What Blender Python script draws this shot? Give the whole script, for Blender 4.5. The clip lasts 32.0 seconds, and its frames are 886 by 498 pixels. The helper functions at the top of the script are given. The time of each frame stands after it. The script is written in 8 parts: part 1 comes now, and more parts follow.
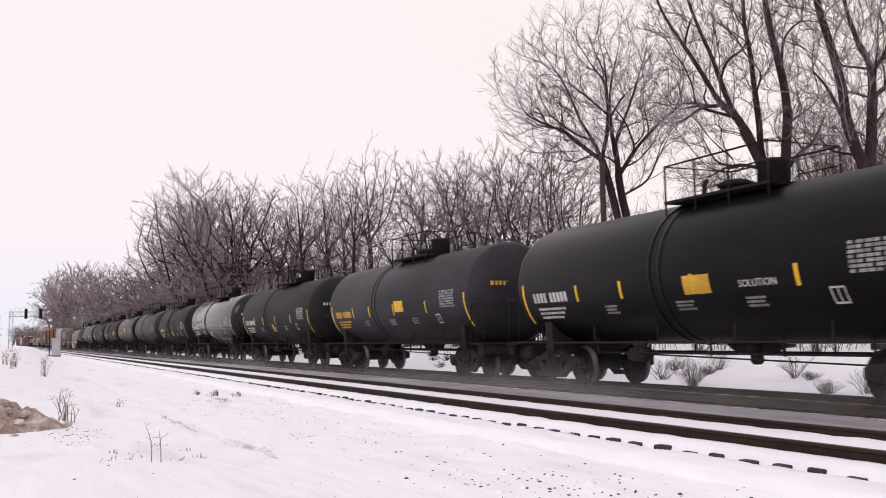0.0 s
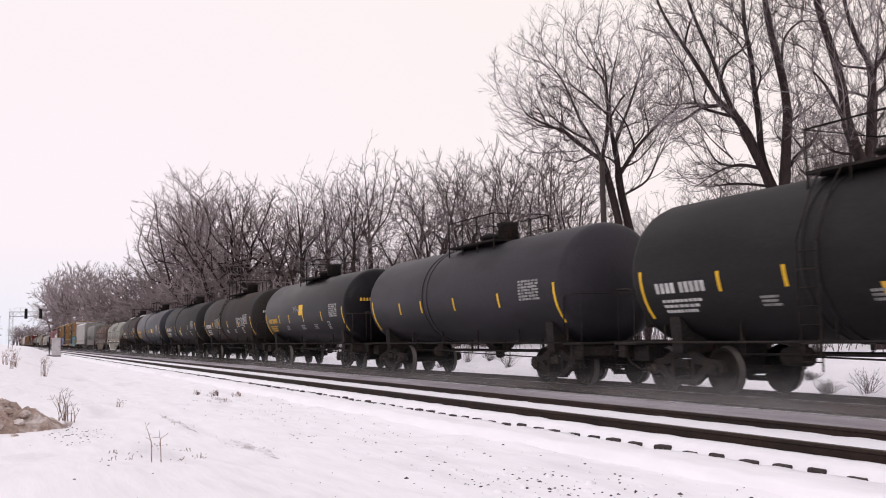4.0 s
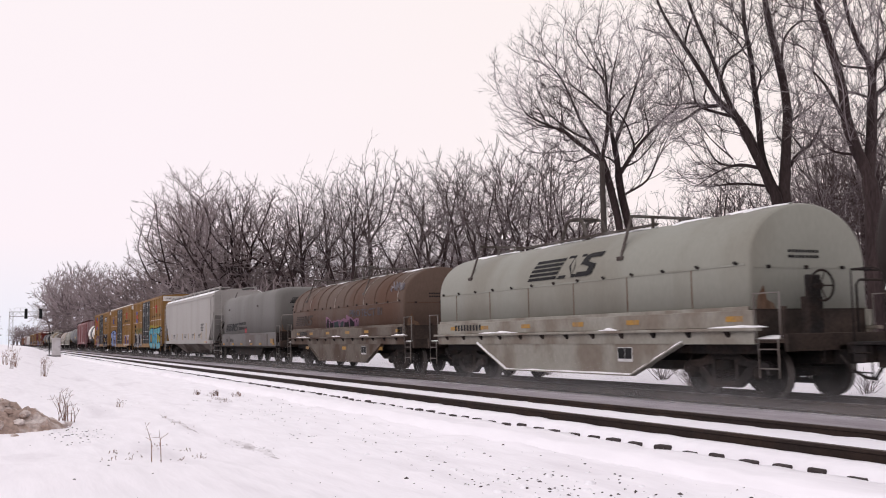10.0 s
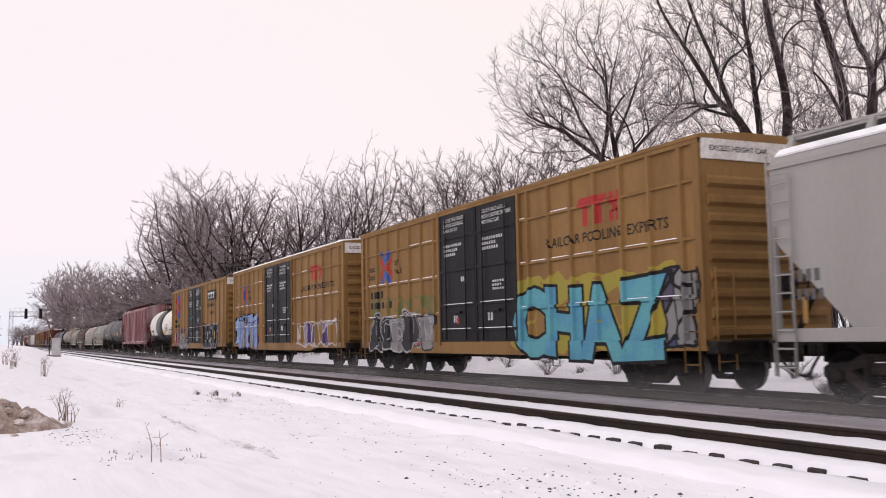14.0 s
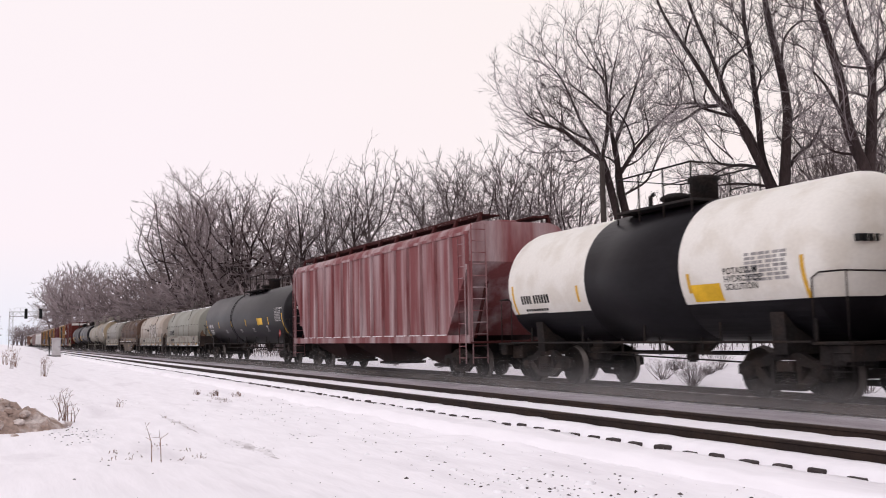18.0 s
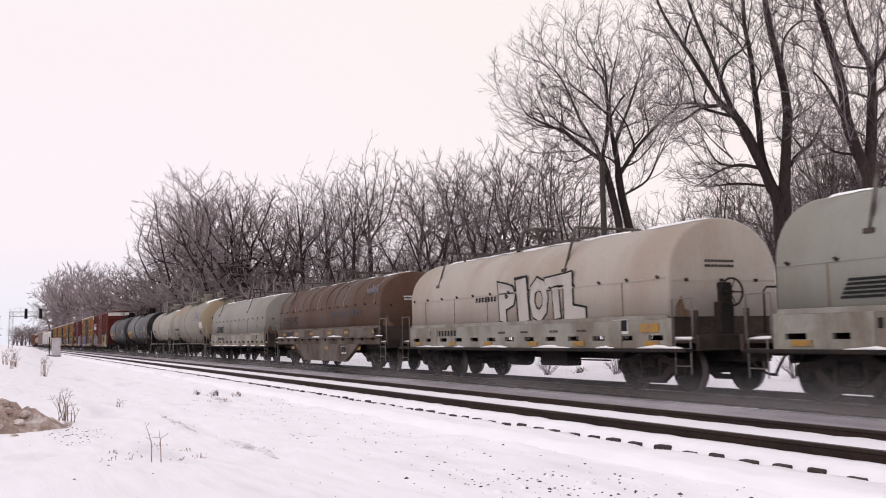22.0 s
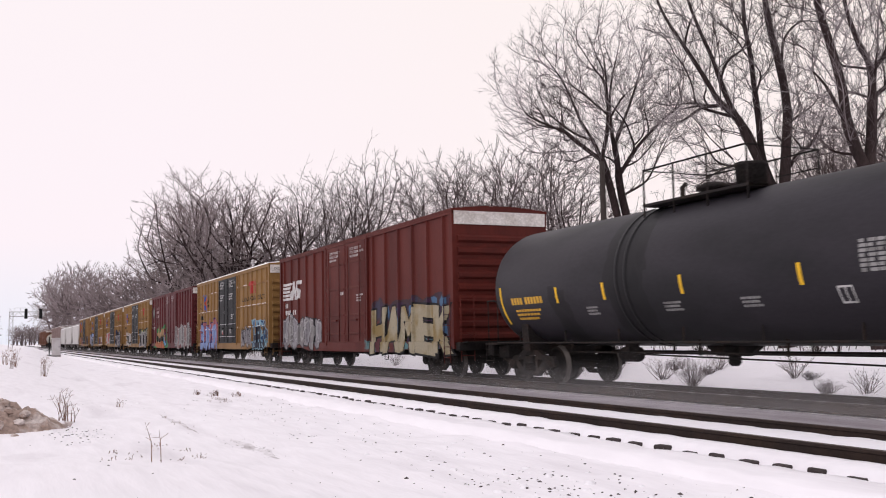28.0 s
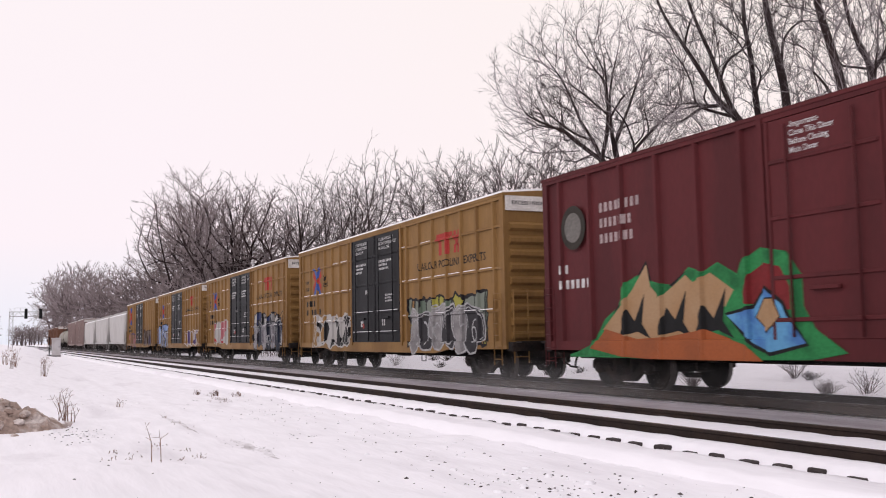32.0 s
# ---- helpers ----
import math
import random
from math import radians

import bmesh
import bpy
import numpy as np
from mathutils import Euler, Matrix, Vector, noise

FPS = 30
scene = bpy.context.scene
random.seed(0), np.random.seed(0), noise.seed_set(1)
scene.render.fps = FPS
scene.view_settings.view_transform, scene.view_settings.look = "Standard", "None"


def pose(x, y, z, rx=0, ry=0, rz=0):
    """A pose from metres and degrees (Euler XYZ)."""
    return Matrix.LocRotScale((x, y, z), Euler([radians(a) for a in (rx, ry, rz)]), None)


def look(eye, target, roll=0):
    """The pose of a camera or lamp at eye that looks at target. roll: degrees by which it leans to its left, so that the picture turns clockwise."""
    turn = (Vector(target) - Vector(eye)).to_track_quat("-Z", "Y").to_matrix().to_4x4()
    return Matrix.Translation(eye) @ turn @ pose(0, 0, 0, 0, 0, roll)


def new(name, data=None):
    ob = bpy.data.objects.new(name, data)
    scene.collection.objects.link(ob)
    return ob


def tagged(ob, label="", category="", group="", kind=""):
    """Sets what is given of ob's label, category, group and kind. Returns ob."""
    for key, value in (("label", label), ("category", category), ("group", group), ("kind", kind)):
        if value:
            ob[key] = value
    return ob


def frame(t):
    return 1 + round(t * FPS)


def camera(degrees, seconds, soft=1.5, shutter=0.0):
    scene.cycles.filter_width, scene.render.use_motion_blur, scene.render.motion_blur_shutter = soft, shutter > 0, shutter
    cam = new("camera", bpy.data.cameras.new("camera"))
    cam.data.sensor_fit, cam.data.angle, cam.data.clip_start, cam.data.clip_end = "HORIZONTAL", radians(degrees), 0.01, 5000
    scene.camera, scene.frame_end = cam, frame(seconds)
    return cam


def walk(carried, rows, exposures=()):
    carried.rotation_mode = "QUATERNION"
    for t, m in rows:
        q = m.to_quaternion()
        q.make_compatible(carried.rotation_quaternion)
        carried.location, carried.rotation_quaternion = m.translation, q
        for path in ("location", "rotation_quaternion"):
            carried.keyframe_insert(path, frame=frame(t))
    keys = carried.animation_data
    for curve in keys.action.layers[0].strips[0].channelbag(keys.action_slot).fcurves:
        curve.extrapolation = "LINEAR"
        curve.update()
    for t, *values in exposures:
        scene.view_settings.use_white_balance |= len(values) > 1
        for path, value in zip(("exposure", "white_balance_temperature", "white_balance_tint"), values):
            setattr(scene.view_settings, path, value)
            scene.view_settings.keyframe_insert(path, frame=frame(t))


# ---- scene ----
import itertools

# ---------------------------------------------------------------- camera
XN, XT = 8.79, 13.36          # centre lines of the two tracks; rail tops at z = 0
EYE = (0.0, 0.0, 1.23)
AIM = (EYE[0] + 42.05, EYE[1] + 90.28, EYE[2] + 9.11)
cam = camera(50.0, 32.0, soft=1.0, shutter=0.12)
walk(cam, [(0.0, look(EYE, AIM, -1.1)), (32.0, look(EYE, AIM, -1.1))])

# ---------------------------------------------------------------- sky and light
SUN_EL, SUN_AZ = radians(32), radians(250)
world = bpy.data.worlds.new("overcast_sky")
scene.world = world
world.use_nodes = True
wn, wl = world.node_tree.nodes, world.node_tree.links
wn.clear()
sky = wn.new("ShaderNodeTexSky")
sky.sky_type, sky.sun_disc = "NISHITA", False
sky.sun_elevation, sky.sun_rotation = SUN_EL, SUN_AZ
sky.air_density, sky.dust_density = 1.0, 4.0
sky_bg = wn.new("ShaderNodeBackground")
sky_bg.inputs["Strength"].default_value = 0.08
wl.new(sky.outputs[0], sky_bg.inputs["Color"])
coord = wn.new("ShaderNodeTexCoord")
sep = wn.new("ShaderNodeSeparateXYZ")
wl.new(coord.outputs["Generated"], sep.inputs[0])
cloud_noise = wn.new("ShaderNodeTexNoise")
cloud_noise.inputs["Scale"].default_value, cloud_noise.inputs["Detail"].default_value = 1.6, 3
wl.new(coord.outputs["Generated"], cloud_noise.inputs["Vector"])
lift = wn.new("ShaderNodeMath")
lift.operation = "MULTIPLY_ADD"
lift.inputs[1].default_value = 0.10
wl.new(cloud_noise.outputs["Fac"], lift.inputs[0])
wl.new(sep.outputs["Z"], lift.inputs[2])
ramp = wn.new("ShaderNodeValToRGB")
ramp.color_ramp.elements[0].position, ramp.color_ramp.elements[0].color = 0.02, (0.80, 0.85, 0.97, 1)
ramp.color_ramp.elements[1].position, ramp.color_ramp.elements[1].color = 0.9, (0.95, 0.90, 0.965, 1)
mid = ramp.color_ramp.elements.new(0.16)
mid.color = (0.985, 0.885, 0.935, 1)
thin = ramp.color_ramp.elements.new(0.42)
thin.color = (0.985, 0.895, 0.915, 1)
wl.new(lift.outputs[0], ramp.inputs[0])
# the cloud is warmer towards the east, where it thins
east = wn.new("ShaderNodeMapRange")
east.inputs[1].default_value, east.inputs[2].default_value = 0.15, 0.75
wl.new(sep.outputs["X"], east.inputs[0])
warm = wn.new("ShaderNodeMixRGB")
warm.blend_type = "MULTIPLY"
warm.inputs[2].default_value = (1.0, 0.985, 0.92, 1)
wl.new(east.outputs[0], warm.inputs[0])
wl.new(ramp.outputs[0], warm.inputs[1])
cloud_bg = wn.new("ShaderNodeBackground")
cloud_bg.inputs["Strength"].default_value = 1.07
wl.new(warm.outputs[0], cloud_bg.inputs["Color"])
sky_mix = wn.new("ShaderNodeMixShader")
sky_mix.inputs[0].default_value = 0.93
wl.new(sky_bg.outputs[0], sky_mix.inputs[1])
wl.new(cloud_bg.outputs[0], sky_mix.inputs[2])
sky_out = wn.new("ShaderNodeOutputWorld")
wl.new(sky_mix.outputs[0], sky_out.inputs[0])

sun = new("sun", bpy.data.lights.new("sun", "SUN"))
sun.data.energy, sun.data.angle, sun.data.color = 0.55, radians(25), (1.0, 0.95, 0.93)
sun.matrix_world = look(
    (60 * math.sin(SUN_AZ) * math.cos(SUN_EL), 60 * math.cos(SUN_AZ) * math.cos(SUN_EL), 60 * math.sin(SUN_EL)), (0, 0, 0))
scene.view_settings.exposure = 0.0

# ---------------------------------------------------------------- materials
MATS = {}


def calc(n, l, op, a, b=None, c=None):
    """A math node on sockets or numbers; returns its output."""
    m = n.new("ShaderNodeMath")
    m.operation = op
    for i, q in enumerate((a, b, c)):
        if q is None:
            continue
        if hasattr(q, "is_linked"):
            l.new(q, m.inputs[i])
        else:
            m.inputs[i].default_value = q
    return m.outputs[0]


def blend(n, l, fac, a, b):
    m = n.new("ShaderNodeMixRGB")
    l.new(fac, m.inputs[0])
    l.new(a, m.inputs[1])
    if hasattr(b, "is_linked"):
        l.new(b, m.inputs[2])
    else:
        m.inputs[2].default_value = (*b, 1)
    return m.outputs[0]


def spray(n, l, tc, under, y0, y1, z0, z1, colours, outline, seed, width=0.85, solid=1.0):
    """Sprayed lettering-like blobs on the side that faces the path, between y0..y1 and z0..z1."""
    xyz = n.new("ShaderNodeSeparateXYZ")
    l.new(tc.outputs["Object"], xyz.inputs[0])
    x, y, z = xyz.outputs
    wob = n.new("ShaderNodeTexNoise")
    wob.inputs["Scale"].default_value, wob.inputs["Detail"].default_value = 1.3, 2
    shift = n.new("ShaderNodeVectorMath")
    shift.inputs[1].default_value = (seed * 3.7, 0, 0)
    l.new(tc.outputs["Object"], shift.inputs[0])
    l.new(shift.outputs[0], wob.inputs["Vector"])
    jit = calc(n, l, "MULTIPLY_ADD", wob.outputs["Fac"], 1.3, -0.65)
    d = calc(n, l, "MINIMUM", calc(n, l, "MINIMUM", calc(n, l, "SUBTRACT", y, y0), calc(n, l, "SUBTRACT", y1, y)), calc(n, l, "MINIMUM", calc(n, l, "SUBTRACT", z, z0), calc(n, l, "SUBTRACT", z1, z)))
    d = calc(n, l, "ADD", d, calc(n, l, "MULTIPLY", jit, 0.55))
    inside = calc(n, l, "MULTIPLY", calc(n, l, "GREATER_THAN", d, 0.0), calc(n, l, "LESS_THAN", x, 0.0))
    vec = n.new("ShaderNodeCombineXYZ")
    l.new(calc(n, l, "ADD", calc(n, l, "MULTIPLY_ADD", y, 1.0 / width, seed * 1.7), calc(n, l, "MULTIPLY", jit, 0.5)), vec.inputs[0])
    l.new(calc(n, l, "MULTIPLY_ADD", z, 0.55 / width, calc(n, l, "MULTIPLY", jit, 0.25)), vec.inputs[1])
    cell, rim = n.new("ShaderNodeTexVoronoi"), n.new("ShaderNodeTexVoronoi")
    rim.feature = "DISTANCE_TO_EDGE"
    for v in (cell, rim):
        v.inputs["Scale"].default_value = 1.0
        l.new(vec.outputs[0], v.inputs["Vector"])
    bw = n.new("ShaderNodeSeparateColor")
    l.new(cell.outputs["Color"], bw.inputs[0])
    cr = n.new("ShaderNodeValToRGB")
    cr.color_ramp.interpolation = "CONSTANT"
    while len(cr.color_ramp.elements) < len(colours):
        cr.color_ramp.elements.new(0.5)
    for i, c in enumerate(colours):
        cr.color_ramp.elements[i].position, cr.color_ramp.elements[i].color = i / len(colours), (*c, 1)
    l.new(bw.outputs[0], cr.inputs[0])
    edge = calc(n, l, "MAXIMUM", calc(n, l, "LESS_THAN", rim.outputs["Distance"], 0.055), calc(n, l, "LESS_THAN", d, 0.07))
    body = blend(n, l, edge, cr.outputs[0], outline)
    return blend(n, l, calc(n, l, "MULTIPLY", inside, solid), under, body)


def mat(name, rgb, rough=0.6, metal=0.0, vary=0.25, size=1.5, grain=18.0, bump=0.15, second=None, amount=0.5,
        low=0.45, high=0.62, stretch=(1, 1, 1), spread=0.0, coat=0.0, spec=0.15, tags=()):
    """A procedural surface: rgb with large stains towards `second`, fine grain and a small relief."""
    if name in MATS:
        return MATS[name]
    m = bpy.data.materials.new(name)
    m.use_nodes = True
    n, l = m.node_tree.nodes, m.node_tree.links
    b = n["Principled BSDF"]
    b.inputs["Roughness"].default_value, b.inputs["Metallic"].default_value = rough, metal
    b.inputs["Coat Weight"].default_value, b.inputs["Specular IOR Level"].default_value = coat, spec
    tc, mp = n.new("ShaderNodeTexCoord"), n.new("ShaderNodeMapping")
    mp.inputs["Scale"].default_value = stretch
    info = n.new("ShaderNodeObjectInfo")
    add = n.new("ShaderNodeVectorMath")
    add.operation = "MULTIPLY_ADD"
    add.inputs[1].default_value = (37, 37, 37)
    l.new(info.outputs["Random"], add.inputs[0])
    l.new(tc.outputs["Object"], mp.inputs["Vector"])
    l.new(mp.outputs[0], add.inputs[2])
    big, fine = n.new("ShaderNodeTexNoise"), n.new("ShaderNodeTexNoise")
    big.inputs["Scale"].default_value, big.inputs["Detail"].default_value = size, 5
    fine.inputs["Scale"].default_value, fine.inputs["Detail"].default_value = grain, 4
    l.new(add.outputs[0], big.inputs["Vector"])
    l.new(add.outputs[0], fine.inputs["Vector"])
    cr = n.new("ShaderNodeValToRGB")
    cr.color_ramp.elements[0].position, cr.color_ramp.elements[1].position = low, high
    cr.color_ramp.elements[0].color = (0, 0, 0, 1)
    cr.color_ramp.elements[1].color = (amount, amount, amount, 1)
    l.new(big.outputs["Fac"], cr.inputs[0])
    mix = n.new("ShaderNodeMixRGB")
    mix.inputs[1].default_value = (*rgb, 1)
    mix.inputs[2].default_value = (*(second or tuple(c * 0.6 for c in rgb)), 1)
    l.new(cr.outputs[0], mix.inputs[0])
    val = n.new("ShaderNodeMapRange")
    val.inputs[1].default_value, val.inputs[2].default_value = 0.25, 0.75
    val.inputs[3].default_value, val.inputs[4].default_value = 1 - vary, 1 + vary
    l.new(fine.outputs["Fac"], val.inputs[0])
    mul = n.new("ShaderNodeVectorMath")
    mul.operation = "MULTIPLY"
    l.new(mix.outputs[0], mul.inputs[0])
    l.new(val.outputs[0], mul.inputs[1])
    last = mul
    if spread:
        ms = n.new("ShaderNodeMapRange")
        ms.inputs[3].default_value, ms.inputs[4].default_value = 1 - spread, 1 + spread
        l.new(info.outputs["Random"], ms.inputs[0])
        m2 = n.new("ShaderNodeVectorMath")
        m2.operation = "MULTIPLY"
        l.new(mul.outputs[0], m2.inputs[0])
        l.new(ms.outputs[0], m2.inputs[1])
        last = m2
    out = last.outputs[0]
    for tag in tags:
        out = spray(n, l, tc, out, *tag)
    l.new(out, b.inputs["Base Color"])
    rr = n.new("ShaderNodeMapRange")
    rr.inputs[3].default_value, rr.inputs[4].default_value = max(0.04, rough - 0.12), min(1, rough + 0.12)
    l.new(big.outputs["Fac"], rr.inputs[0])
    l.new(rr.outputs[0], b.inputs["Roughness"])
    if bump:
        bp = n.new("ShaderNodeBump")
        bp.inputs["Strength"].default_value, bp.inputs["Distance"].default_value = bump, 0.02
        l.new(fine.outputs["Fac"], bp.inputs["Height"])
        l.new(bp.outputs[0], b.inputs["Normal"])
    MATS[name] = m
    return m


SNOW = mat("snow", (0.855, 0.84, 0.88), 0.7, vary=0.03, size=0.35, grain=7, bump=0.35, second=(0.74, 0.70, 0.74), amount=0.5, low=0.5, high=0.75)
SNOW_CAP = mat("snow_cap", (0.88, 0.87, 0.89), 0.7, vary=0.03, grain=9, bump=0.3)
GROUND = mat("trodden_snow", (0.868, 0.845, 0.885), 0.75, vary=0.045, size=1.1, grain=5, bump=1.0, second=(0.70, 0.67, 0.71), amount=0.7, low=0.56, high=0.74, stretch=(1, 0.2, 1))
DIRTY_SNOW = mat("dirty_snow", (0.42, 0.39, 0.42), 0.8, vary=0.12, size=0.9, grain=6, second=(0.26, 0.23, 0.25), amount=0.9, low=0.4, high=0.65, stretch=(1, 0.25, 1))
STEEL = mat("rail_steel", (0.028, 0.020, 0.018), 0.7, 0.0, spec=0.1, vary=0.25, second=(0.05, 0.032, 0.024))
RAIL_HEAD = mat("rail_head", (0.16, 0.13, 0.12), 0.35, 0.7, vary=0.2)
TIE = mat("tie_wood", (0.055, 0.045, 0.045), 0.85, vary=0.35, grain=30, stretch=(0.3, 3, 1))
BLACK = mat("tank_black", (0.0062, 0.0053, 0.0067), 0.36, spec=0.09, vary=0.18, size=0.9, grain=12, bump=0.05, second=(0.0115, 0.011, 0.013), amount=0.8, stretch=(1, 0.35, 1), spread=0.25)
UNDER = mat("underframe_black", (0.021, 0.0185, 0.0185), 0.8, spec=0.08, vary=0.4, size=2, second=(0.036, 0.026, 0.022), amount=0.7, spread=0.2)
WHEEL = mat("wheel_steel", (0.007, 0.006, 0.006), 0.8, 0.0, spec=0.06, vary=0.3, second=(0.03, 0.022, 0.018))
TREAD = mat("wheel_tread", (0.08, 0.07, 0.066), 0.45, 0.6, vary=0.1)
BARK = mat("bark", (0.042, 0.030, 0.030), 0.9, vary=0.35, size=2, grain=14, bump=0.6, second=(0.022, 0.016, 0.017), spec=0.1, stretch=(1, 1, 0.3), spread=0.2)
TWIG = mat("frosted_twig", (0.072, 0.053, 0.053), 0.85, vary=0.2, size=0.3, grain=3, bump=0, second=(0.28, 0.245, 0.255), amount=0.9, low=0.45, high=0.66, spread=0.1, spec=0.1)
NEAR_TWIG = mat("dark_frosted_twig", (0.060, 0.044, 0.045), 0.85, vary=0.2, size=0.35, grain=3, bump=0, second=(0.36, 0.315, 0.33), amount=0.9, low=0.43, high=0.64, spread=0.1, spec=0.1)
# hoar frost on farther trees, lightened further so the colour stands in for haze
HAZED_FROST_BARK = mat("hoar_frosted_bark", (0.13, 0.105, 0.108), 0.9, vary=0.3, size=1, grain=9, bump=0.3, second=(0.07, 0.055, 0.056), spec=0.05, stretch=(1, 1, 0.4), spread=0.2)
HAZED_FROST = mat("hoar_frosted_twig", (0.175, 0.142, 0.144), 0.9, vary=0.2, size=0.12, grain=2, bump=0, second=(0.36, 0.31, 0.318), amount=0.9, low=0.45, high=0.7, spread=0.12, spec=0.05)

# ---------------------------------------------------------------- mesh helpers
class Geo:
    """Collects vertices and faces of one mesh."""

    def __init__(self):
        self.v, self.f, self.smooth = [], [], []

    def add(self, verts, faces, smooth=False):
        k = len(self.v)
        self.v += [tuple(p) for p in verts]
        self.f += [tuple(i + k for i in q) for q in faces]
        self.smooth += [smooth] * len(faces)
        return self

    def box(self, x0, x1, y0, y1, z0, z1, b=0.0):
        """A block between the given limits, its edges chamfered by b."""
        if b <= 0:
            v = [(x, y, z) for x in (x0, x1) for y in (y0, y1) for z in (z0, z1)]
            return self.add(v, [(0, 1, 3, 2), (4, 6, 7, 5), (0, 4, 5, 1), (2, 3, 7, 6), (0, 2, 6, 4), (1, 5, 7, 3)])
        bm = bmesh.new()
        bmesh.ops.create_cube(bm, size=1)
        for q in bm.verts:
            q.co = Vector(((x0 + x1) / 2 + q.co.x * (x1 - x0), (y0 + y1) / 2 + q.co.y * (y1 - y0), (z0 + z1) / 2 + q.co.z * (z1 - z0)))
        bmesh.ops.bevel(bm, geom=bm.edges[:], offset=b, segments=1, affect="EDGES")
        bm.verts.index_update()
        self.add([q.co for q in bm.verts], [[w.index for w in f.verts] for f in bm.faces])
        bm.free()
        return self

    def prism(self, outline, axis, a0, a1):
        """Extrudes an outline (pairs) along axis 0 or 1 from a0 to a1."""
        n = len(outline)
        put = (lambda a, p: (a, p[0], p[1])) if axis == 0 else (lambda a, p: (p[0], a, p[1]))
        v = [put(a0, p) for p in outline] + [put(a1, p) for p in outline]
        f = [(i, (i + 1) % n, n + (i + 1) % n, n + i) for i in range(n)]
        return self.add(v, f + [tuple(range(n))[::-1], tuple(range(n, 2 * n))])

    def tube(self, pts, radii, n=6, caps=True):
        """A round bar through the points."""
        pts = [Vector(p) for p in pts]
        if not hasattr(radii, "__len__"):
            radii = [radii] * len(pts)
        v, f = [], []
        for i, p in enumerate(pts):
            d = (pts[min(i + 1, len(pts) - 1)] - pts[max(i - 1, 0)]).normalized()
            s = Vector((1, 0, 0)) if abs(d.x) < 0.8 else Vector((0, 1, 0))
            a = d.cross(s).normalized()
            b = d.cross(a)
            for k in range(n):
                w = 2 * math.pi * k / n
                v.append(p + radii[i] * (a * math.cos(w) + b * math.sin(w)))
        for i in range(len(pts) - 1):
            for k in range(n):
                f.append((i * n + k, i * n + (k + 1) % n, (i + 1) * n + (k + 1) % n, (i + 1) * n + k))
        if caps:
            f += [tuple(range(n))[::-1], tuple(range((len(pts) - 1) * n, len(pts) * n))]
        return self.add(v, f, n > 4)

    def lathe(self, prof, n=32, axis=1, c=(0, 0, 0), smooth=True):
        """Turns a profile of (position along axis, radius) round that axis through c."""
        v, f = [], []
        for a, r in prof:
            for k in range(n):
                w = 2 * math.pi * k / n
                q = [0, 0, 0]
                q[axis] = a
                q[(axis + 1) % 3], q[(axis + 2) % 3] = r * math.cos(w), r * math.sin(w)
                v.append((q[0] + c[0], q[1] + c[1], q[2] + c[2]))
        for i in range(len(prof) - 1):
            for k in range(n):
                f.append((i * n + k, i * n + (k + 1) % n, (i + 1) * n + (k + 1) % n, (i + 1) * n + k))
        f += [tuple(range(n))[::-1], tuple(range((len(prof) - 1) * n, len(prof) * n))]
        return self.add(v, f, smooth)

    def loft(self, rings, closed=True, smooth=False, caps=True):
        n = len(rings[0])
        v = [p for r in rings for p in r]
        f = []
        for i in range(len(rings) - 1):
            for k in range(n if closed else n - 1):
                f.append((i * n + k, i * n + (k + 1) % n, (i + 1) * n + (k + 1) % n, (i + 1) * n + k))
        if caps and closed:
            f += [tuple(range(n))[::-1], tuple(range((len(rings) - 1) * n, len(rings) * n))]
        return self.add(v, f, smooth)

    def mesh(self, name, material):
        me = bpy.data.meshes.new(name)
        me.from_pydata(self.v, [], self.f)
        me.polygons.foreach_set("use_smooth", self.smooth)
        me.materials.append(material)
        bm = bmesh.new()
        bm.from_mesh(me)
        bmesh.ops.recalc_face_normals(bm, faces=bm.faces[:])
        bm.to_mesh(me)
        bm.free()
        return me


def part(name, shape, material=None, parent=None, label="", at=None):
    """One mesh object under a thing or a part; shape is a Geo or a finished mesh."""
    me = shape.mesh(name, material) if isinstance(shape, Geo) else shape
    ob = new(name, me)
    if parent:
        ob.parent = parent
    if at:
        ob.matrix_basis = at
    return tagged(ob, label)


SHARED = {}


def shared(key, name, build, material):
    """A mesh that alike parts share; build fills an empty Geo."""
    if key not in SHARED:
        g = Geo()
        build(g)
        SHARED[key] = g.mesh(name, material)
    return SHARED[key]


# ---------------------------------------------------------------- ground
def ground_z(x, y):
    """Height of the snow: level at the tracks, a low bank on the near side, a shallow swale behind."""
    z = -0.20 if x > 7.9 else -0.285
    if x < 6.9:
        z -= 0.035 * (math.exp(-((x - 3.45) / 0.22) ** 2) + math.exp(-((x - 1.75) / 0.25) ** 2)) * (0.6 + 0.6 * noise.noise((x, y * 0.25, 7)))
        z -= 0.08 * min(1, (6.9 - x) / 1.6)
        z += 0.9 * (1 / (1 + math.exp(-(y * 0.035 - x - 0.3) * 1.1))) * min(1, max(0, (y - 8) / 30))
    if x > 15.6:
        z -= 0.25 * min(1, (x - 15.6) / 1.5) - 0.5 * min(1, max(0, (x - 19) / 8))
        z += 0.7 * min(1, max(0, (x - 17.2) / 4.5)) * min(1, max(0, (85 - y) / 30))
    r = math.hypot(x + 0.2, y - 10.2)
    z += 0.32 * math.exp(-(r / 2.6) ** 2)
    z += 0.05 * noise.noise((x * 0.5, y * 0.3, 0)) + 0.034 * noise.noise((x * 1.9, y * 1.1, 4)) + 0.02 * noise.noise((x * 4.5, y * 3.6, 6)) if not 7.2 < x < 15.2 else 0.012 * noise.noise((x * 2, y * 2, 9))
    return z


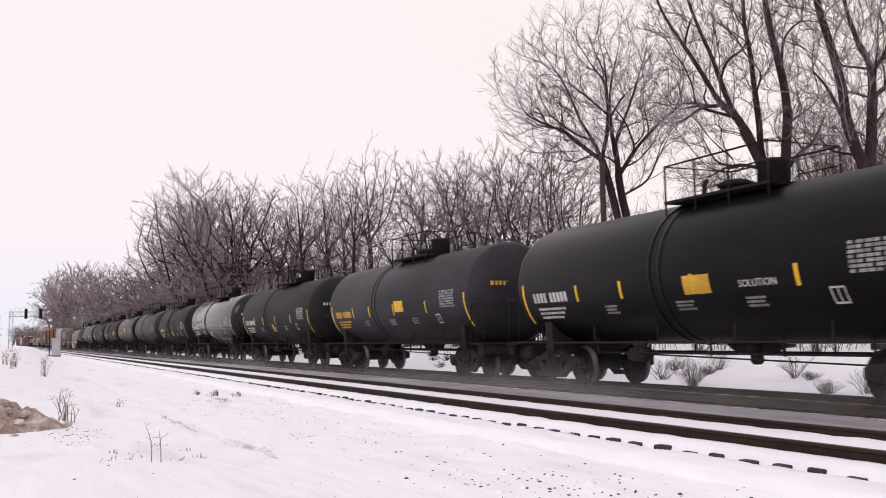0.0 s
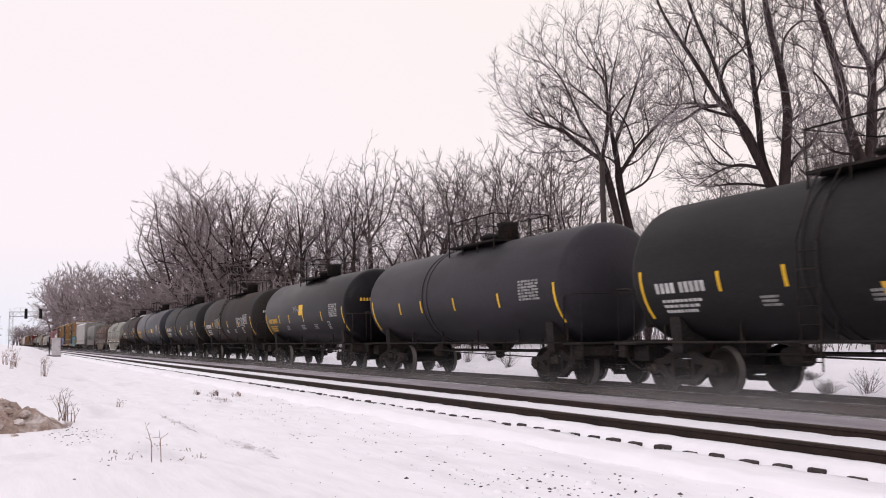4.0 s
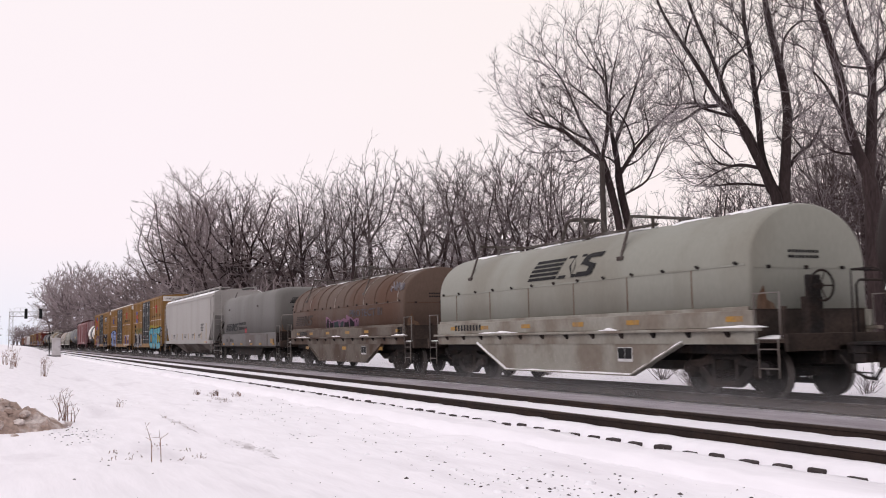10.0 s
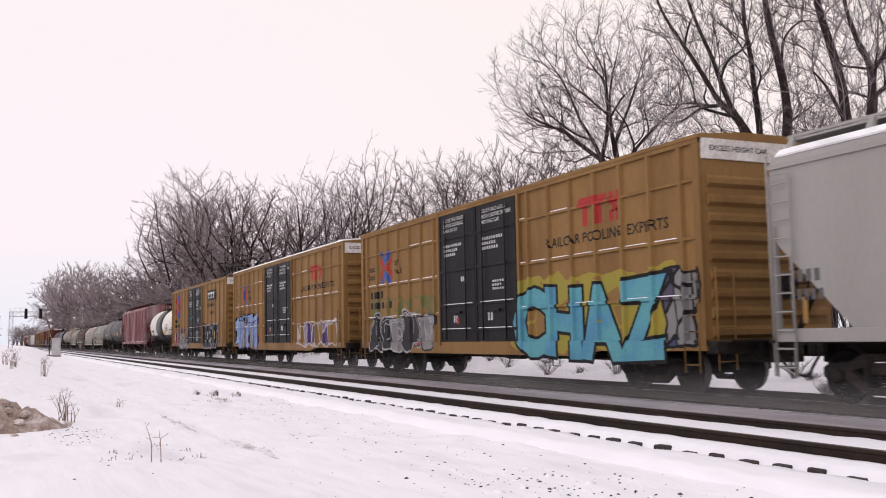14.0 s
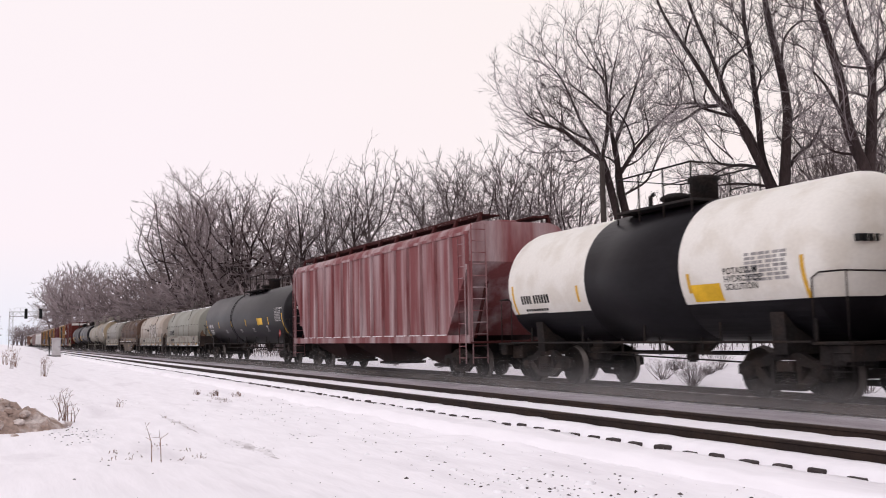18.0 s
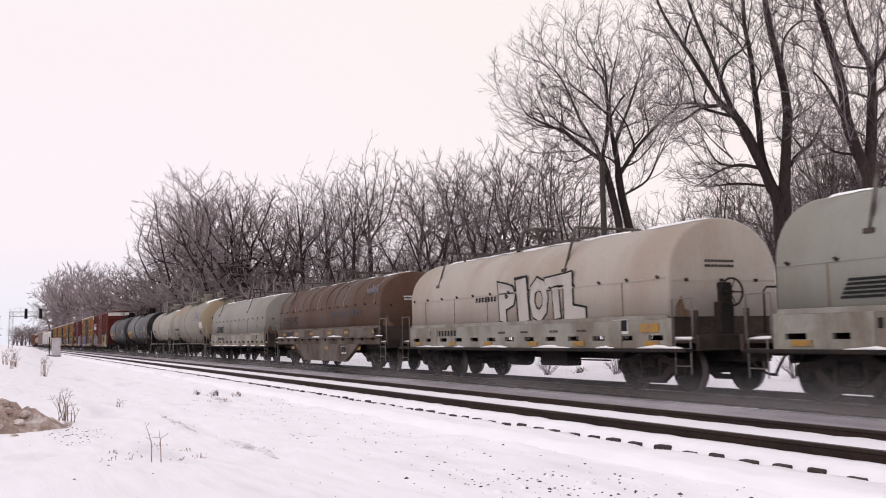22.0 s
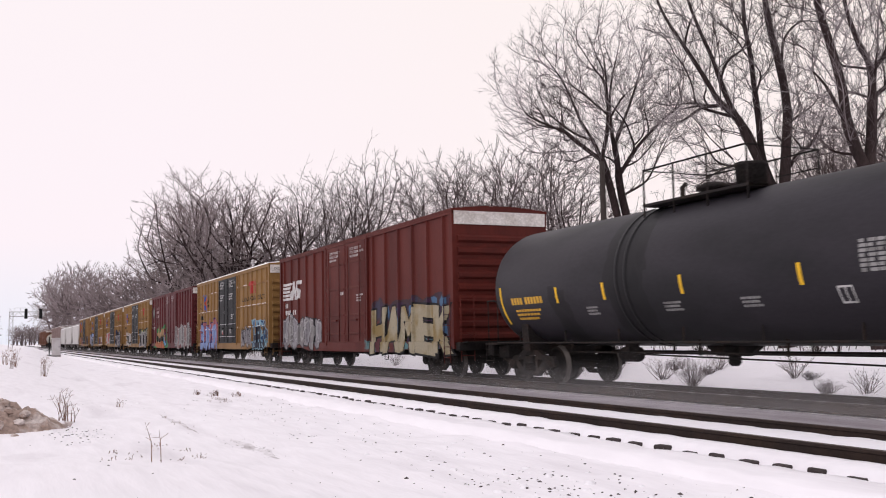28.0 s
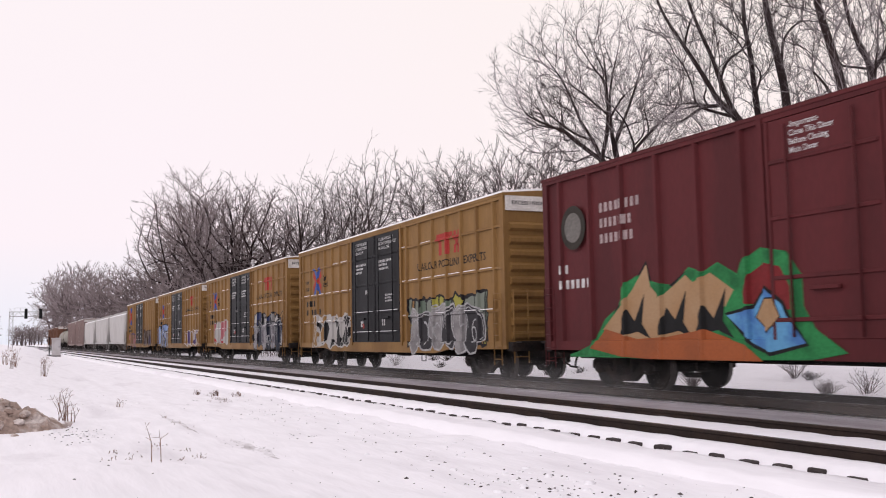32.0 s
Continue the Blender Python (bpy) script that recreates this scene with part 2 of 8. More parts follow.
def build_ground():
    xs = [-2500, -900, -400, -200, -120, -80, -55, -40, -30, -22, -16, -12]
    xs += [-10 + 0.5 * i for i in range(20)] + [0.2 + 0.2 * i for i in range(9)] + [2.15 + 0.16 * i for i in range(29)] + [6.9, 7.3, 8.0, 8.8, 9.6, 10.3, 10.9, 11.5, 12.2, 13.0, 13.8, 14.6, 15.2, 15.6]
    xs += [16.2 + 0.6 * i for i in range(16)] + [27, 30, 35, 42, 55, 75, 110, 170, 300, 600, 1200, 2600]
    ys = [-2500, -900, -400, -200, -100, -50, -25, -12, -5, 0, 3] + [5 + 0.2 * i for i in range(105)]
    ys += [26 * 1.045 ** i for i in range(1, 75)] + [900, 1300, 2000, 4000]
    g = Geo()
    v = [(x, y, ground_z(x, y)) for y in ys for x in xs]
    n = len(xs)
    f = [(j * n + i, j * n + i + 1, (j + 1) * n + i + 1, (j + 1) * n + i) for j in range(len(ys) - 1) for i in range(n - 1)]
    g.add(v, f, True)
    tagged(part("ground", g, GROUND), "snow-covered ground beside the railway tracks", "ground", kind="structure")


build_ground()


# ---------------------------------------------------------------- tracks
def rail_geo(g, x, y0, y1):
    foot, web, head = 0.075, 0.012, 0.037
    o = [(-foot, -0.185), (foot, -0.185), (foot, -0.172), (web, -0.150), (web, -0.045), (head, -0.036), (head, -0.006), (head - 0.008, 0), (-head + 0.008, 0), (-head, -0.006), (-head, -0.036), (-web, -0.045), (-web, -0.150), (-foot, -0.172)]
    g.prism([(x + a, b) for a, b in o], 1, y0, y1)


def build_track(cx, name, label, snowed):
    t = tagged(new(name), label, "railway track", kind="structure")
    t.location = (cx, 0, 0)
    for sx in (-0.753, 0.753):
        g = Geo()
        rail_geo(g, sx, -560, 1200)
        part("rail", g, STEEL, t)
        part("rail_top", Geo().box(sx - 0.029, sx + 0.029, -560, 1200, 0.0, 0.003), RAIL_HEAD, t, "worn bright running surface")
    tie = shared("tie", "tie", lambda g: g.box(-1.28, 1.28, -0.115, 0.115, -0.36, -0.188, 0.018), TIE)
    random.seed(5)
    for i in range(150):
        y = 6.3 + i * 0.507
        part("tie", tie, parent=t, at=pose(random.uniform(-0.03, 0.03), y + random.uniform(-0.03, 0.03), random.uniform(-0.026, 0.004) - (0.0 if snowed else 0.012), 0, 0, random.uniform(-1, 1)))
    g = Geo()
    for i in range(500):
        y = 6.3 + (150 + i) * 0.507
        g.box(-1.29, 1.29, y - 0.11, y + 0.11, -0.36, -0.186)
    tagged(part("far_ties", g, TIE, t), kind="stuff")
    return t


build_track(XN, "track_near", "empty railway track with rusty rails and ties half buried in snow", True)
build_track(XT, "track_far", "railway track with wind-swept dirty snow carrying the train", False)


def snow_strip(name, label, x0, x1, z, material, lump, seed, y0=4, y1=330, rise=0.0):
    """A blanket of snow between rails, its edges ragged."""
    g = Geo()
    ys = [y0 + 0.16 * i for i in range(260)]
    while ys[-1] < y1:
        ys.append(ys[-1] * 1.02)
    m = 7
    v = []
    for y in ys:
        for k in range(m):
            s = k / (m - 1)
            edge = 0.05 * noise.noise((y * 1.3, k, seed)) if 0 < k < m - 1 else 0.04 * noise.noise((y * 2.1, k * 3, seed))
            x = x0 + (x1 - x0) * s + edge
            zz = z + rise * s + lump * noise.noise((x * 2.5, y * 2.5, seed)) + 0.02 * math.sin(math.pi * s)
            v.append((x, y, zz if 0 < k < m - 1 else z + rise * s - 0.16))
    f = [(j * m + i, j * m + i + 1, (j + 1) * m + i + 1, (j + 1) * m + i) for j in range(len(ys) - 1) for i in range(m - 1)]
    g.add(v, f, True)
    return tagged(part(name, g, material), label, "snow", kind="structure")


snow_strip("snow_between_rails", "clean snow lying between the rails of the empty track", XN - 0.66, XN + 0.66, -0.075, SNOW, 0.012, 1)
snow_strip("snow_beside_rail", "clean snow over the tie ends beside the rail", XN - 1.243, XN - 0.795, -0.172, SNOW, 0.014, 5, rise=0.062)
snow_strip("snow_at_tie_ends", "snow banked against the tie ends", XN - 2.3, XN - 1.262, -0.200, GROUND, 0.03, 8)
snow_strip("snow_between_tracks", "grey wind-packed snow between the two tracks", XN + 0.86, XT - 0.9, -0.155, DIRTY_SNOW, 0.02, 2)
snow_strip("snow_on_track", "grey wind-blown snow between the rails under the train", XT - 0.64, XT + 0.64, -0.12, DIRTY_SNOW, 0.02, 3)


# ---------------------------------------------------------------- trees
def reach_tree(seed, guides, blobs, count, step, bare=3.0, heart=0.0, tip=0.010, flare=2.1, twigs=2, twig_len=0.45, lift=0.0, wood_from=0.035, bark=None, twig=None, turn=(0.906, -0.423)):
    """Meshes of a bare tree: limbs along the guides, from which branches reach for points strewn through the crown.
    guides: (points as (right, up, deep), least radius at the foot, at the tip); blobs: (right, up, deep, three radii, share)."""
    rng = np.random.default_rng(seed)
    ax, ay = turn
    place = lambda p: np.array((p[0] * ax + p[2] * -ay, p[0] * ay + p[2] * ax, p[1]))
    pos, parent, least = [], [], []
    for path, r0, r1 in guides:
        k = [place(p) for p in path]
        m = len(k)
        line = []
        for i in range(m - 1):
            a, b, c, d = k[max(i - 1, 0)], k[i], k[i + 1], k[min(i + 2, m - 1)]
            n = max(1, int(np.linalg.norm(c - b) / step + 0.5))
            for j in range(n):
                s = j / n
                line.append(0.5 * (2 * b + (c - a) * s + (2 * a - 5 * b + 4 * c - d) * s * s + (3 * b - a - 3 * c + d) * s ** 3))
        line.append(k[-1])
        last = -1 if not pos or path[0][1] <= 0.5 else int(np.argmin(((np.array(pos) - line[0]) ** 2).sum(1)))
        for i, q in enumerate(line):
            pos.append(q + rng.normal(0, 0.045 * step, 3) * (i > 0))
            parent.append(last)
            least.append(r0 + (r1 - r0) * i / max(1, len(line) - 1))
            last = len(pos) - 1
    goals = []
    for r, u, d, rx, rz, ry, share in blobs:
        n = int(count * share)
        v = rng.normal(size=(n, 3))
        v /= np.linalg.norm(v, axis=1)[:, None]
        v *= (rng.random(n) ** 0.42)[:, None]
        ripple = np.array([1 + 0.22 * noise.noise((q[0] * 2.2 + seed, q[1] * 2.2, q[2] * 2.2)) for q in v])
        v *= ripple[:, None]
        c = place((r, u, d))
        w = np.stack((v[:, 0] * rx * ax - v[:, 1] * ry * ay, v[:, 0] * rx * ay + v[:, 1] * ry * ax, v[:, 2] * rz), 1)
        goals.append(c + w)
    goals = np.concatenate(goals)
    # each point of the crown is reached from the branch that comes nearest to pointing at it; the first make limbs, the last twigs
    top = len(pos)
    size = top + 14 * len(goals)
    at, ahead = np.zeros((size, 3)), np.zeros((size, 3))
    at[:top] = pos
    for i in range(top):
        d = at[i] - at[parent[i]] if parent[i] >= 0 else np.array((0.0, 0.0, 1.0))
        ahead[i] = d / (np.linalg.norm(d) + 1e-9)
    free = np.array([z > bare for z in at[:, 2]])
    free[top:] = True
    hub = np.array((0.0, 0.0, heart or bare))
    for g in goals[rng.permutation(len(goals))]:
        way = g - at[:top]
        far = np.linalg.norm(way, axis=1) + 1e-6
        turned = (way * ahead[:top]).sum(1) / far
        out = g - hub
        out /= np.linalg.norm(out) + 1e-6
        cost = far * (1 + 0.8 * (1 - turned) + 1.1 * (1 - way @ out / far) + 0.5 * np.maximum(0, -way[:, 2] / far))
        cost[~free[:top]] = 1e9
        i = int(cost.argmin())
        if far[i] < 0.5 * step or top + 16 > size:
            continue
        p, m = at[i].copy(), min(14, max(1, int(far[i] / step + 0.5)))
        side = rng.normal(0, 0.08, 3) * far[i]
        mid = p + (ahead[i] * 0.22 + 0.18 * way[i] / far[i]) * far[i] + side + np.array((0, 0, lift * far[i] * 0.3))
        last = i
        for k in range(1, m + 1):
            u = k / m
            q = p * (1 - u) ** 2 + mid * 2 * u * (1 - u) + g * u * u + rng.normal(0, 0.09 * step, 3)
            d = q - at[last]
            at[top], ahead[top] = q, d / (np.linalg.norm(d) + 1e-9)
            parent.append(last)
            least.append(tip)
            last = top
            top += 1
    pos = at[:top]
    n = len(pos)
    rad = np.zeros(n)
    heavy = [[] for _ in range(n)]
    for i in range(n - 1, -1, -1):
        rad[i] = max(rad[i] ** (1 / flare) if rad[i] > 0 else tip, least[i])
        if parent[i] >= 0:
            rad[parent[i]] += rad[i] ** flare
            heavy[parent[i]].append(i)
    rad = np.minimum(rad, 2.2 * np.array(least).max())
    main = [max(c, key=lambda j: rad[j]) if c else -1 for c in heavy]
    pos = np.array(pos)
    for _ in range(2):
        soft = pos.copy()
        for i in range(n):
            if parent[i] >= 0 and main[i] >= 0:
                soft[i] = 0.5 * pos[i] + 0.25 * (pos[parent[i]] + pos[main[i]])
        pos = soft
    wood, fine = Geo(), Geo()
    for i in range(n):
        if parent[i] >= 0 and main[parent[i]] == i:
            continue
        chain = [i]
        while main[chain[-1]] >= 0:
            chain.append(main[chain[-1]])
        pts, rr = [pos[j] for j in chain], [float(rad[j]) for j in chain]
        if parent[i] >= 0:
            pts, rr = [pos[parent[i]]] + pts, [min(float(rad[parent[i]]), rr[0] * 1.15)] + rr
        if len(pts) < 2:
            continue
        cutoff = next((j for j, r in enumerate(rr) if r < wood_from), len(rr))
        if cutoff > 1:
            top = min(len(pts), cutoff + 1)
            wood.tube(pts[:top], rr[:top], 8 if rr[0] > 0.1 else 5, caps=False)
        if cutoff < len(pts) - 1:
            fine.tube(pts[cutoff:], rr[cutoff:], 3, caps=False)
    thin = [i for i in range(n) if rad[i] < 2.6 * tip and parent[i] >= 0]
    for i in thin:
        axis = pos[i] - pos[parent[i]]
        axis /= np.linalg.norm(axis) + 1e-6
        for k in range(twigs + (1 if main[i] < 0 else 0)):
            side = np.cross(axis, rng.normal(size=3))
            side /= np.linalg.norm(side) + 1e-6
            a = rng.uniform(0.35, 0.95)
            d = axis * math.cos(a) + side * math.sin(a) + np.array((0, 0, 0.15))
            ln = twig_len * rng.uniform(0.5, 1.25)
            p = pos[i] + (pos[parent[i]] - pos[i]) * rng.random()
            if tip > 0.018:
                fine.tube([p, p + d * ln], [tip * 0.85, tip * 0.4], 3, caps=False)
                continue
            q = p + d * ln * 0.55
            e = q + (d + 0.45 * axis + rng.normal(0, 0.25, 3)) * ln * 0.45
            fine.tube([p, q, e], [tip * 0.85, tip * 0.7, tip * 0.4], 3, caps=False)
    return wood.mesh("trunk", bark or BARK), fine.mesh("crown", twig or NEAR_TWIG), 1.0


def grown_tree(seed, height, wide, low, stems, count, step, tip, twigs, twig_len, twig, bark, lift=0.0, blobs=None):
    """A free-standing bare tree of the given height, its crown an uneven rounded mass from `low` upward. stems: (lean, deep lean, share of height, radius)."""
    rnd = random.Random(seed)
    guides = []
    for a, c, s, r in stems:
        h = height * s
        guides.append(([(0.15 * a, -0.5, 0.15 * c), (a * h * 0.22 + rnd.uniform(-0.2, 0.2), h * 0.33, c * h * 0.22), (a * h * 0.55 + rnd.uniform(-0.3, 0.3), h * 0.66, c * h * 0.55), (a * h, h, c * h)], r, r * 0.12))
    zc, rz = height * (1 + low) / 2, height * (1 - low) / 2
    blobs = blobs or [(0, zc, 0, wide, rz, wide, 0.7)] + [(rnd.uniform(-0.55, 0.55) * wide, zc + rnd.uniform(-0.1, 0.35) * rz, rnd.uniform(-0.5, 0.5) * wide, wide * 0.55, rz * 0.5, wide * 0.55, 0.1) for _ in range(3)]
    w, f, _ = reach_tree(seed, guides, blobs, count, step, bare=0.12 * height, heart=0.42 * height, tip=tip, twigs=twigs, twig_len=twig_len, lift=lift, bark=bark, twig=twig, wood_from=max(0.04, 2.2 * tip))
    return w, f, height


def plant_tree(meshes, x, y, turn, height, label, squash=1.0, foot=None):
    t = new("tree")
    t.matrix_basis = pose(x, y, ground_z(x, y) if foot is None else foot, 0, 0, turn)
    k = height / meshes[2]
    t.scale = (k * squash, k * squash, k)
    tagged(t, label, "tree", "bare trees behind the tracks")
    part("trunk", meshes[0], parent=t)
    part("crown", meshes[1], parent=t)
    return t


def build_trees():
    # guides run along (0.906, -0.423) on the ground, then up, then deeper into the wood
    fan = reach_tree(11, [([(0.15, -0.5, 0), (0.05, 3.5, 0), (-0.07, 6.21, 0), (-0.34, 7.59, 0), (-0.62, 8.97, 0), (-0.85, 9.62, 0), (-1.2, 10.57, 0.1), (-1.72, 11.5, 0.3), (-2.17, 12.77, 0.4), (-2.61, 13.76, 0.4)], 0.19, 0.03),
                        ([(0.7, -0.5, 0.4), (0.65, 3, 0.4), (0.52, 5.79, 0.3), (0.08, 7.99, 0.2), (-0.05, 9.66, 0.2), (-0.24, 10.63, 0.1), (-0.38, 11.89, 0), (-0.51, 13.02, 0), (-0.54, 13.86, 0), (-1.05, 14.86, -0.2)], 0.2, 0.03),
                        ([(-0.85, 9.62, 0), (-0.7, 10.3, -0.3), (-0.6, 11.3, -0.9), (-0.75, 12.9, -1.6), (-0.9, 14.2, -2.0)], 0.09, 0.03), ([(-0.15, 10.35, 0.1), (0.34, 11.46, 0.5), (0.95, 12.85, 0.9), (1.57, 14.67, 1.1)], 0.09, 0.025),
                        ([(0.06, 8.82, 0.2), (0.7, 9.92, -0.3), (1.84, 11.15, -0.8), (2.7, 11.83, -1.0)], 0.075, 0.025), ([(-0.88, 9.59, 0), (-1.76, 10.19, -0.3), (-2.56, 10.82, -0.5), (-3.38, 11.17, -0.6), (-4.46, 11.69, -0.6), (-5.41, 12.13, -0.5)], 0.085, 0.02),
                        ([(-2.3, 10.48, -0.4), (-3.27, 10.14, -0.4), (-3.97, 9.46, -0.3)], 0.04, 0.015), ([(-0.38, 11.89, 0), (-0.13, 13.57, 0.5), (0.19, 14.7, 0.9), (0.5, 15.83, 1.1)], 0.07, 0.02),
                        ([(0.16, 7.85, 0.2), (1.19, 8.39, 0.5), (2.31, 9.06, 0.8)], 0.05, 0.02), ([(-1.2, 10.57, 0.1), (-2.0, 11.2, 1.2), (-2.9, 12.2, 2.0)], 0.06, 0.02)],
                   [(-1.1, 13.2, 0, 5.2, 4.3, 4.2, 0.62), (-3.6, 12.0, 0, 2.6, 2.2, 2.6, 0.14), (1.6, 12.2, 0.2, 2.6, 3.0, 2.6, 0.16), (-0.9, 9.6, 0, 3.4, 1.5, 2.0, 0.08)], 2600, 0.3, bare=7.5, tip=0.0075, twigs=2, twig_len=0.36, lift=0.05)
    fork = reach_tree(23, [([(0.3, -0.5, 0), (0.35, 3.43, 0), (0.43, 5.01, 0), (0.44, 6.0, 0)], 0.30, 0.25),
                         ([(0.13, -0.4, -0.2), (0.2, 4.2, -0.2), (0.13, 5.8, -0.2), (-0.31, 6.81, -0.2), (-0.75, 7.82, -0.2), (-1.1, 8.73, -0.1), (-1.58, 9.14, 0), (-1.89, 9.76, 0), (-2.31, 10.58, 0.1), (-2.96, 11.72, 0.2), (-3.43, 12.55, 0.2), (-3.88, 13.8, 0.2)], 0.2, 0.03),
                         ([(0.1, 5.9, 0), (-0.13, 6.51, 0), (-0.54, 8.01, 0.1), (-1.09, 9.03, 0.3), (-1.35, 9.85, 0.4), (-1.69, 11.08, 0.5), (-2.05, 12.11, 0.6), (-2.4, 13.15, 0.6), (-2.74, 14.6, 0.6)], 0.13, 0.03),
                         ([(-1.11, 8.63, -0.1), (-1.99, 8.85, -0.3), (-2.78, 8.97, -0.5), (-3.49, 8.68, -0.6), (-4.0, 8.24, -0.6)], 0.06, 0.015), ([(-1.59, 9.04, 0), (-2.47, 9.3, 0.3), (-3.26, 9.24, 0.5), (-4.05, 9.39, 0.5)], 0.05, 0.015),
                         ([(0.3, 5.9, 0.1), (0.19, 6.2, 0.2), (-0.08, 7.4, 0.4), (-0.11, 8.81, 0.5), (-0.16, 9.82, 0.6), (-0.23, 11.25, 0.7), (-0.38, 12.28, 0.7), (-0.41, 14.14, 0.6)], 0.13, 0.05), ([(0.5, 6.0, 0), (0.67, 7.79, 0), (0.75, 9.0, 0), (0.62, 10.22, 0), (0.41, 11.24, 0), (0.22, 12.27, 0), (0.12, 13.51, 0), (0.01, 15.17, 0)], 0.19, 0.07),
                         ([(0.67, 10.52, 0), (0.61, 11.24, -0.2), (0.83, 11.64, -0.3), (1.25, 12.04, -0.4), (1.8, 11.87, -0.4)], 0.06, 0.02), ([(0.68, 6.79, 0), (1.0, 7.28, 0.1), (1.61, 7.67, 0.3), (2.05, 8.37, 0.4), (2.32, 8.97, 0.5)], 0.08, 0.025),
                         ([(-0.4, 6.81, -0.2), (-1.19, 6.93, -0.5), (-1.99, 6.64, -0.8), (-2.9, 6.06, -1.0)], 0.05, 0.015), ([(0.0, 6.21, 0), (-1.21, 6.43, 0.6), (-2.21, 6.15, 1.0)], 0.05, 0.015)],
                    [(-1.9, 11.6, 0.2, 2.6, 3.4, 2.4, 0.42), (0.3, 11.5, 0.2, 2.0, 4.2, 2.2, 0.26), (-2.7, 8.6, 0, 1.7, 1.1, 1.6, 0.14), (-2.1, 6.7, 0, 1.7, 0.7, 1.5, 0.08), (1.5, 8.6, 0.2, 1.3, 1.6, 1.4, 0.10)], 2200, 0.26, bare=5.5, tip=0.0065, twigs=2, twig_len=0.32)
    bent = reach_tree(36, [([(-0.09, -0.5, 0), (-0.09, 2.96, 0), (-0.01, 5.06, 0), (-0.1, 5.95, 0), (-0.44, 6.75, 0), (-0.69, 7.83, 0), (-0.76, 8.82, 0), (-0.97, 9.73, 0), (-1.14, 10.46, 0), (-1.33, 11.2, 0), (-1.49, 12.3, 0), (-1.56, 13.6, 0)], 0.25, 0.08),
                         ([(-0.62, 7.47, 0), (-0.95, 7.98, -0.1), (-1.21, 8.56, -0.2), (-1.54, 9.02, -0.2), (-1.87, 9.39, -0.2)], 0.075, 0.025), ([(-0.1, 5.8, 0), (0.18, 7.37, 0.2), (0.32, 9.34, 0.3), (0.03, 10.07, 0.3), (-0.28, 10.99, 0.3), (-0.41, 11.73, 0.3), (-0.52, 13.02, 0.3)], 0.14, 0.04),
                         ([(0.32, 9.34, 0.3), (0.81, 9.84, 0.2), (1.49, 10.77, 0.1)], 0.09, 0.03), ([(0.26, 8.44, 0.3), (1.02, 8.97, 0.5), (1.94, 9.49, 0.6)], 0.09, 0.03), ([(-0.3, 6.6, 0), (-1.2, 6.75, 0.6), (-2.0, 6.6, 1.0)], 0.04, 0.015)],
                    [(-0.6, 11.2, 0.1, 2.4, 3.2, 2.2, 0.6), (0.9, 9.8, 0.3, 1.8, 2.0, 1.6, 0.22), (-1.0, 7.6, 0.2, 1.7, 1.2, 1.5, 0.18)], 1500, 0.26, bare=5.5, tip=0.0065, twigs=2, twig_len=0.32)
    plant_tree(fan, 27, 37.6, 0, 1.0, "large bare tree with two stems and a fan of frosted twigs", foot=0.0)
    plant_tree(fork, 24.2, 24.9, 0, 1.0, "tall dark bare tree with a trunk forking into several stems", foot=0.0)
    plant_tree(bent, 24.4, 20.8, 0, 1.0, "tall dark bare tree leaning over, with frosted twigs", foot=0.0)
    bush = [grown_tree(50 + k, 12, 4.8, 0.2, [(-0.62, 0.1, 0.6, 0.08), (-0.34, -0.3, 0.72, 0.10), (-0.12, 0.3, 0.8, 0.10), (0.1, -0.25, 0.82, 0.11), (0.34, 0.3, 0.74, 0.10), (0.62, -0.1, 0.58, 0.08)], 480, 0.36, 0.0115, 1, 0.42, TWIG, BARK, lift=0.08) for k in range(2)]
    slim = [grown_tree(60 + k, 16, 3.9, 0.2, [(0.03 - 0.08 * k, 0.02, 0.84, 0.18), (0.32, 0.1, 0.6, 0.13), (-0.28, -0.1, 0.62, 0.13)], 430, 0.42, 0.0135, 1, 0.5, TWIG, BARK, lift=0.06) for k in range(2)]
    # mid and far trees: distance haze is painted into their pale twigs and bark
    full = [grown_tree(70 + k, 16, 5.6, 0.12, [(-0.12, 0.05, 0.75, 0.30), (0.42, 0.2, 0.62, 0.2), (-0.5, -0.2, 0.6, 0.2)], 720, 0.6, 0.019, 2, 0.5, HAZED_FROST, BARK, lift=0.02) for k in range(3)]
    far = [grown_tree(80 + k, 14, 5.6, 0.02, [(0.1, 0.0, 0.7, 0.25), (-0.4, 0.2, 0.6, 0.18), (0.35, -0.3, 0.6, 0.18)], 340, 0.85, 0.038, 2, 0.7, HAZED_FROST, HAZED_FROST_BARK) for k in range(2)]
    low = [grown_tree(90 + k, 6, 4.2, 0.0, [(0.1, 0.1, 0.6, 0.1), (-0.6, 0.2, 0.5, 0.08), (0.6, -0.3, 0.5, 0.08), (-0.2, -0.5, 0.5, 0.08)], 300, 0.6, 0.032, 2, 0.5, HAZED_FROST, HAZED_FROST_BARK) for k in range(2)]
    back = "bare tree with frosted twigs farther back in the wood"
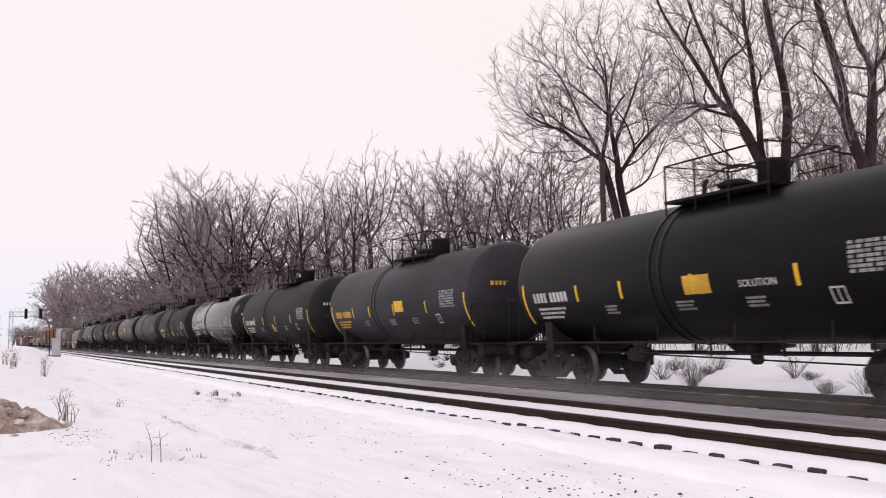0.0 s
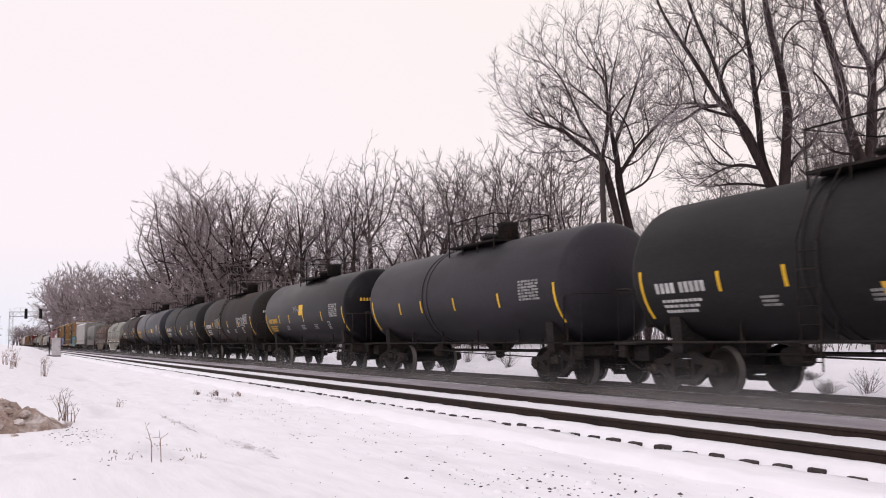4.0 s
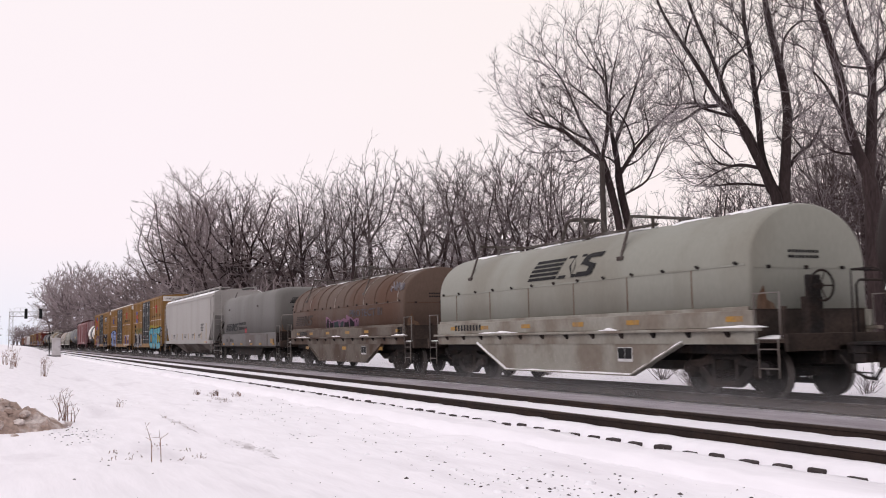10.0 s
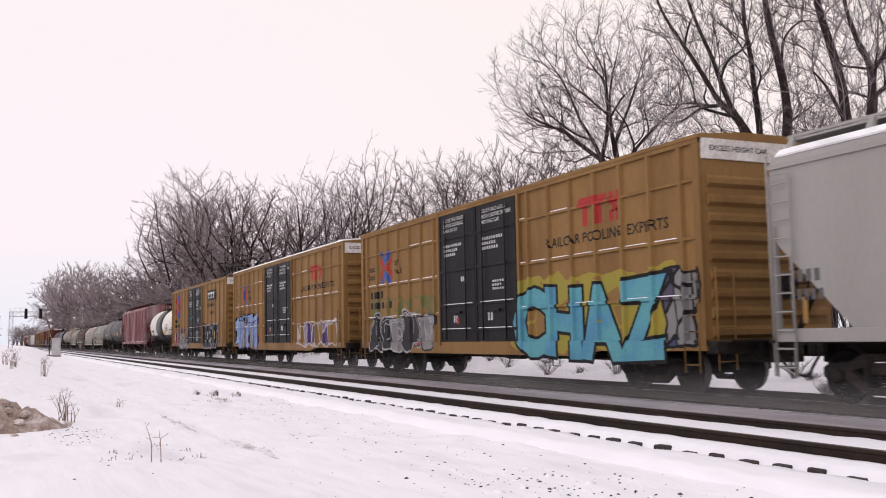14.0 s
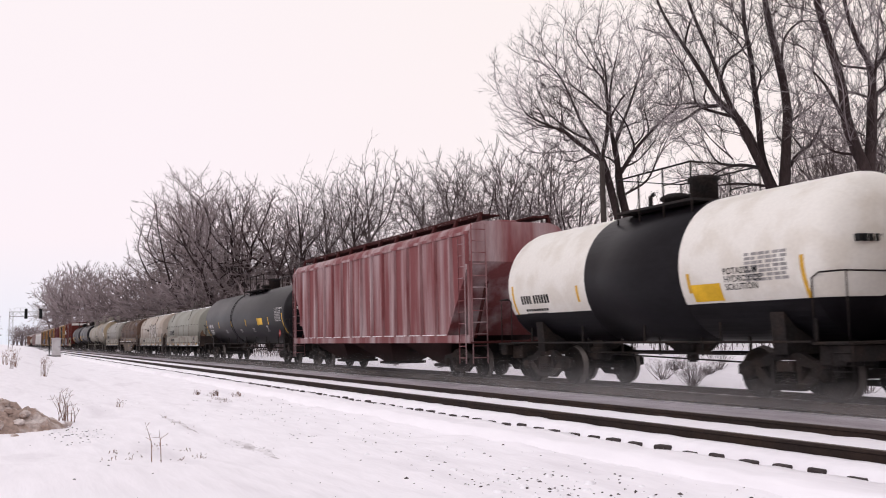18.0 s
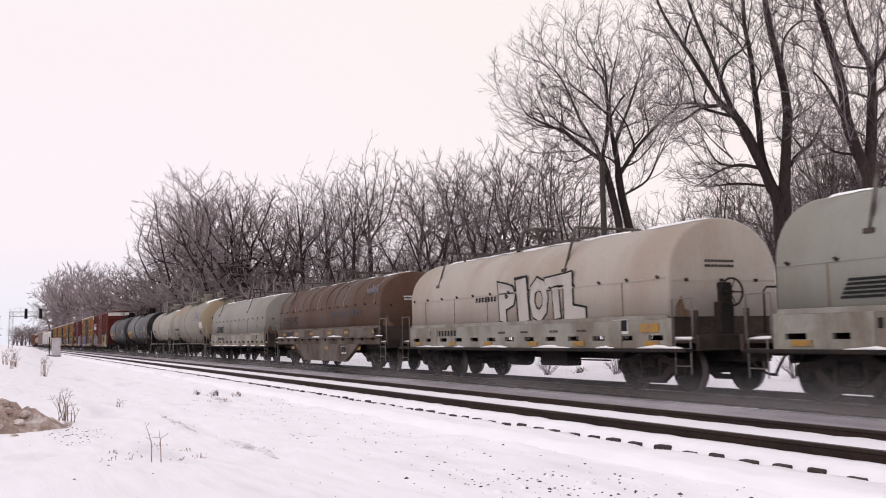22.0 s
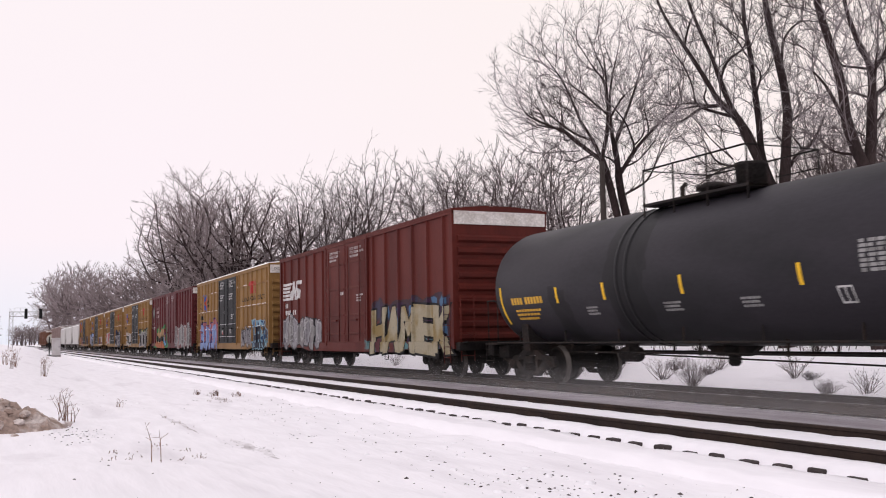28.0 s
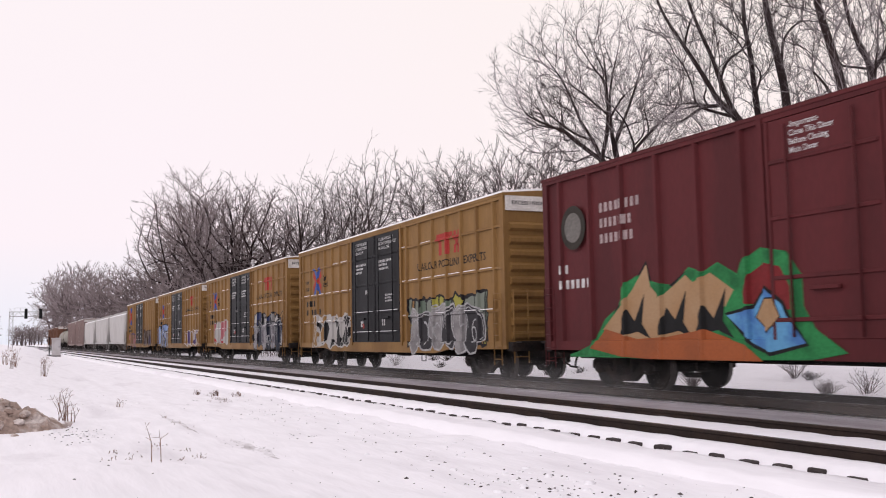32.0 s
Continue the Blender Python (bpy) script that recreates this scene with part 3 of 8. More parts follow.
    for x, y, h, turn, m in ((41, 38, 14, 200, slim[1]), (36, 30, 13, 30, slim[1]), (44, 50, 12.5, 20, slim[0]), (31, 29.5, 8, 300, bush[1]), (38, 33, 12, 60, slim[0]), (30, 24, 8, 10, bush[0]), (33, 24, 12, 80, slim[0]), (34, 22.5, 11, 150, slim[1]), (32.4, 40, 8.5, 40, bush[0]), (35, 38.8, 9.5, 130, bush[1]), (37.7, 37.6, 10.5, 220, bush[0]),
                             (40.4, 36.3, 11, 300, bush[1]), (42, 35, 11.5, 80, bush[0]), (31, 33, 6.5, 170, bush[1]), (33, 31, 7, 250, bush[0]), (36, 27, 8, 10, bush[1]), (38, 30.5, 12.5, 120, slim[0]), (45, 42, 14, 60, slim[1]), (34.5, 35.5, 8.5, 20, bush[1]), (39, 33.5, 10, 75, bush[0]), (41, 31, 11, 190, slim[1]), (29, 27.5, 6.5, 95, bush[0])):
        plant_tree(m, x, y, turn, h, back)
    rnd = random.Random(77)
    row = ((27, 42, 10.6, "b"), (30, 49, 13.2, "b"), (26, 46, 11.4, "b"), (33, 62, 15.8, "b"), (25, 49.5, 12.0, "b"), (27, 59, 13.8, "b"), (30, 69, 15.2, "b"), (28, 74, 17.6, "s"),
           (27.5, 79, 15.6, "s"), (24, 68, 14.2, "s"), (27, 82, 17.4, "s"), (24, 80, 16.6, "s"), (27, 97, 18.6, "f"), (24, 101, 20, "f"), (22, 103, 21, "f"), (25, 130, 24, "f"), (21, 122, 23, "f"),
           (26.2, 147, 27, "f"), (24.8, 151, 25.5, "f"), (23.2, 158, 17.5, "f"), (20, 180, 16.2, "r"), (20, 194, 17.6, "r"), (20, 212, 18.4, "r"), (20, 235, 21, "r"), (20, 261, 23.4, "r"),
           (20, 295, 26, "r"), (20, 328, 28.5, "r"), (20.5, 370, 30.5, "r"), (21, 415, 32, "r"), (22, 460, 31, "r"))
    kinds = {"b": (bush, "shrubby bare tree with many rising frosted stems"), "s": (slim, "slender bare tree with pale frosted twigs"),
             "f": (full, "broad bare tree with hoar frost, its twigs paled by painted haze"), "r": (far, "distant bare tree, pale with hoar frost and painted haze")}
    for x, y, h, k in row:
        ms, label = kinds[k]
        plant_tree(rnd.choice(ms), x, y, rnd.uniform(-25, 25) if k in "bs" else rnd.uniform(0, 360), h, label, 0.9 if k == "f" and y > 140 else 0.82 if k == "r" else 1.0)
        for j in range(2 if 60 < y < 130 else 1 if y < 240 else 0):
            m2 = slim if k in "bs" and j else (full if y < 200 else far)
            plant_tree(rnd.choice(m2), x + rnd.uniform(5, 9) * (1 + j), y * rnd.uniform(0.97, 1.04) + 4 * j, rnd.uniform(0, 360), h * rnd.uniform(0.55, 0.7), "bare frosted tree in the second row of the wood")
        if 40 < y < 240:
            plant_tree(rnd.choice(low), x - rnd.uniform(0.5, 2), y * 1.03, rnd.uniform(0, 360), h * (rnd.uniform(0.42, 0.56) if y > 90 else rnd.uniform(0.36, 0.44)), "low bushy tree, pale with frost and painted haze, at the edge of the wood")
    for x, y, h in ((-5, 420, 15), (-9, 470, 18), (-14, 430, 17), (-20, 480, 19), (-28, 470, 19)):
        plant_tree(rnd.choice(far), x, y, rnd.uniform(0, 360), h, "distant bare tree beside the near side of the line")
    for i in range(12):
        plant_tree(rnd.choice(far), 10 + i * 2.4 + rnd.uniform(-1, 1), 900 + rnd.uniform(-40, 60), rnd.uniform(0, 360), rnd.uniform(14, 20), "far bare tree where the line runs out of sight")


def build_thicket():
    """Undergrowth along the edge of the wood and weeds on the bank, one tangle of thin stems."""
    rnd = random.Random(9)
    g = Geo()
    for i in range(3000):
        u = rnd.random()
        y = 14 + 300 * u ** 2.6
        x = (23.0 if y < 60 else 20.5 if y < 150 else 18.5) + rnd.random() ** 1.2 * (15 if y < 120 else 9)
        h = rnd.uniform(0.8, 3.6) * (1 if x > 26 else 0.5)
        z = ground_z(x, y) - 0.05
        a, l = rnd.uniform(0, 6.28), rnd.uniform(0.1, 0.5)
        d = Vector((math.cos(a) * l, math.sin(a) * l, 1)).normalized()
        p = Vector((x, y, z))
        r = 0.010 + 0.00007 * y
        q = p + d * h * 0.5
        e = q + (d + Vector((rnd.uniform(-0.3, 0.3), rnd.uniform(-0.3, 0.3), 0))).normalized() * h * 0.5
        g.tube([p, q, e], [r * 1.3, r, r * 0.5], 3, caps=False)
        for j in range(5):
            s = rnd.uniform(0.2, 0.95)
            o = p.lerp(q, s * 2) if s < 0.5 else q.lerp(e, s * 2 - 1)
            g.tube([o, o + Vector((rnd.uniform(-0.5, 0.5), rnd.uniform(-0.5, 0.5), rnd.uniform(0.1, 0.6))) * h * 0.45], [r * 0.7, r * 0.4], 3, caps=False)
    tagged(part("thicket", g, TWIG), "tangled frosted undergrowth along the edge of the wood", "brush", kind="stuff")


build_trees()
build_thicket()


# ---------------------------------------------------------------- beside the line
SOIL = mat("bare_soil", (0.33, 0.25, 0.215), 0.95, vary=0.3, size=2.5, grain=14, bump=0.8, second=(0.58, 0.52, 0.50), amount=0.9)
SCRAPE = mat("thin_gritty_snow", (0.74, 0.715, 0.745), 0.85, vary=0.15, size=3.5, grain=22, second=(0.42, 0.385, 0.40), amount=0.9, low=0.47, high=0.62, stretch=(1, 0.5, 1))
STONE = mat("ballast_stone", (0.10, 0.085, 0.085), 0.9, vary=0.3, size=3, spread=0.4)
DRY = mat("dry_weed", (0.20, 0.115, 0.085), 0.9, vary=0.25, size=2, bump=0, spread=0.2)
CABINET = mat("cabinet_paint", (0.50, 0.48, 0.49), 0.55, vary=0.06, size=1.2, second=(0.38, 0.35, 0.34))
GALV = mat("galvanised_steel", (0.42, 0.40, 0.41), 0.5, 0.4, vary=0.1, second=(0.3, 0.28, 0.28))
SIGNAL_BLACK = mat("signal_black", (0.012, 0.012, 0.013), 0.6, vary=0.1, spec=0.15)
POLE = mat("weathered_pole", (0.055, 0.045, 0.042), 0.9, vary=0.3, stretch=(1, 1, 0.2))


def weed(x, y, h, n, seed, label, material=DRY, spread=0.35):
    rnd = random.Random(seed)
    g = Geo()
    for i in range(n):
        a, l = rnd.uniform(0, 6.28), rnd.uniform(0.05, spread)
        p = Vector((rnd.uniform(-0.1, 0.1), rnd.uniform(-0.1, 0.1), -0.05))
        d = Vector((math.cos(a) * l, math.sin(a) * l, 1)).normalized()
        k = h * rnd.uniform(0.5, 1.0)
        q = p + d * k * 0.55
        e = q + (d + Vector((rnd.uniform(-0.4, 0.4), rnd.uniform(-0.4, 0.4), -0.1))).normalized() * k * 0.45
        g.tube([p, q, e], [0.007, 0.005, 0.002], 3, caps=False)
        for j in range(4):
            o = q.lerp(e, rnd.random())
            g.tube([o, o + Vector((rnd.uniform(-1, 1), rnd.uniform(-1, 1), rnd.uniform(0, 1))) * 0.16 * h], [0.004, 0.002], 3, caps=False)
    ob = part("weed", g, material)
    ob.location = (x, y, ground_z(x, y))
    return tagged(ob, label, "weed", "dry weeds in the snow", "stuff")


def build_details():
    rnd = random.Random(31)
    dry = "dry brown weed standing in the snow"
    for k, (x, y, h, n) in enumerate(((0.55, 44, 0.95, 16), (0.2, 46, 0.8, 12), (1.5, 39, 0.95, 14), (1.12, 20.0, 0.72, 10), (1.22, 19.4, 0.5, 8), (0.4, 41, 0.6, 10), (-0.3, 36, 0.7, 12), (5.5, 27.2, 0.25, 22), (5.9, 26.2, 0.22, 18), (5.2, 28.4, 0.22, 14), (2.6, 24, 0.25, 6))):
        weed(x, y, h, n, 100 + k, dry)
    weed(1.79, 12.3, 0.62, 2, 7, "single bent dry stalk in the snow", spread=0.1)
    for k in range(6):
        weed(1.75 + rnd.uniform(-0.5, 0.7), 13.4 + rnd.uniform(-1.2, 1.4), 0.10, 3, 300 + k, "low dry weed poking through the snow")
    # heap of bare soil at the foot of the bank
    g = Geo()
    n, m = 56, 40
    for j in range(m + 1):
        for i in range(n + 1):
            x, y = -1.9 + 3.3 * i / n, 16.9 + 2.6 * j / m
            u, v = (x + 0.55) / 1.75, (y - 18.2) / 1.25
            h = 0.50 * max(0, 1 - u * u - v * v) ** 0.8 * (1 + 0.5 * noise.noise((x * 2.3, y * 2.3, 2))) + 0.09 * abs(noise.noise((x * 6, y * 6, 5))) + 0.05 * noise.noise((x * 14, y * 14, 8)) - 0.10
            g.v.append((x, y, ground_z(x, y) + h))
    for j in range(m):
        for i in range(n):
            g.f.append((j * (n + 1) + i, j * (n + 1) + i + 1, (j + 1) * (n + 1) + i + 1, (j + 1) * (n + 1) + i))
            g.smooth.append(False)
    tagged(part("soil_mound", g, SOIL), "low heap of bare brown soil and gravel in the snow", "mound")
    # clods on the mound
    for k in range(26):
        x, y = rnd.gauss(-0.1, 0.5), rnd.gauss(17.6, 0.4)
        r = rnd.uniform(0.05, 0.14)
        c = Geo().lathe([(-r * 0.6, r * 0.5), (-r * 0.2, r), (r * 0.3, r * 0.9), (r * 0.6, r * 0.4)], 7, 2, (0, 0, 0), False)
        c.v = [(a * rnd.uniform(0.75, 1.25), b * rnd.uniform(0.75, 1.25), d * rnd.uniform(0.8, 1.2)) for a, b, d in c.v]
        u, v = (x + 0.55) / 1.75, (y - 18.2) / 1.25
        ob = part("clod", c, SOIL)
        ob.location = (x, y, ground_z(x, y) + 0.42 * max(0, 1 - u * u - v * v) ** 0.8)
        tagged(ob, "clod of frozen brown soil on the mound", "clod", "clods of soil")
    # loose stones, thickest in a spill of rubble near the line
    g, caps = Geo(), Geo()
    for i in range(900):
        k = rnd.random()
        if k < 0.12:
            x, y, big = rnd.gauss(5.15, 0.45), rnd.gauss(8.5, 0.8), 1.3
        elif k < 0.52:
            x, y, big = rnd.gauss(5.5, 0.75), 6.5 + 22 * rnd.random() ** 1.6, 0.9
        elif k < 0.72:
            x, y, big = rnd.uniform(0.6, 7.0), 7 + 22 * rnd.random() ** 1.5, 0.6
        elif k < 0.82:
            x, y, big = rnd.gauss(1.15, 0.22), rnd.gauss(17.0, 0.7), 1.1
        else:
            x, y, big = rnd.gauss(3.42, 0.10), rnd.uniform(12.9, 15.6), 0.5
        if not -1 < x < 6.7:
            continue
        r = rnd.uniform(0.007, 0.026) * big
        z = ground_z(x, y) - r * 0.3
        ring = [(x + r * math.cos(a) * rnd.uniform(0.7, 1.3), y + r * math.sin(a) * rnd.uniform(0.7, 1.3), z + r * rnd.uniform(0.0, 0.4)) for a in (0, 1.2, 2.4, 3.7, 5.0)]
        g.add([(x, y, z + r * 0.8)] + ring + [(x, y, z - 0.02)], [(0, q, 1 + q % 5) for q in range(1, 6)] + [(6, 1 + q % 5, q) for q in range(1, 6)])
        if big > 0.8 and rnd.random() < 0.4:
            # a cushion of snow on and beside the stone
            h = r * rnd.uniform(0.3, 1.3)
            ox, oy = rnd.uniform(-0.5, 0.5) * r, rnd.uniform(0.0, 1.2) * r
            rg = [(x + ox + 2.4 * r * math.cos(a) * rnd.uniform(0.8, 1.2), y + oy + 2.4 * r * math.sin(a) * rnd.uniform(0.8, 1.2), z - 0.01) for a in (0, 1, 2.1, 3.1, 4.2, 5.2)]
            mid = [(x + ox + (p[0] - x - ox) * 0.7, y + oy + (p[1] - y - oy) * 0.7, z + h * 0.9) for p in rg]
            caps.add(rg + mid + [(x + ox, y + oy, z + h * 1.15)], [(q, (q + 1) % 6, 6 + (q + 1) % 6, 6 + q) for q in range(6)] + [(6 + q, 6 + (q + 1) % 6, 12) for q in range(6)], True)
    tagged(part("loose_stones", g, STONE), "scattered dark stones showing through the snow", "stones", kind="stuff")
    tagged(part("snow_lumps", caps, SNOW), "small lumps of snow lying on the rubble", "snow", kind="stuff")
    # thin grey scrapes where the snow is worn through
    for k, (x0, x1, y0, y1) in enumerate(((3.28, 3.62, 12.8, 15.8), (3.05, 3.22, 16.8, 21.5), (5.2, 5.55, 24.2, 28.2))):
        g = Geo()
        n = 26
        for i in range(n):
            u = i / (n - 1)
            y = y0 + (y1 - y0) * u
            m = (x0 + x1) / 2 + 0.06 * noise.noise((y * 1.5, k, 1))
            h = (x1 - x0) / 2 * math.sin(math.pi * (0.04 + 0.92 * u)) * (0.55 + 0.6 * abs(noise.noise((y * 2.3, k, 3))))
            for j in range(5):
                x = m - h + 2 * h * j / 4
                g.v.append((x, y, ground_z(x, y) + 0.003))
        for i in range(n - 1):
            for j in range(4):
                g.f.append((i * 5 + j, i * 5 + j + 1, i * 5 + j + 6, i * 5 + j + 5))
                g.smooth.append(True)
        tagged(part("scrape", g, SCRAPE), "grey scrape where gravel shows through thin snow", "bare patch", "worn places in the snow")
    # dry stubble along the shoulder
    for k in range(34):
        x, y = (5.36 + rnd.gauss(0, 0.12), rnd.uniform(24.5, 28)) if k < 16 else (3.15 + rnd.gauss(0, 0.06), rnd.uniform(17, 21)) if k < 22 else (2.2 + rnd.gauss(0, 0.25), rnd.uniform(12.8, 15.2))
        weed(x, y, rnd.uniform(0.05, 0.12), 4, 700 + k, "short dry stubble poking through the snow")
    # shrubs on the bank behind the train
    for k, (x, y, h, n) in enumerate(((18.0, 17.0, 0.5, 60), (17.9, 21.8, 1.15, 70), (18.6, 24.0, 0.9, 40), (18.2, 16.0, 0.7, 30), (19.0, 27.0, 1.0, 40), (19.5, 19.5, 0.9, 30), (18.4, 30.5, 0.9, 40), (19.2, 35, 1.1, 40), (18.8, 14.6, 0.8, 30), (20, 23, 1.2, 30), (19.8, 40, 1.2, 36), (18.6, 46, 1.0, 30))):
        weed(x, y, h, n, 500 + k, "small bare shrub dusted with snow behind the rails", TWIG, 1.3)
    for k in range(16):
        weed(rnd.uniform(18.6, 22.5), 14.5 + 2.1 * k + rnd.uniform(-0.8, 0.8), rnd.uniform(0.35, 0.75), 46, 600 + k, "low dark bramble on the snowy bank behind the rails", BARK, 1.8)
    # relay cabinet and marker post
    z = ground_z(5.7, 116)
    cab = tagged(new("relay_cabinet"), "pale grey steel relay cabinet beside the track", "cabinet")
    cab.location = (5.7, 116, z)
    part("body", Geo().box(-0.45, 0.45, -0.35, 0.35, 0.12, 2.0, 0.02), CABINET, cab)
    part("roof", Geo().prism([(-0.52, 1.98), (0.52, 1.98), (0.5, 2.06), (0, 2.14), (-0.5, 2.06)], 1, -0.42, 0.42), CABINET, cab)
    part("door", Geo().box(-0.38, 0.38, -0.375, -0.348, 0.25, 1.85, 0.008), CABINET, cab)
    part("handle", Geo().box(0.26, 0.31, -0.40, -0.374, 1.0, 1.2), SIGNAL_BLACK, cab)
    part("plinth", Geo().box(-0.5, 0.5, -0.4, 0.4, -0.15, 0.13), STONE, cab)
    post = tagged(new("marker_post"), "thin dark steel marker post beside the cabinet", "post")
    post.location = (5.2, 121, ground_z(5.2, 121))
    part("pole", Geo().tube([(0, 0, -0.2), (0, 0, 2.2)], 0.06, 8), SIGNAL_BLACK, post)
    part("foot", Geo().box(-0.25, 0.25, -0.25, 0.25, -0.1, 0.12, 0.02), SIGNAL_BLACK, post)
    # cantilever signal
    sig = tagged(new("signal_cantilever"), "grey lattice cantilever with two black signal heads over the tracks", "signal")
    sig.location = (2.1, 240, ground_z(2.1, 240))
    dz = -sig.location.z
    for dx in (-0.4, 0.4):
        for dy in (-0.4, 0.4):
            part("mast_leg", Geo().tube([(dx, dy, 0), (dx, dy, 8.6 + dz)], 0.09, 6), GALV, sig)
    g = Geo()
    for i in range(9):
        z0 = 0.3 + i * 0.95
        s = 1 if i % 2 else -1
        g.tube([(-0.4 * s, -0.4, z0), (0.4 * s, -0.4, z0 + 0.95)], 0.045, 5).tube([(-0.4 * s, 0.4, z0), (0.4 * s, 0.4, z0 + 0.95)], 0.045, 5)
    tagged(part("mast_lattice", g, GALV, sig), kind="stuff")
    for zz in (7.55, 8.6):
        for dy in (-0.4, 0.4):
            part("boom_chord", Geo().tube([(-0.4, dy, zz + dz), (7.4, dy, zz + dz)], 0.08, 6), GALV, sig)
    g = Geo()
    for i in range(8):
        x0 = -0.4 + i * 0.97
        s = (7.55, 8.6) if i % 2 else (8.6, 7.55)
        g.tube([(x0, -0.4, s[0] + dz), (x0 + 0.97, -0.4, s[1] + dz)], 0.045, 5)
    tagged(part("boom_lattice", g, GALV, sig), kind="stuff")
    for i in range(6):
        part("walkway_rail", Geo().tube([(0.6 + i * 1.3, -0.5, 8.6 + dz), (0.6 + i * 1.3, -0.5, 9.5 + dz)], 0.03, 5), GALV, sig)
    part("walkway_rail", Geo().tube([(0.6, -0.5, 9.5 + dz), (7.2, -0.5, 9.5 + dz)], 0.03, 5), GALV, sig)
    for x in (3.1, 6.2):
        head = part("signal_head", Geo().box(x - 0.33, x + 0.33, -0.85, -0.75, 7.0 + dz, 9.3 + dz, 0.05).box(x - 0.08, x + 0.08, -0.75, -0.4, 8.0 + dz, 8.2 + dz), SIGNAL_BLACK, sig)
        for zz in (7.55, 8.75):
            part("hood", Geo().lathe([(-1.15, 0.30), (-0.84, 0.26)], 14, 1, (x, 0, zz + dz)), SIGNAL_BLACK, head)
    # stub of a pole behind the train
    pole = part("utility_pole", Geo().tube([(0, 0, -0.4), (0, 0, 7.7)], [0.16, 0.11], 10), POLE)
    pole.location = (22.0, 31.8, ground_z(22.0, 31.8))
    tagged(pole, "weathered dark wooden pole stub among the trees", "pole")


build_details()

# ---------------------------------------------------------------- rolling stock: shared running gear
def wheelset_geo(g):
    for s in (-1, 1):
        x = s * 0.753
        prof = [(-0.075, 0.09), (-0.075, 0.15), (-0.03, 0.17), (-0.022, 0.36), (-0.065, 0.385), (-0.065, 0.452), (0.05, 0.462), (0.058, 0.487), (0.078, 0.487), (0.082, 0.40), (0.03, 0.37), (0.02, 0.18), (0.07, 0.15), (0.07, 0.09)]
        g.lathe([(x - s * a, r) for a, r in prof], 22, 0)
    g.lathe([(-1.12, 0.07), (-1.02, 0.075), (-0.7, 0.085), (0.7, 0.085), (1.02, 0.075), (1.12, 0.07)], 12, 0)


def side_frame_geo(g, s):
    """Cast side frame in the plane of the axle boxes, with its window and spring opening."""
    x0, x1 = s * 0.94, s * 1.06
    for seg in ([(-1.16, 0.60), (-1.05, 0.66), (-0.62, 0.70), (-0.35, 0.83), (-0.25, 0.83), (-0.25, 0.66), (-0.40, 0.60), (-0.72, 0.54), (-1.06, 0.54), (-1.06, 0.42), (-1.16, 0.44)],
                [(-0.72, 0.56), (-0.60, 0.56), (-0.30, 0.30), (-0.25, 0.30), (-0.25, 0.18), (-0.36, 0.18), (-0.72, 0.42)],
                [(-0.30, 0.18), (0.30, 0.18), (0.30, 0.29), (-0.30, 0.29)],
                [(-0.30, 0.70), (0.30, 0.70), (0.30, 0.83), (-0.30, 0.83)],
                [(-0.36, 0.28), (-0.26, 0.28), (-0.26, 0.72), (-0.36, 0.72)]):
        for m in (1, -1):
            q = [(a * m, b) for a, b in seg]
            g.prism(q, 0, x0, x1)


def spring_geo(g, s):
    g.tube([(s * 1.0 + 0.07 * math.cos(a), 0.07 * math.sin(a), 0.29 + 0.23 * a / 31.4) for a in [i * 31.4 / 40 for i in range(41)]], 0.016, 4)


WHEELSETS = {-1: [], 1: []}
FAR_CARS = [False]


def wheelset_mesh():
    """The shared wheelset, its rims worn bright."""
    if "wheelset" not in SHARED:
        g = Geo()
        wheelset_geo(g)
        me = g.mesh("wheelset", WHEEL)
        me.materials.append(TREAD)
        for q in me.polygons:
            r = math.hypot(q.center.y, q.center.z)
            if 0.44 < r < 0.475:
                q.material_index = 1
        SHARED["wheelset"] = me
    return SHARED["wheelset"]


def add_truck(car, y, detail=True):
    bolster = part("truck", shared("bolster", "truck", lambda g: g.box(-1.1, 1.1, -0.2, 0.2, 0.50, 0.68, 0.02).box(-0.3, 0.3, -0.3, 0.3, 0.66, 0.80, 0.02).box(-0.9, 0.9, -0.52, -0.42, 0.36, 0.50).box(-0.9, 0.9, 0.42, 0.52, 0.36, 0.50), UNDER), parent=car, at=pose(0, y, 0))
    for s in (-1, 1):
        part("side_frame", shared(("sf", s), "side_frame", lambda g: side_frame_geo(g, s), UNDER), parent=bolster)
        if detail and not FAR_CARS[0]:
            for dy in (-0.17, 0, 0.17) if s < 0 else ():
                part("spring", shared(("spr", s), "spring", lambda g: spring_geo(g, s), UNDER), parent=bolster, at=pose(0, dy, 0))
            for y in (-0.89, 0.89) if s < 0 else ():
                part("bearing_cap", shared(("brg", s), "bearing_cap", lambda g: g.lathe([(s * 0.93, 0.12), (s * 1.10, 0.12), (s * 1.13, 0.09), (s * 1.14, 0.03)], 12, 0), UNDER), parent=bolster, at=pose(0, y, 0.457))
        w = part("wheelset", wheelset_mesh(), parent=bolster, at=pose(0, s * 0.89, 0.457))
        WHEELSETS[s].append(w)


def coupler_geo(g, s, y):
    g.box(-0.10, 0.10, min(y, y - s * 1.0), max(y, y - s * 1.0), 0.78, 0.95, 0.02)
    g.box(-0.16, 0.16, y - 0.14 + s * 0.05, y + 0.14 + s * 0.05, 0.74, 0.98, 0.04)
    g.box(-0.5, 0.5, y - s * 0.75 - 0.05, y - s * 0.75 + 0.05, 0.66, 1.04, 0.02)


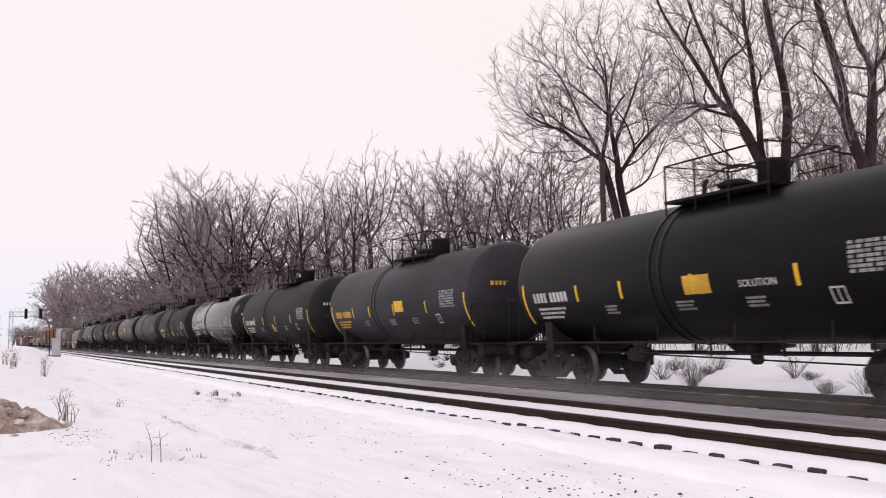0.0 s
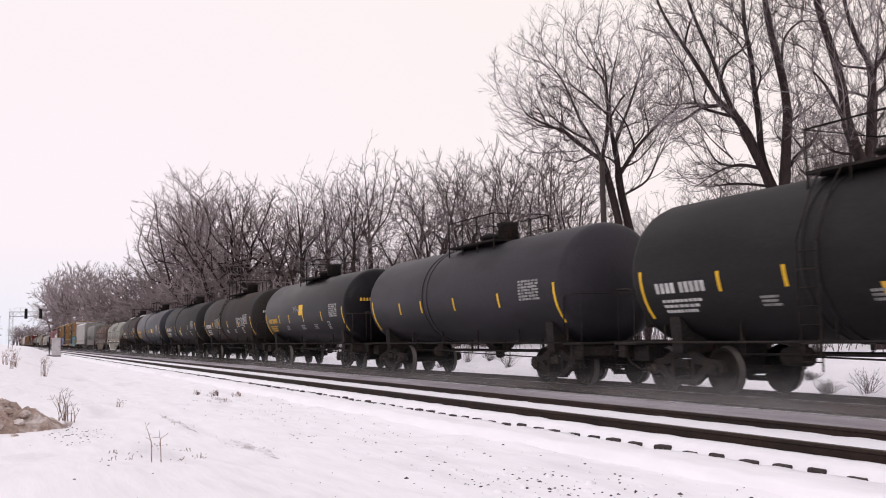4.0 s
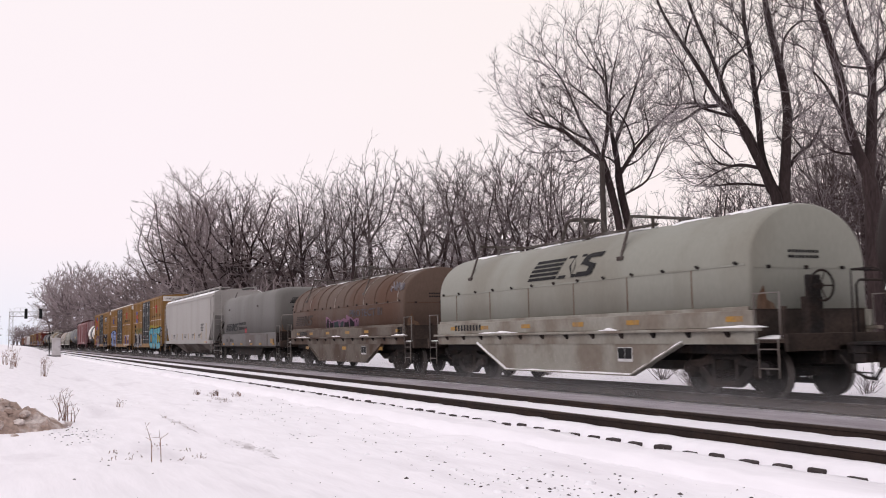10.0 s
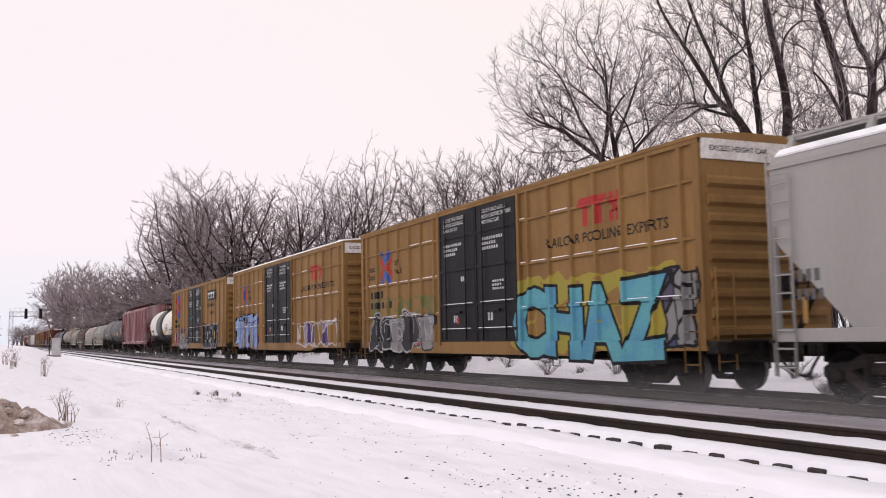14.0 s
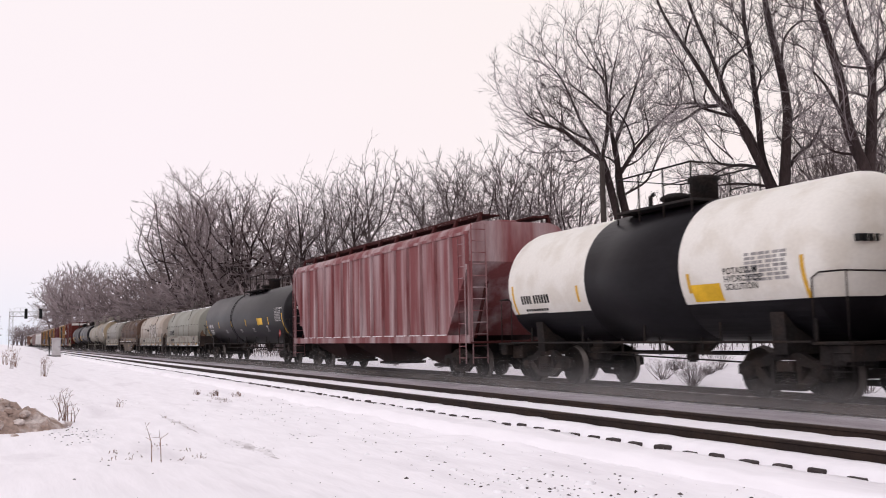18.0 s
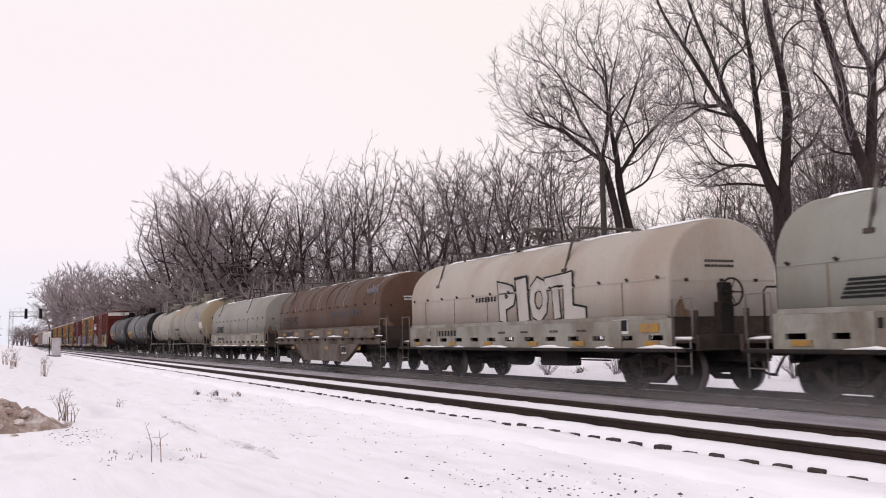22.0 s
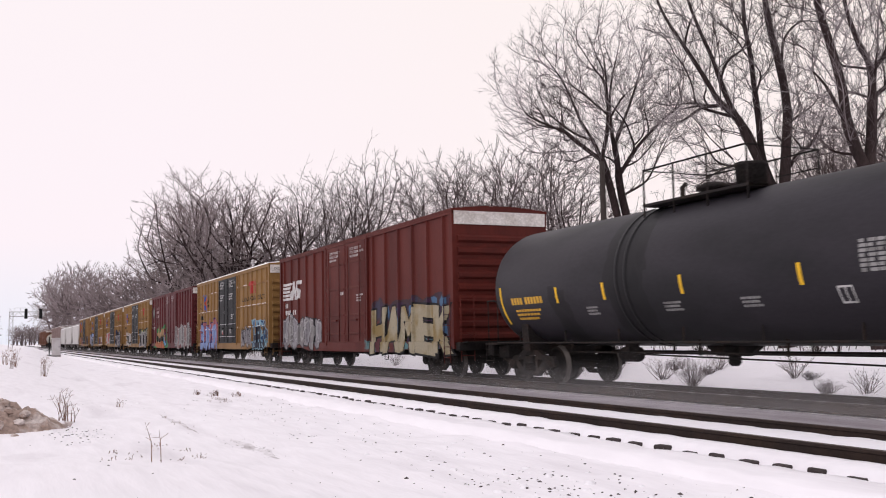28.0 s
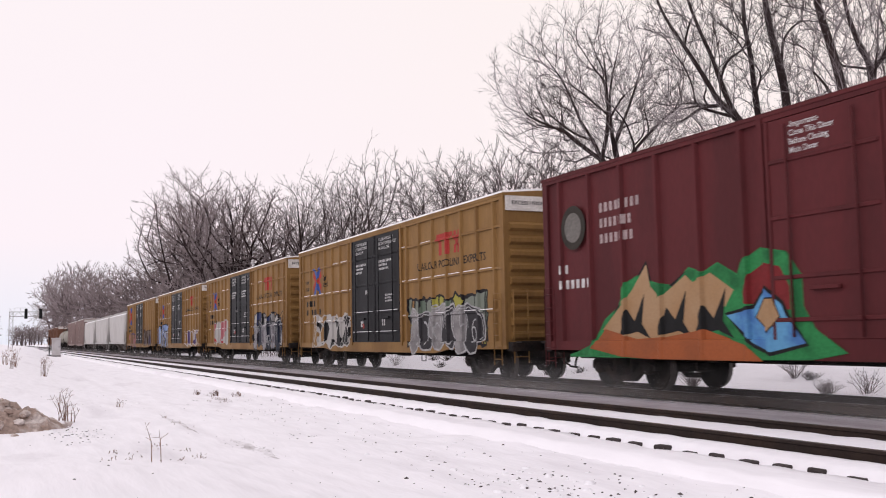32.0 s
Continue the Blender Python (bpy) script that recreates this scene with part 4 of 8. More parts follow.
def hose_geo(g, s, y):
    g.tube([(-0.35, y - s * 0.5, 0.78), (-0.33, y - s * 0.3, 0.55), (-0.22, y - s * 0.1, 0.40), (-0.1, y, 0.38)], 0.028, 6)


def add_couplers(car, half):
    for s in (-1, 1):
        part("coupler", shared(("cpl", s, round(half, 2)), "coupler", lambda g: coupler_geo(g, s, s * half), UNDER), parent=car)
        part("air_hose", shared(("hose", s, round(half, 2)), "air_hose", lambda g: hose_geo(g, s, s * half), UNDER), parent=car)


def brake_wheel(car, x, y, z, back):
    """A spoked hand wheel facing along the track, on a housing that reaches to `back`."""
    g = Geo()
    ring = [(x + 0.27 * math.cos(a), y, z + 0.27 * math.sin(a)) for a in [2 * math.pi * k / 18 for k in range(19)]]
    g.tube(ring, 0.022, 5)
    for k in range(5):
        a = 2 * math.pi * k / 5
        g.tube([(x, y + 0.04, z), (x + 0.27 * math.cos(a), y, z + 0.27 * math.sin(a))], 0.014, 4)
    g.lathe([(min(y, back), 0.05), (max(y, back), 0.05)], 8, 1, (x, 0, z))
    wheel = part("brake_wheel", g, UNDER, car)
    part("brake_housing", Geo().box(x - 0.16, x + 0.16, *sorted((back, back - 0.10 * (1 if back > y else -1))), z - 0.28, z + 0.2, 0.02), UNDER, wheel)


def ladder(parent, name, foot, top, width, rungs, across, material, r=0.016):
    """A ladder from foot to top (points of its middle), its stiles one bent bar, with a rung every step."""
    a = Vector(across) * (width / 2)
    f, t = Vector(foot), Vector(top)
    lad = part(name, Geo().tube([f - a, t - a, t + a, f + a], r, 5), material, parent)
    for k in range(rungs if not FAR_CARS[0] else 0):
        c = f.lerp(t, (k + 0.5) / rungs)
        part("rung", Geo().tube([c - a, c + a], r * 0.85, 5), material, lad)
    return lad


SIDES = {}


def knots_height(knots, q):
    """Height of a stepped profile, given as (place, height) in order."""
    if q <= knots[0][0] or q >= knots[-1][0]:
        return 0.0
    for (a, h), (c, k) in zip(knots, knots[1:]):
        if a <= q <= c:
            return h + (k - h) * (q - a) / max(1e-6, c - a)
    return 0.0


def on_side(car, name, flat, faces, material):
    """Paint on a box car's side, bent over its posts and rails. flat: (height of the layer, y, z)."""
    ys, zs, w = SIDES[car.name]
    bm = bmesh.new()
    vs = [bm.verts.new(p) for p in flat]
    for f in faces:
        bm.faces.new([vs[i] for i in f])
    for axis, knots in ((1, ys), (2, zs)):
        lo, hi = min(p[axis] for p in flat), max(p[axis] for p in flat)
        no = (0, 1, 0) if axis == 1 else (0, 0, 1)
        for q in sorted({k[0] for k in knots}):
            if lo < q < hi:
                co = (0, q, 0) if axis == 1 else (0, 0, q)
                bmesh.ops.bisect_plane(bm, geom=bm.verts[:] + bm.edges[:] + bm.faces[:], plane_co=co, plane_no=no, dist=1e-5)
    for v in bm.verts:
        v.co.x = -(w + max(knots_height(ys, v.co.y), knots_height(zs, v.co.z))) - v.co.x
    me = bpy.data.meshes.new(name)
    bm.to_mesh(me)
    bm.free()
    me.materials.append(material)
    return part(name, me, parent=car)


def words(text, height, spread=1.0):
    """Vertices and faces of a line of built-in lettering, its left end at the origin, letters `height` tall."""
    key = ("words", text)
    if key not in SHARED:
        cu = bpy.data.curves.new("words", "FONT")
        cu.body, cu.size, cu.resolution_u, cu.offset = text, 1.0, 2, 0.012
        ob = bpy.data.objects.new("words", cu)
        scene.collection.objects.link(ob)
        me = bpy.data.meshes.new_from_object(ob)
        SHARED[key] = ([tuple(v.co) for v in me.vertices], [tuple(q.vertices) for q in me.polygons])
        bpy.data.objects.remove(ob)
        bpy.data.meshes.remove(me)
    v, f = SHARED[key]
    k = height / 0.69
    return [(x * k * spread, y * k) for x, y, _ in v], f


def side_words(car, text, y, z, height, material, x=1.6, spread=1.0, slant=0.0):
    """Lettering on a flat car side that faces the path; it starts at y and reads towards -y."""
    v, f = words(text, height, spread)
    if car.name in SIDES:
        return tagged(on_side(car, "lettering", [(0.003, y - a - slant * b, z + b) for a, b in v], f, material), kind="stuff")
    return tagged(part("lettering", Geo().add([(-x - 0.004, y - a - slant * b, z + b) for a, b in v], f), material, car), kind="stuff")


def tank_words(car, text, y, z, height, material, R, zc, spread=1.0):
    v, f = words(text, height, spread)
    a0 = math.asin((z - zc) / R)
    return tagged(part("lettering", Geo().add([(-(R + 0.006) * math.cos(a0 + b / R), y - a, zc + (R + 0.006) * math.sin(a0 + b / R)) for a, b in v], f), material, car), kind="stuff")


def side_bars(car, y, z, n, w, h, material, x=1.6, lines=1, pitch=0.0, gap=0.42):
    """Rows of plain bars on a flat side, where writing cannot be given."""
    g = Geo()
    rnd = random.Random(int(abs(y) * 100 + n))
    painted = car.name in SIDES
    for r in range(lines):
        cw = w / n
        for i in range(n if r == 0 else max(2, int(n * rnd.uniform(0.6, 1)))):
            ya, za = y - i * cw, z - r * pitch
            if painted:
                g.add([(0.003, ya, za), (0.003, ya - cw * (1 - gap), za), (0.003, ya - cw * (1 - gap), za + h), (0.003, ya, za + h)], [(0, 1, 2, 3)])
            else:
                g.box(-x - 0.006, -x + 0.001, ya - cw * (1 - gap), ya, za, za + h)
    return tagged(on_side(car, "lettering", g.v, g.f, material) if painted else part("lettering", g, material, car), kind="stuff")


def shell_patch(g, R, zc, y0, y1, z0, z1, side=-1, n=5, lift=0.004):
    """A thin curved patch lying on the tank's shell."""
    a0, a1 = (math.asin(max(-0.999, min(0.999, (z - zc) / R))) for z in (z0, z1))
    rings = []
    for i in range(n + 1):
        a = a0 + (a1 - a0) * i / n
        c, s = math.cos(a), math.sin(a)
        rings.append([(side * (R + d) * c, y, zc + (R + d) * s) for d, y in ((0.001, y0), (0.001, y1), (lift, y1), (lift, y0))])
    g.loft(rings)


def shell_marks(g, R, zc, y, z, n, w, h, gap=0.28, side=-1, split=0):
    """Characters on the shell as plain bars; y is where the row begins."""
    cw = w / (n + (0.7 if split else 0))
    for i in range(n):
        ya = y - (i + (0.7 if split and i >= split else 0)) * cw
        shell_patch(g, R, zc, ya - cw * (1 - gap), ya, z, z + h, side, 2)


YELLOW = mat("safety_yellow", (0.75, 0.45, 0.03), 0.5, vary=0.1)
WHITE = mat("white_lettering", (0.56, 0.555, 0.555), 0.6, vary=0.12, second=(0.30, 0.29, 0.29), amount=0.6, size=3)
DIM_WHITE = mat("worn_white_lettering", (0.30, 0.295, 0.295), 0.6, vary=0.2, second=(0.14, 0.135, 0.135), amount=0.7, size=3)
GOLD = mat("yellow_lettering", (0.62, 0.36, 0.05), 0.6, vary=0.15)


def tank_car(span, R=1.48, zc=2.44, skin=None, label="", seam=(0.2,), cap=(), plat=-0.6, plat_l=3.0, stripes=True, marks=None, names=(), grid=True, sticker=None,
             square=True, ladders=False, band=None, belly=None, rail_paint=None, gap=1.55, top=True, stripe_paint=None, grid_at=-0.70, stripe_at=(-0.52, -0.08, 0.30, 0.58)):
    """Tank car, its middle at the origin at rail level; +y is its rear end."""
    car = tagged(new("tank_car"), label, "tank car", "cars of the freight train")
    half = span / 2
    hs, hd = half - gap, 0.70
    iron = rail_paint or UNDER
    skin = skin or BLACK
    arc = [math.pi / 2 * k / 8 for k in range(1, 9)]
    prof = [(-hs - hd * math.sin(a), max(0.02, R * math.cos(a))) for a in reversed(arc)] + [(-hs, R), (0, R), (hs, R)] + [(hs + hd * math.sin(a), max(0.02, R * math.cos(a))) for a in arc]
    tank = part("tank", Geo().lathe(prof, 64, 1, (0, 0, zc)), skin, car)
    for y in seam:
        y *= hs
        for d in (-0.16, 0.16):
            part("jacket_band", Geo().lathe([(y + d - 0.05, R + 0.001), (y + d - 0.045, R + 0.016), (y + d + 0.045, R + 0.016), (y + d + 0.05, R + 0.001)], 64, 1, (0, 0, zc)), skin, tank)
    if belly:
        for side in (-1, 1):
            g = Geo()
            shell_patch(g, R, zc, -hs, hs, zc - R * 0.995, belly[1], side, 12, 0.006)
            part("painted_belly", g, belly[0], tank)
            g = Geo()
            for e in (-1, 1):
                g = Geo()
                rings = []
                for k in range(9):
                    a = math.pi / 2 * k / 8 * 0.98
                    r2, yy = (R + 0.006) * math.cos(a), e * (hs + (hd + 0.006) * math.sin(a))
                    lim = max(-1.0, min(1.0, (belly[1] - zc) / max(0.05, r2)))
                    a1, a0 = math.asin(lim), -math.pi / 2
                    rings.append([(side * r2 * math.cos(a0 + (a1 - a0) * q / 8), yy, zc + r2 * math.sin(a0 + (a1 - a0) * q / 8)) for q in range(9)])
                g.loft(rings, closed=False, smooth=True)
                part("painted_belly", g, belly[0], tank)
    if band:
        part("painted_band", Geo().lathe([(band[1], R + 0.001), (band[1] + 0.01, R + 0.010), (band[2] - 0.01, R + 0.010), (band[2], R + 0.001)], 64, 1, (0, 0, zc)), band[0], tank)
    ty = half - 2.4
    for s in (-1, 1):
        part("saddle", shared(("saddle", round(R, 2), round(zc, 2)), "saddle", lambda g: g.prism([(-1.15, 0.80), (1.15, 0.80), (1.20, zc - R * 0.62), (0.9, zc - R * 0.82), (0, zc - R * 0.96), (-0.9, zc - R * 0.82), (-1.20, zc - R * 0.62)], 1, -0.16, 0.16), UNDER), parent=car, at=pose(0, s * ty, 0))
        part("stub_sill", Geo().box(-0.33, 0.33, *sorted((s * (half - 0.55), s * (ty - 0.9))), 0.70, 1.02, 0.02), UNDER, car)
        part("end_platform", Geo().box(-1.44, 1.44, *sorted((s * (half - 0.66), s * (half - 1.45))), 0.97, 1.02, 0.008), iron, car)
        part("end_sill", Geo().box(-1.38, 1.38, *sorted((s * (half - 0.70), s * (half - 0.95))), 0.70, 0.97, 0.015).box(-1.2, -0.55, *sorted((s * (half - 0.98), s * (half - 1.5))), 0.62, 0.96, 0.02), UNDER, car)
        y = s * (half - 0.72)
        part("end_handrail", Geo().tube([(-1.42, y - s * 0.65, 1.0), (-1.42, y - s * 0.65, 2.06), (-1.42, y - s * 0.5, 2.14), (-1.42, y - s * 0.06, 2.14), (-1.36, y, 2.14), (1.36, y, 2.14), (1.42, y - s * 0.06, 2.14), (1.42, y - s * 0.5, 2.14), (1.42, y - s * 0.65, 2.06), (1.42, y - s * 0.65, 1.0)], 0.015, 6), iron, car)
        for x in (-1.36, 1.36):
            part("handrail_post", shared(("hpost", iron.name), "handrail_post", lambda g: g.tube([(0, 0, 1.0), (0, 0, 2.14)], 0.013, 6), iron), parent=car, at=pose(x, y, 0))
        for side in (-1, 1):
            ladder(car, "sill_step", (side * 1.40, s * (half - 0.85), 0.40), (side * 1.40, s * (half - 0.85), 1.0), 0.42, 2, (0, 1, 0), iron, 0.014)
    brake_wheel(car, 0.75, -half + 0.72, 1.62, -half + 0.95)
    for side in (-1, 1):
        x = side * 1.46
        part("side_handrail", Geo().tube([(x, -half + 1.4, 1.02), (x, half - 1.4, 1.02)], 0.022, 6), iron, car)
        k = max(4, int(2 * hs / 2.2))
        for i in range(k + 1):
            y = (-hs + 0.3) + (2 * hs - 0.6) * i / k
            part("rail_bracket", shared(("hb", side, round(zc, 2)), "rail_bracket", lambda g: g.box(*sorted((side * 1.47, side * 1.0)), -0.02, 0.02, 1.0, 1.04).box(*sorted((side * 1.0, side * 1.03)), -0.02, 0.02, 1.0, zc - R * 0.68), UNDER), parent=car, at=pose(0, y, 0))
        part("running_pipe", Geo().tube([(side * 0.62, -ty + 1.2, 0.78), (side * 0.62, ty - 1.2, 0.78)], 0.022, 6), UNDER, car)
        for i in range(5):
            y = (-ty + 1.3) + (2 * ty - 2.6) * i / 4
            part("pipe_hanger", shared(("ph", side, round(zc, 2)), "pipe_hanger", lambda g: g.box(side * 0.62 - 0.02, side * 0.62 + 0.02, -0.02, 0.02, 0.74, zc - R * 0.88), UNDER), parent=car, at=pose(0, y, 0))
    add_truck(car, -ty)
    add_truck(car, ty)
    add_couplers(car, half)
    zb = zc - R
    part("outlet_valve", Geo().lathe([(zb - 0.40, 0.08), (zb - 0.34, 0.13), (zb - 0.2, 0.13), (zb - 0.15, 0.22), (zb + 0.05, 0.22)], 14, 2, (0, plat, 0)), UNDER, car)
    part("skid", Geo().prism([(plat - 0.9, zb + 0.06), (plat - 0.45, zb - 0.20), (plat + 0.45, zb - 0.20), (plat + 0.9, zb + 0.06)], 0, -0.07, 0.07), UNDER, car)
    part("brake_cylinder", Geo().lathe([(2.2, 0.08), (2.25, 0.17), (2.8, 0.17), (2.85, 0.08)], 12, 1, (-0.45, 0, 0.74)).box(-0.5, -0.4, 2.3, 2.7, 0.74, 1.1), UNDER, car)
    part("brake_rod", Geo().tube([(-0.45, 2.2, 0.74), (-0.2, -ty + 0.9, 0.58)], 0.018, 5), UNDER, car)
    zt = zc + R
    if top:
        y0, y1 = plat - plat_l / 2, plat + plat_l / 2
        walkway = part("top_walkway", Geo().box(-0.92, -0.42, y0, y1, zt - 0.06, zt - 0.01).box(0.42, 0.92, y0, y1, zt - 0.06, zt - 0.01).box(-0.92, 0.92, y0, y0 + 0.3, zt - 0.065, zt - 0.015).box(-0.92, 0.92, y1 - 0.3, y1, zt - 0.065, zt - 0.015), iron, car)
        ends = [y0 + 0.04, y0 + plat_l * 0.36, y0 + plat_l * 0.68, y1 - 0.04]
        part("top_railing", Geo().tube([(-0.9, ends[0], zt + 0.72), (-0.9, ends[3], zt + 0.72), (0.9, ends[3], zt + 0.72), (0.9, ends[0], zt + 0.72), (-0.9, ends[0], zt + 0.72)], 0.02, 5), iron, car)
        for x in (-0.9, 0.9):
            for y in ends:
                part("railing_post", shared(("rp", iron.name, round(zt, 2)), "railing_post", lambda g: g.tube([(0, 0, zt - 0.42), (0, 0, zt + 0.74)], 0.022, 5), iron), parent=car, at=pose(x, y, 0))
            part("mid_rail", Geo().tube([(x, ends[0], zt + 0.36), (x, ends[1], zt + 0.36)], 0.014, 5), iron, car)
        part("manway", Geo().lathe([(zt - 0.1, 0.30), (zt + 0.18, 0.30), (zt + 0.19, 0.37), (zt + 0.25, 0.37), (zt + 0.32, 0.22), (zt + 0.33, 0.05)], 18, 2, (0, plat + plat_l * 0.12, 0)), iron, car)
        part("valve_bonnet", Geo().lathe([(zt - 0.1, 0.30), (zt + 0.46, 0.30), (zt + 0.48, 0.33), (zt + 0.55, 0.33), (zt + 0.57, 0.1)], 16, 2, (0, plat - plat_l * 0.22, 0)), iron, car)
        part("vent_pipe", Geo().tube([(-0.35, plat + plat_l * 0.3, zt - 0.1), (-0.35, plat + plat_l * 0.3, zt + 0.3), (-0.25, plat + plat_l * 0.3, zt + 0.38)], 0.05, 8), iron, car)
    if ladders:
        x = -R - 0.12
        ladder(car, "ladder", (x, plat + 0.9, 0.55), (x, plat + 0.9, zc + 0.2), 0.44, 7, (0, 1, 0), iron)
        part("ladder_top", Geo().tube([(x, plat + 0.68, zc + 0.2), (-R * 0.82, plat + 0.68, zc + R * 0.72), (-0.92, plat + 0.68, zt)], 0.016, 5).tube([(x, plat + 1.12, zc + 0.2), (-R * 0.82, plat + 1.12, zc + R * 0.72), (-0.92, plat + 1.12, zt)], 0.016, 5), iron, car)
    rnd = random.Random(int(span * 1000) + len(label))
    for y0, y1, w in cap:
        n = 22
        rings = []
        for i in range(n + 1):
            y = y0 + (y1 - y0) * i / n
            ww = w * (0.3 + 0.7 * math.sin(math.pi * min(0.96, max(0.04, i / n)))) * rnd.uniform(0.8, 1.15)
            rings.append([((R + 0.002 + 0.05 * (1 - b * b)) * math.sin(ww * b - 0.05), y, zc + (R + 0.002 + 0.05 * (1 - b * b)) * math.cos(ww * b - 0.05)) for b in (-1, -0.6, -0.2, 0.2, 0.6, 1)])
        part("snow_cap", Geo().loft(rings, closed=False, smooth=True), SNOW_CAP, car, "thin snow lying along the top")
    sp = stripe_paint or YELLOW
    if stripes:
        for f, z0, z1 in ((-0.975, 1.50, 2.45), (0.975, 1.50, 2.45)) + tuple((q, 1.95, 2.32) for q in stripe_at):
            g = Geo()
            shell_patch(g, R, zc, hs * f - 0.045, hs * f + 0.045, z0, z1)
            part("reflective_stripe", g, sp, car)
    if marks:
        m, n, w, h = marks
        g = Geo()
        shell_marks(g, R, zc, hs * 0.90, 1.98, n, w, h * 0.85, 0.3, -1, 4)
        tagged(part("lettering", g, m, car), kind="stuff")
        for r in range(3):
            g = Geo()
            shell_marks(g, R, zc, hs * 0.90 - 0.1, 1.80 - r * 0.10, 9 - 2 * (r % 2), w * (0.8 - 0.08 * r), 0.055, 0.22)
            tagged(part("stencil_row", g, m, car), kind="stuff")
        g = Geo()
        for i in range(n):
            y = -hs - hd * 0.80
            x = -0.95 + i * 0.115
            g.box(x, x + 0.055, y - 0.10 + abs(x + 0.6) * 0.10, y + 0.05, 2.62, 2.74)
        tagged(part("end_lettering", g, m, car), kind="stuff")
    if grid:
        y0 = hs * grid_at
        for r in range(7):
            g = Geo()
            z = 2.08 + r * 0.075
            for c in range(6):
                yy = y0 - c * 0.17
                shell_patch(g, R, zc, yy - (0.145 if (r + c) % 3 else 0.10), yy, z, z + 0.052, -1, 1)
            tagged(part("data_panel", g, DIM_WHITE if grid is True else grid, car), kind="stuff")
    if sticker:
        g = Geo()
        shell_patch(g, R, zc, hs * sticker[0] - sticker[1], hs * sticker[0], sticker[2], sticker[2] + sticker[3])
        part("warning_label", g, sticker[4], car)
    if square:
        yq = -hs * 0.62
        g = Geo()
        for a, b, c, d in ((0, 0.30, 1.62, 1.65), (0, 0.30, 1.87, 1.90), (0, 0.025, 1.65, 1.87), (0.275, 0.30, 1.65, 1.87), (0.14, 0.16, 1.65, 1.87)):
            shell_patch(g, R, zc, yq - b, yq - a, c, d)
        part("stencil_square", g, WHITE, car)
        for k, (f, w) in enumerate(((-0.30, 0.5), (0.02, 0.55), (0.42, 0.45))):
            g = Geo()
            for r in range(3):
                shell_marks(g, R, zc, hs * f, 1.78 - r * 0.07, 7, w * (1 - 0.12 * (r % 2)), 0.042, 0.25)
            tagged(part("stencil_row", g, DIM_WHITE, car), kind="stuff")
    for text, y, z, h, m in names:
        tank_words(car, text, y, z, h, m, R, zc)
    return car


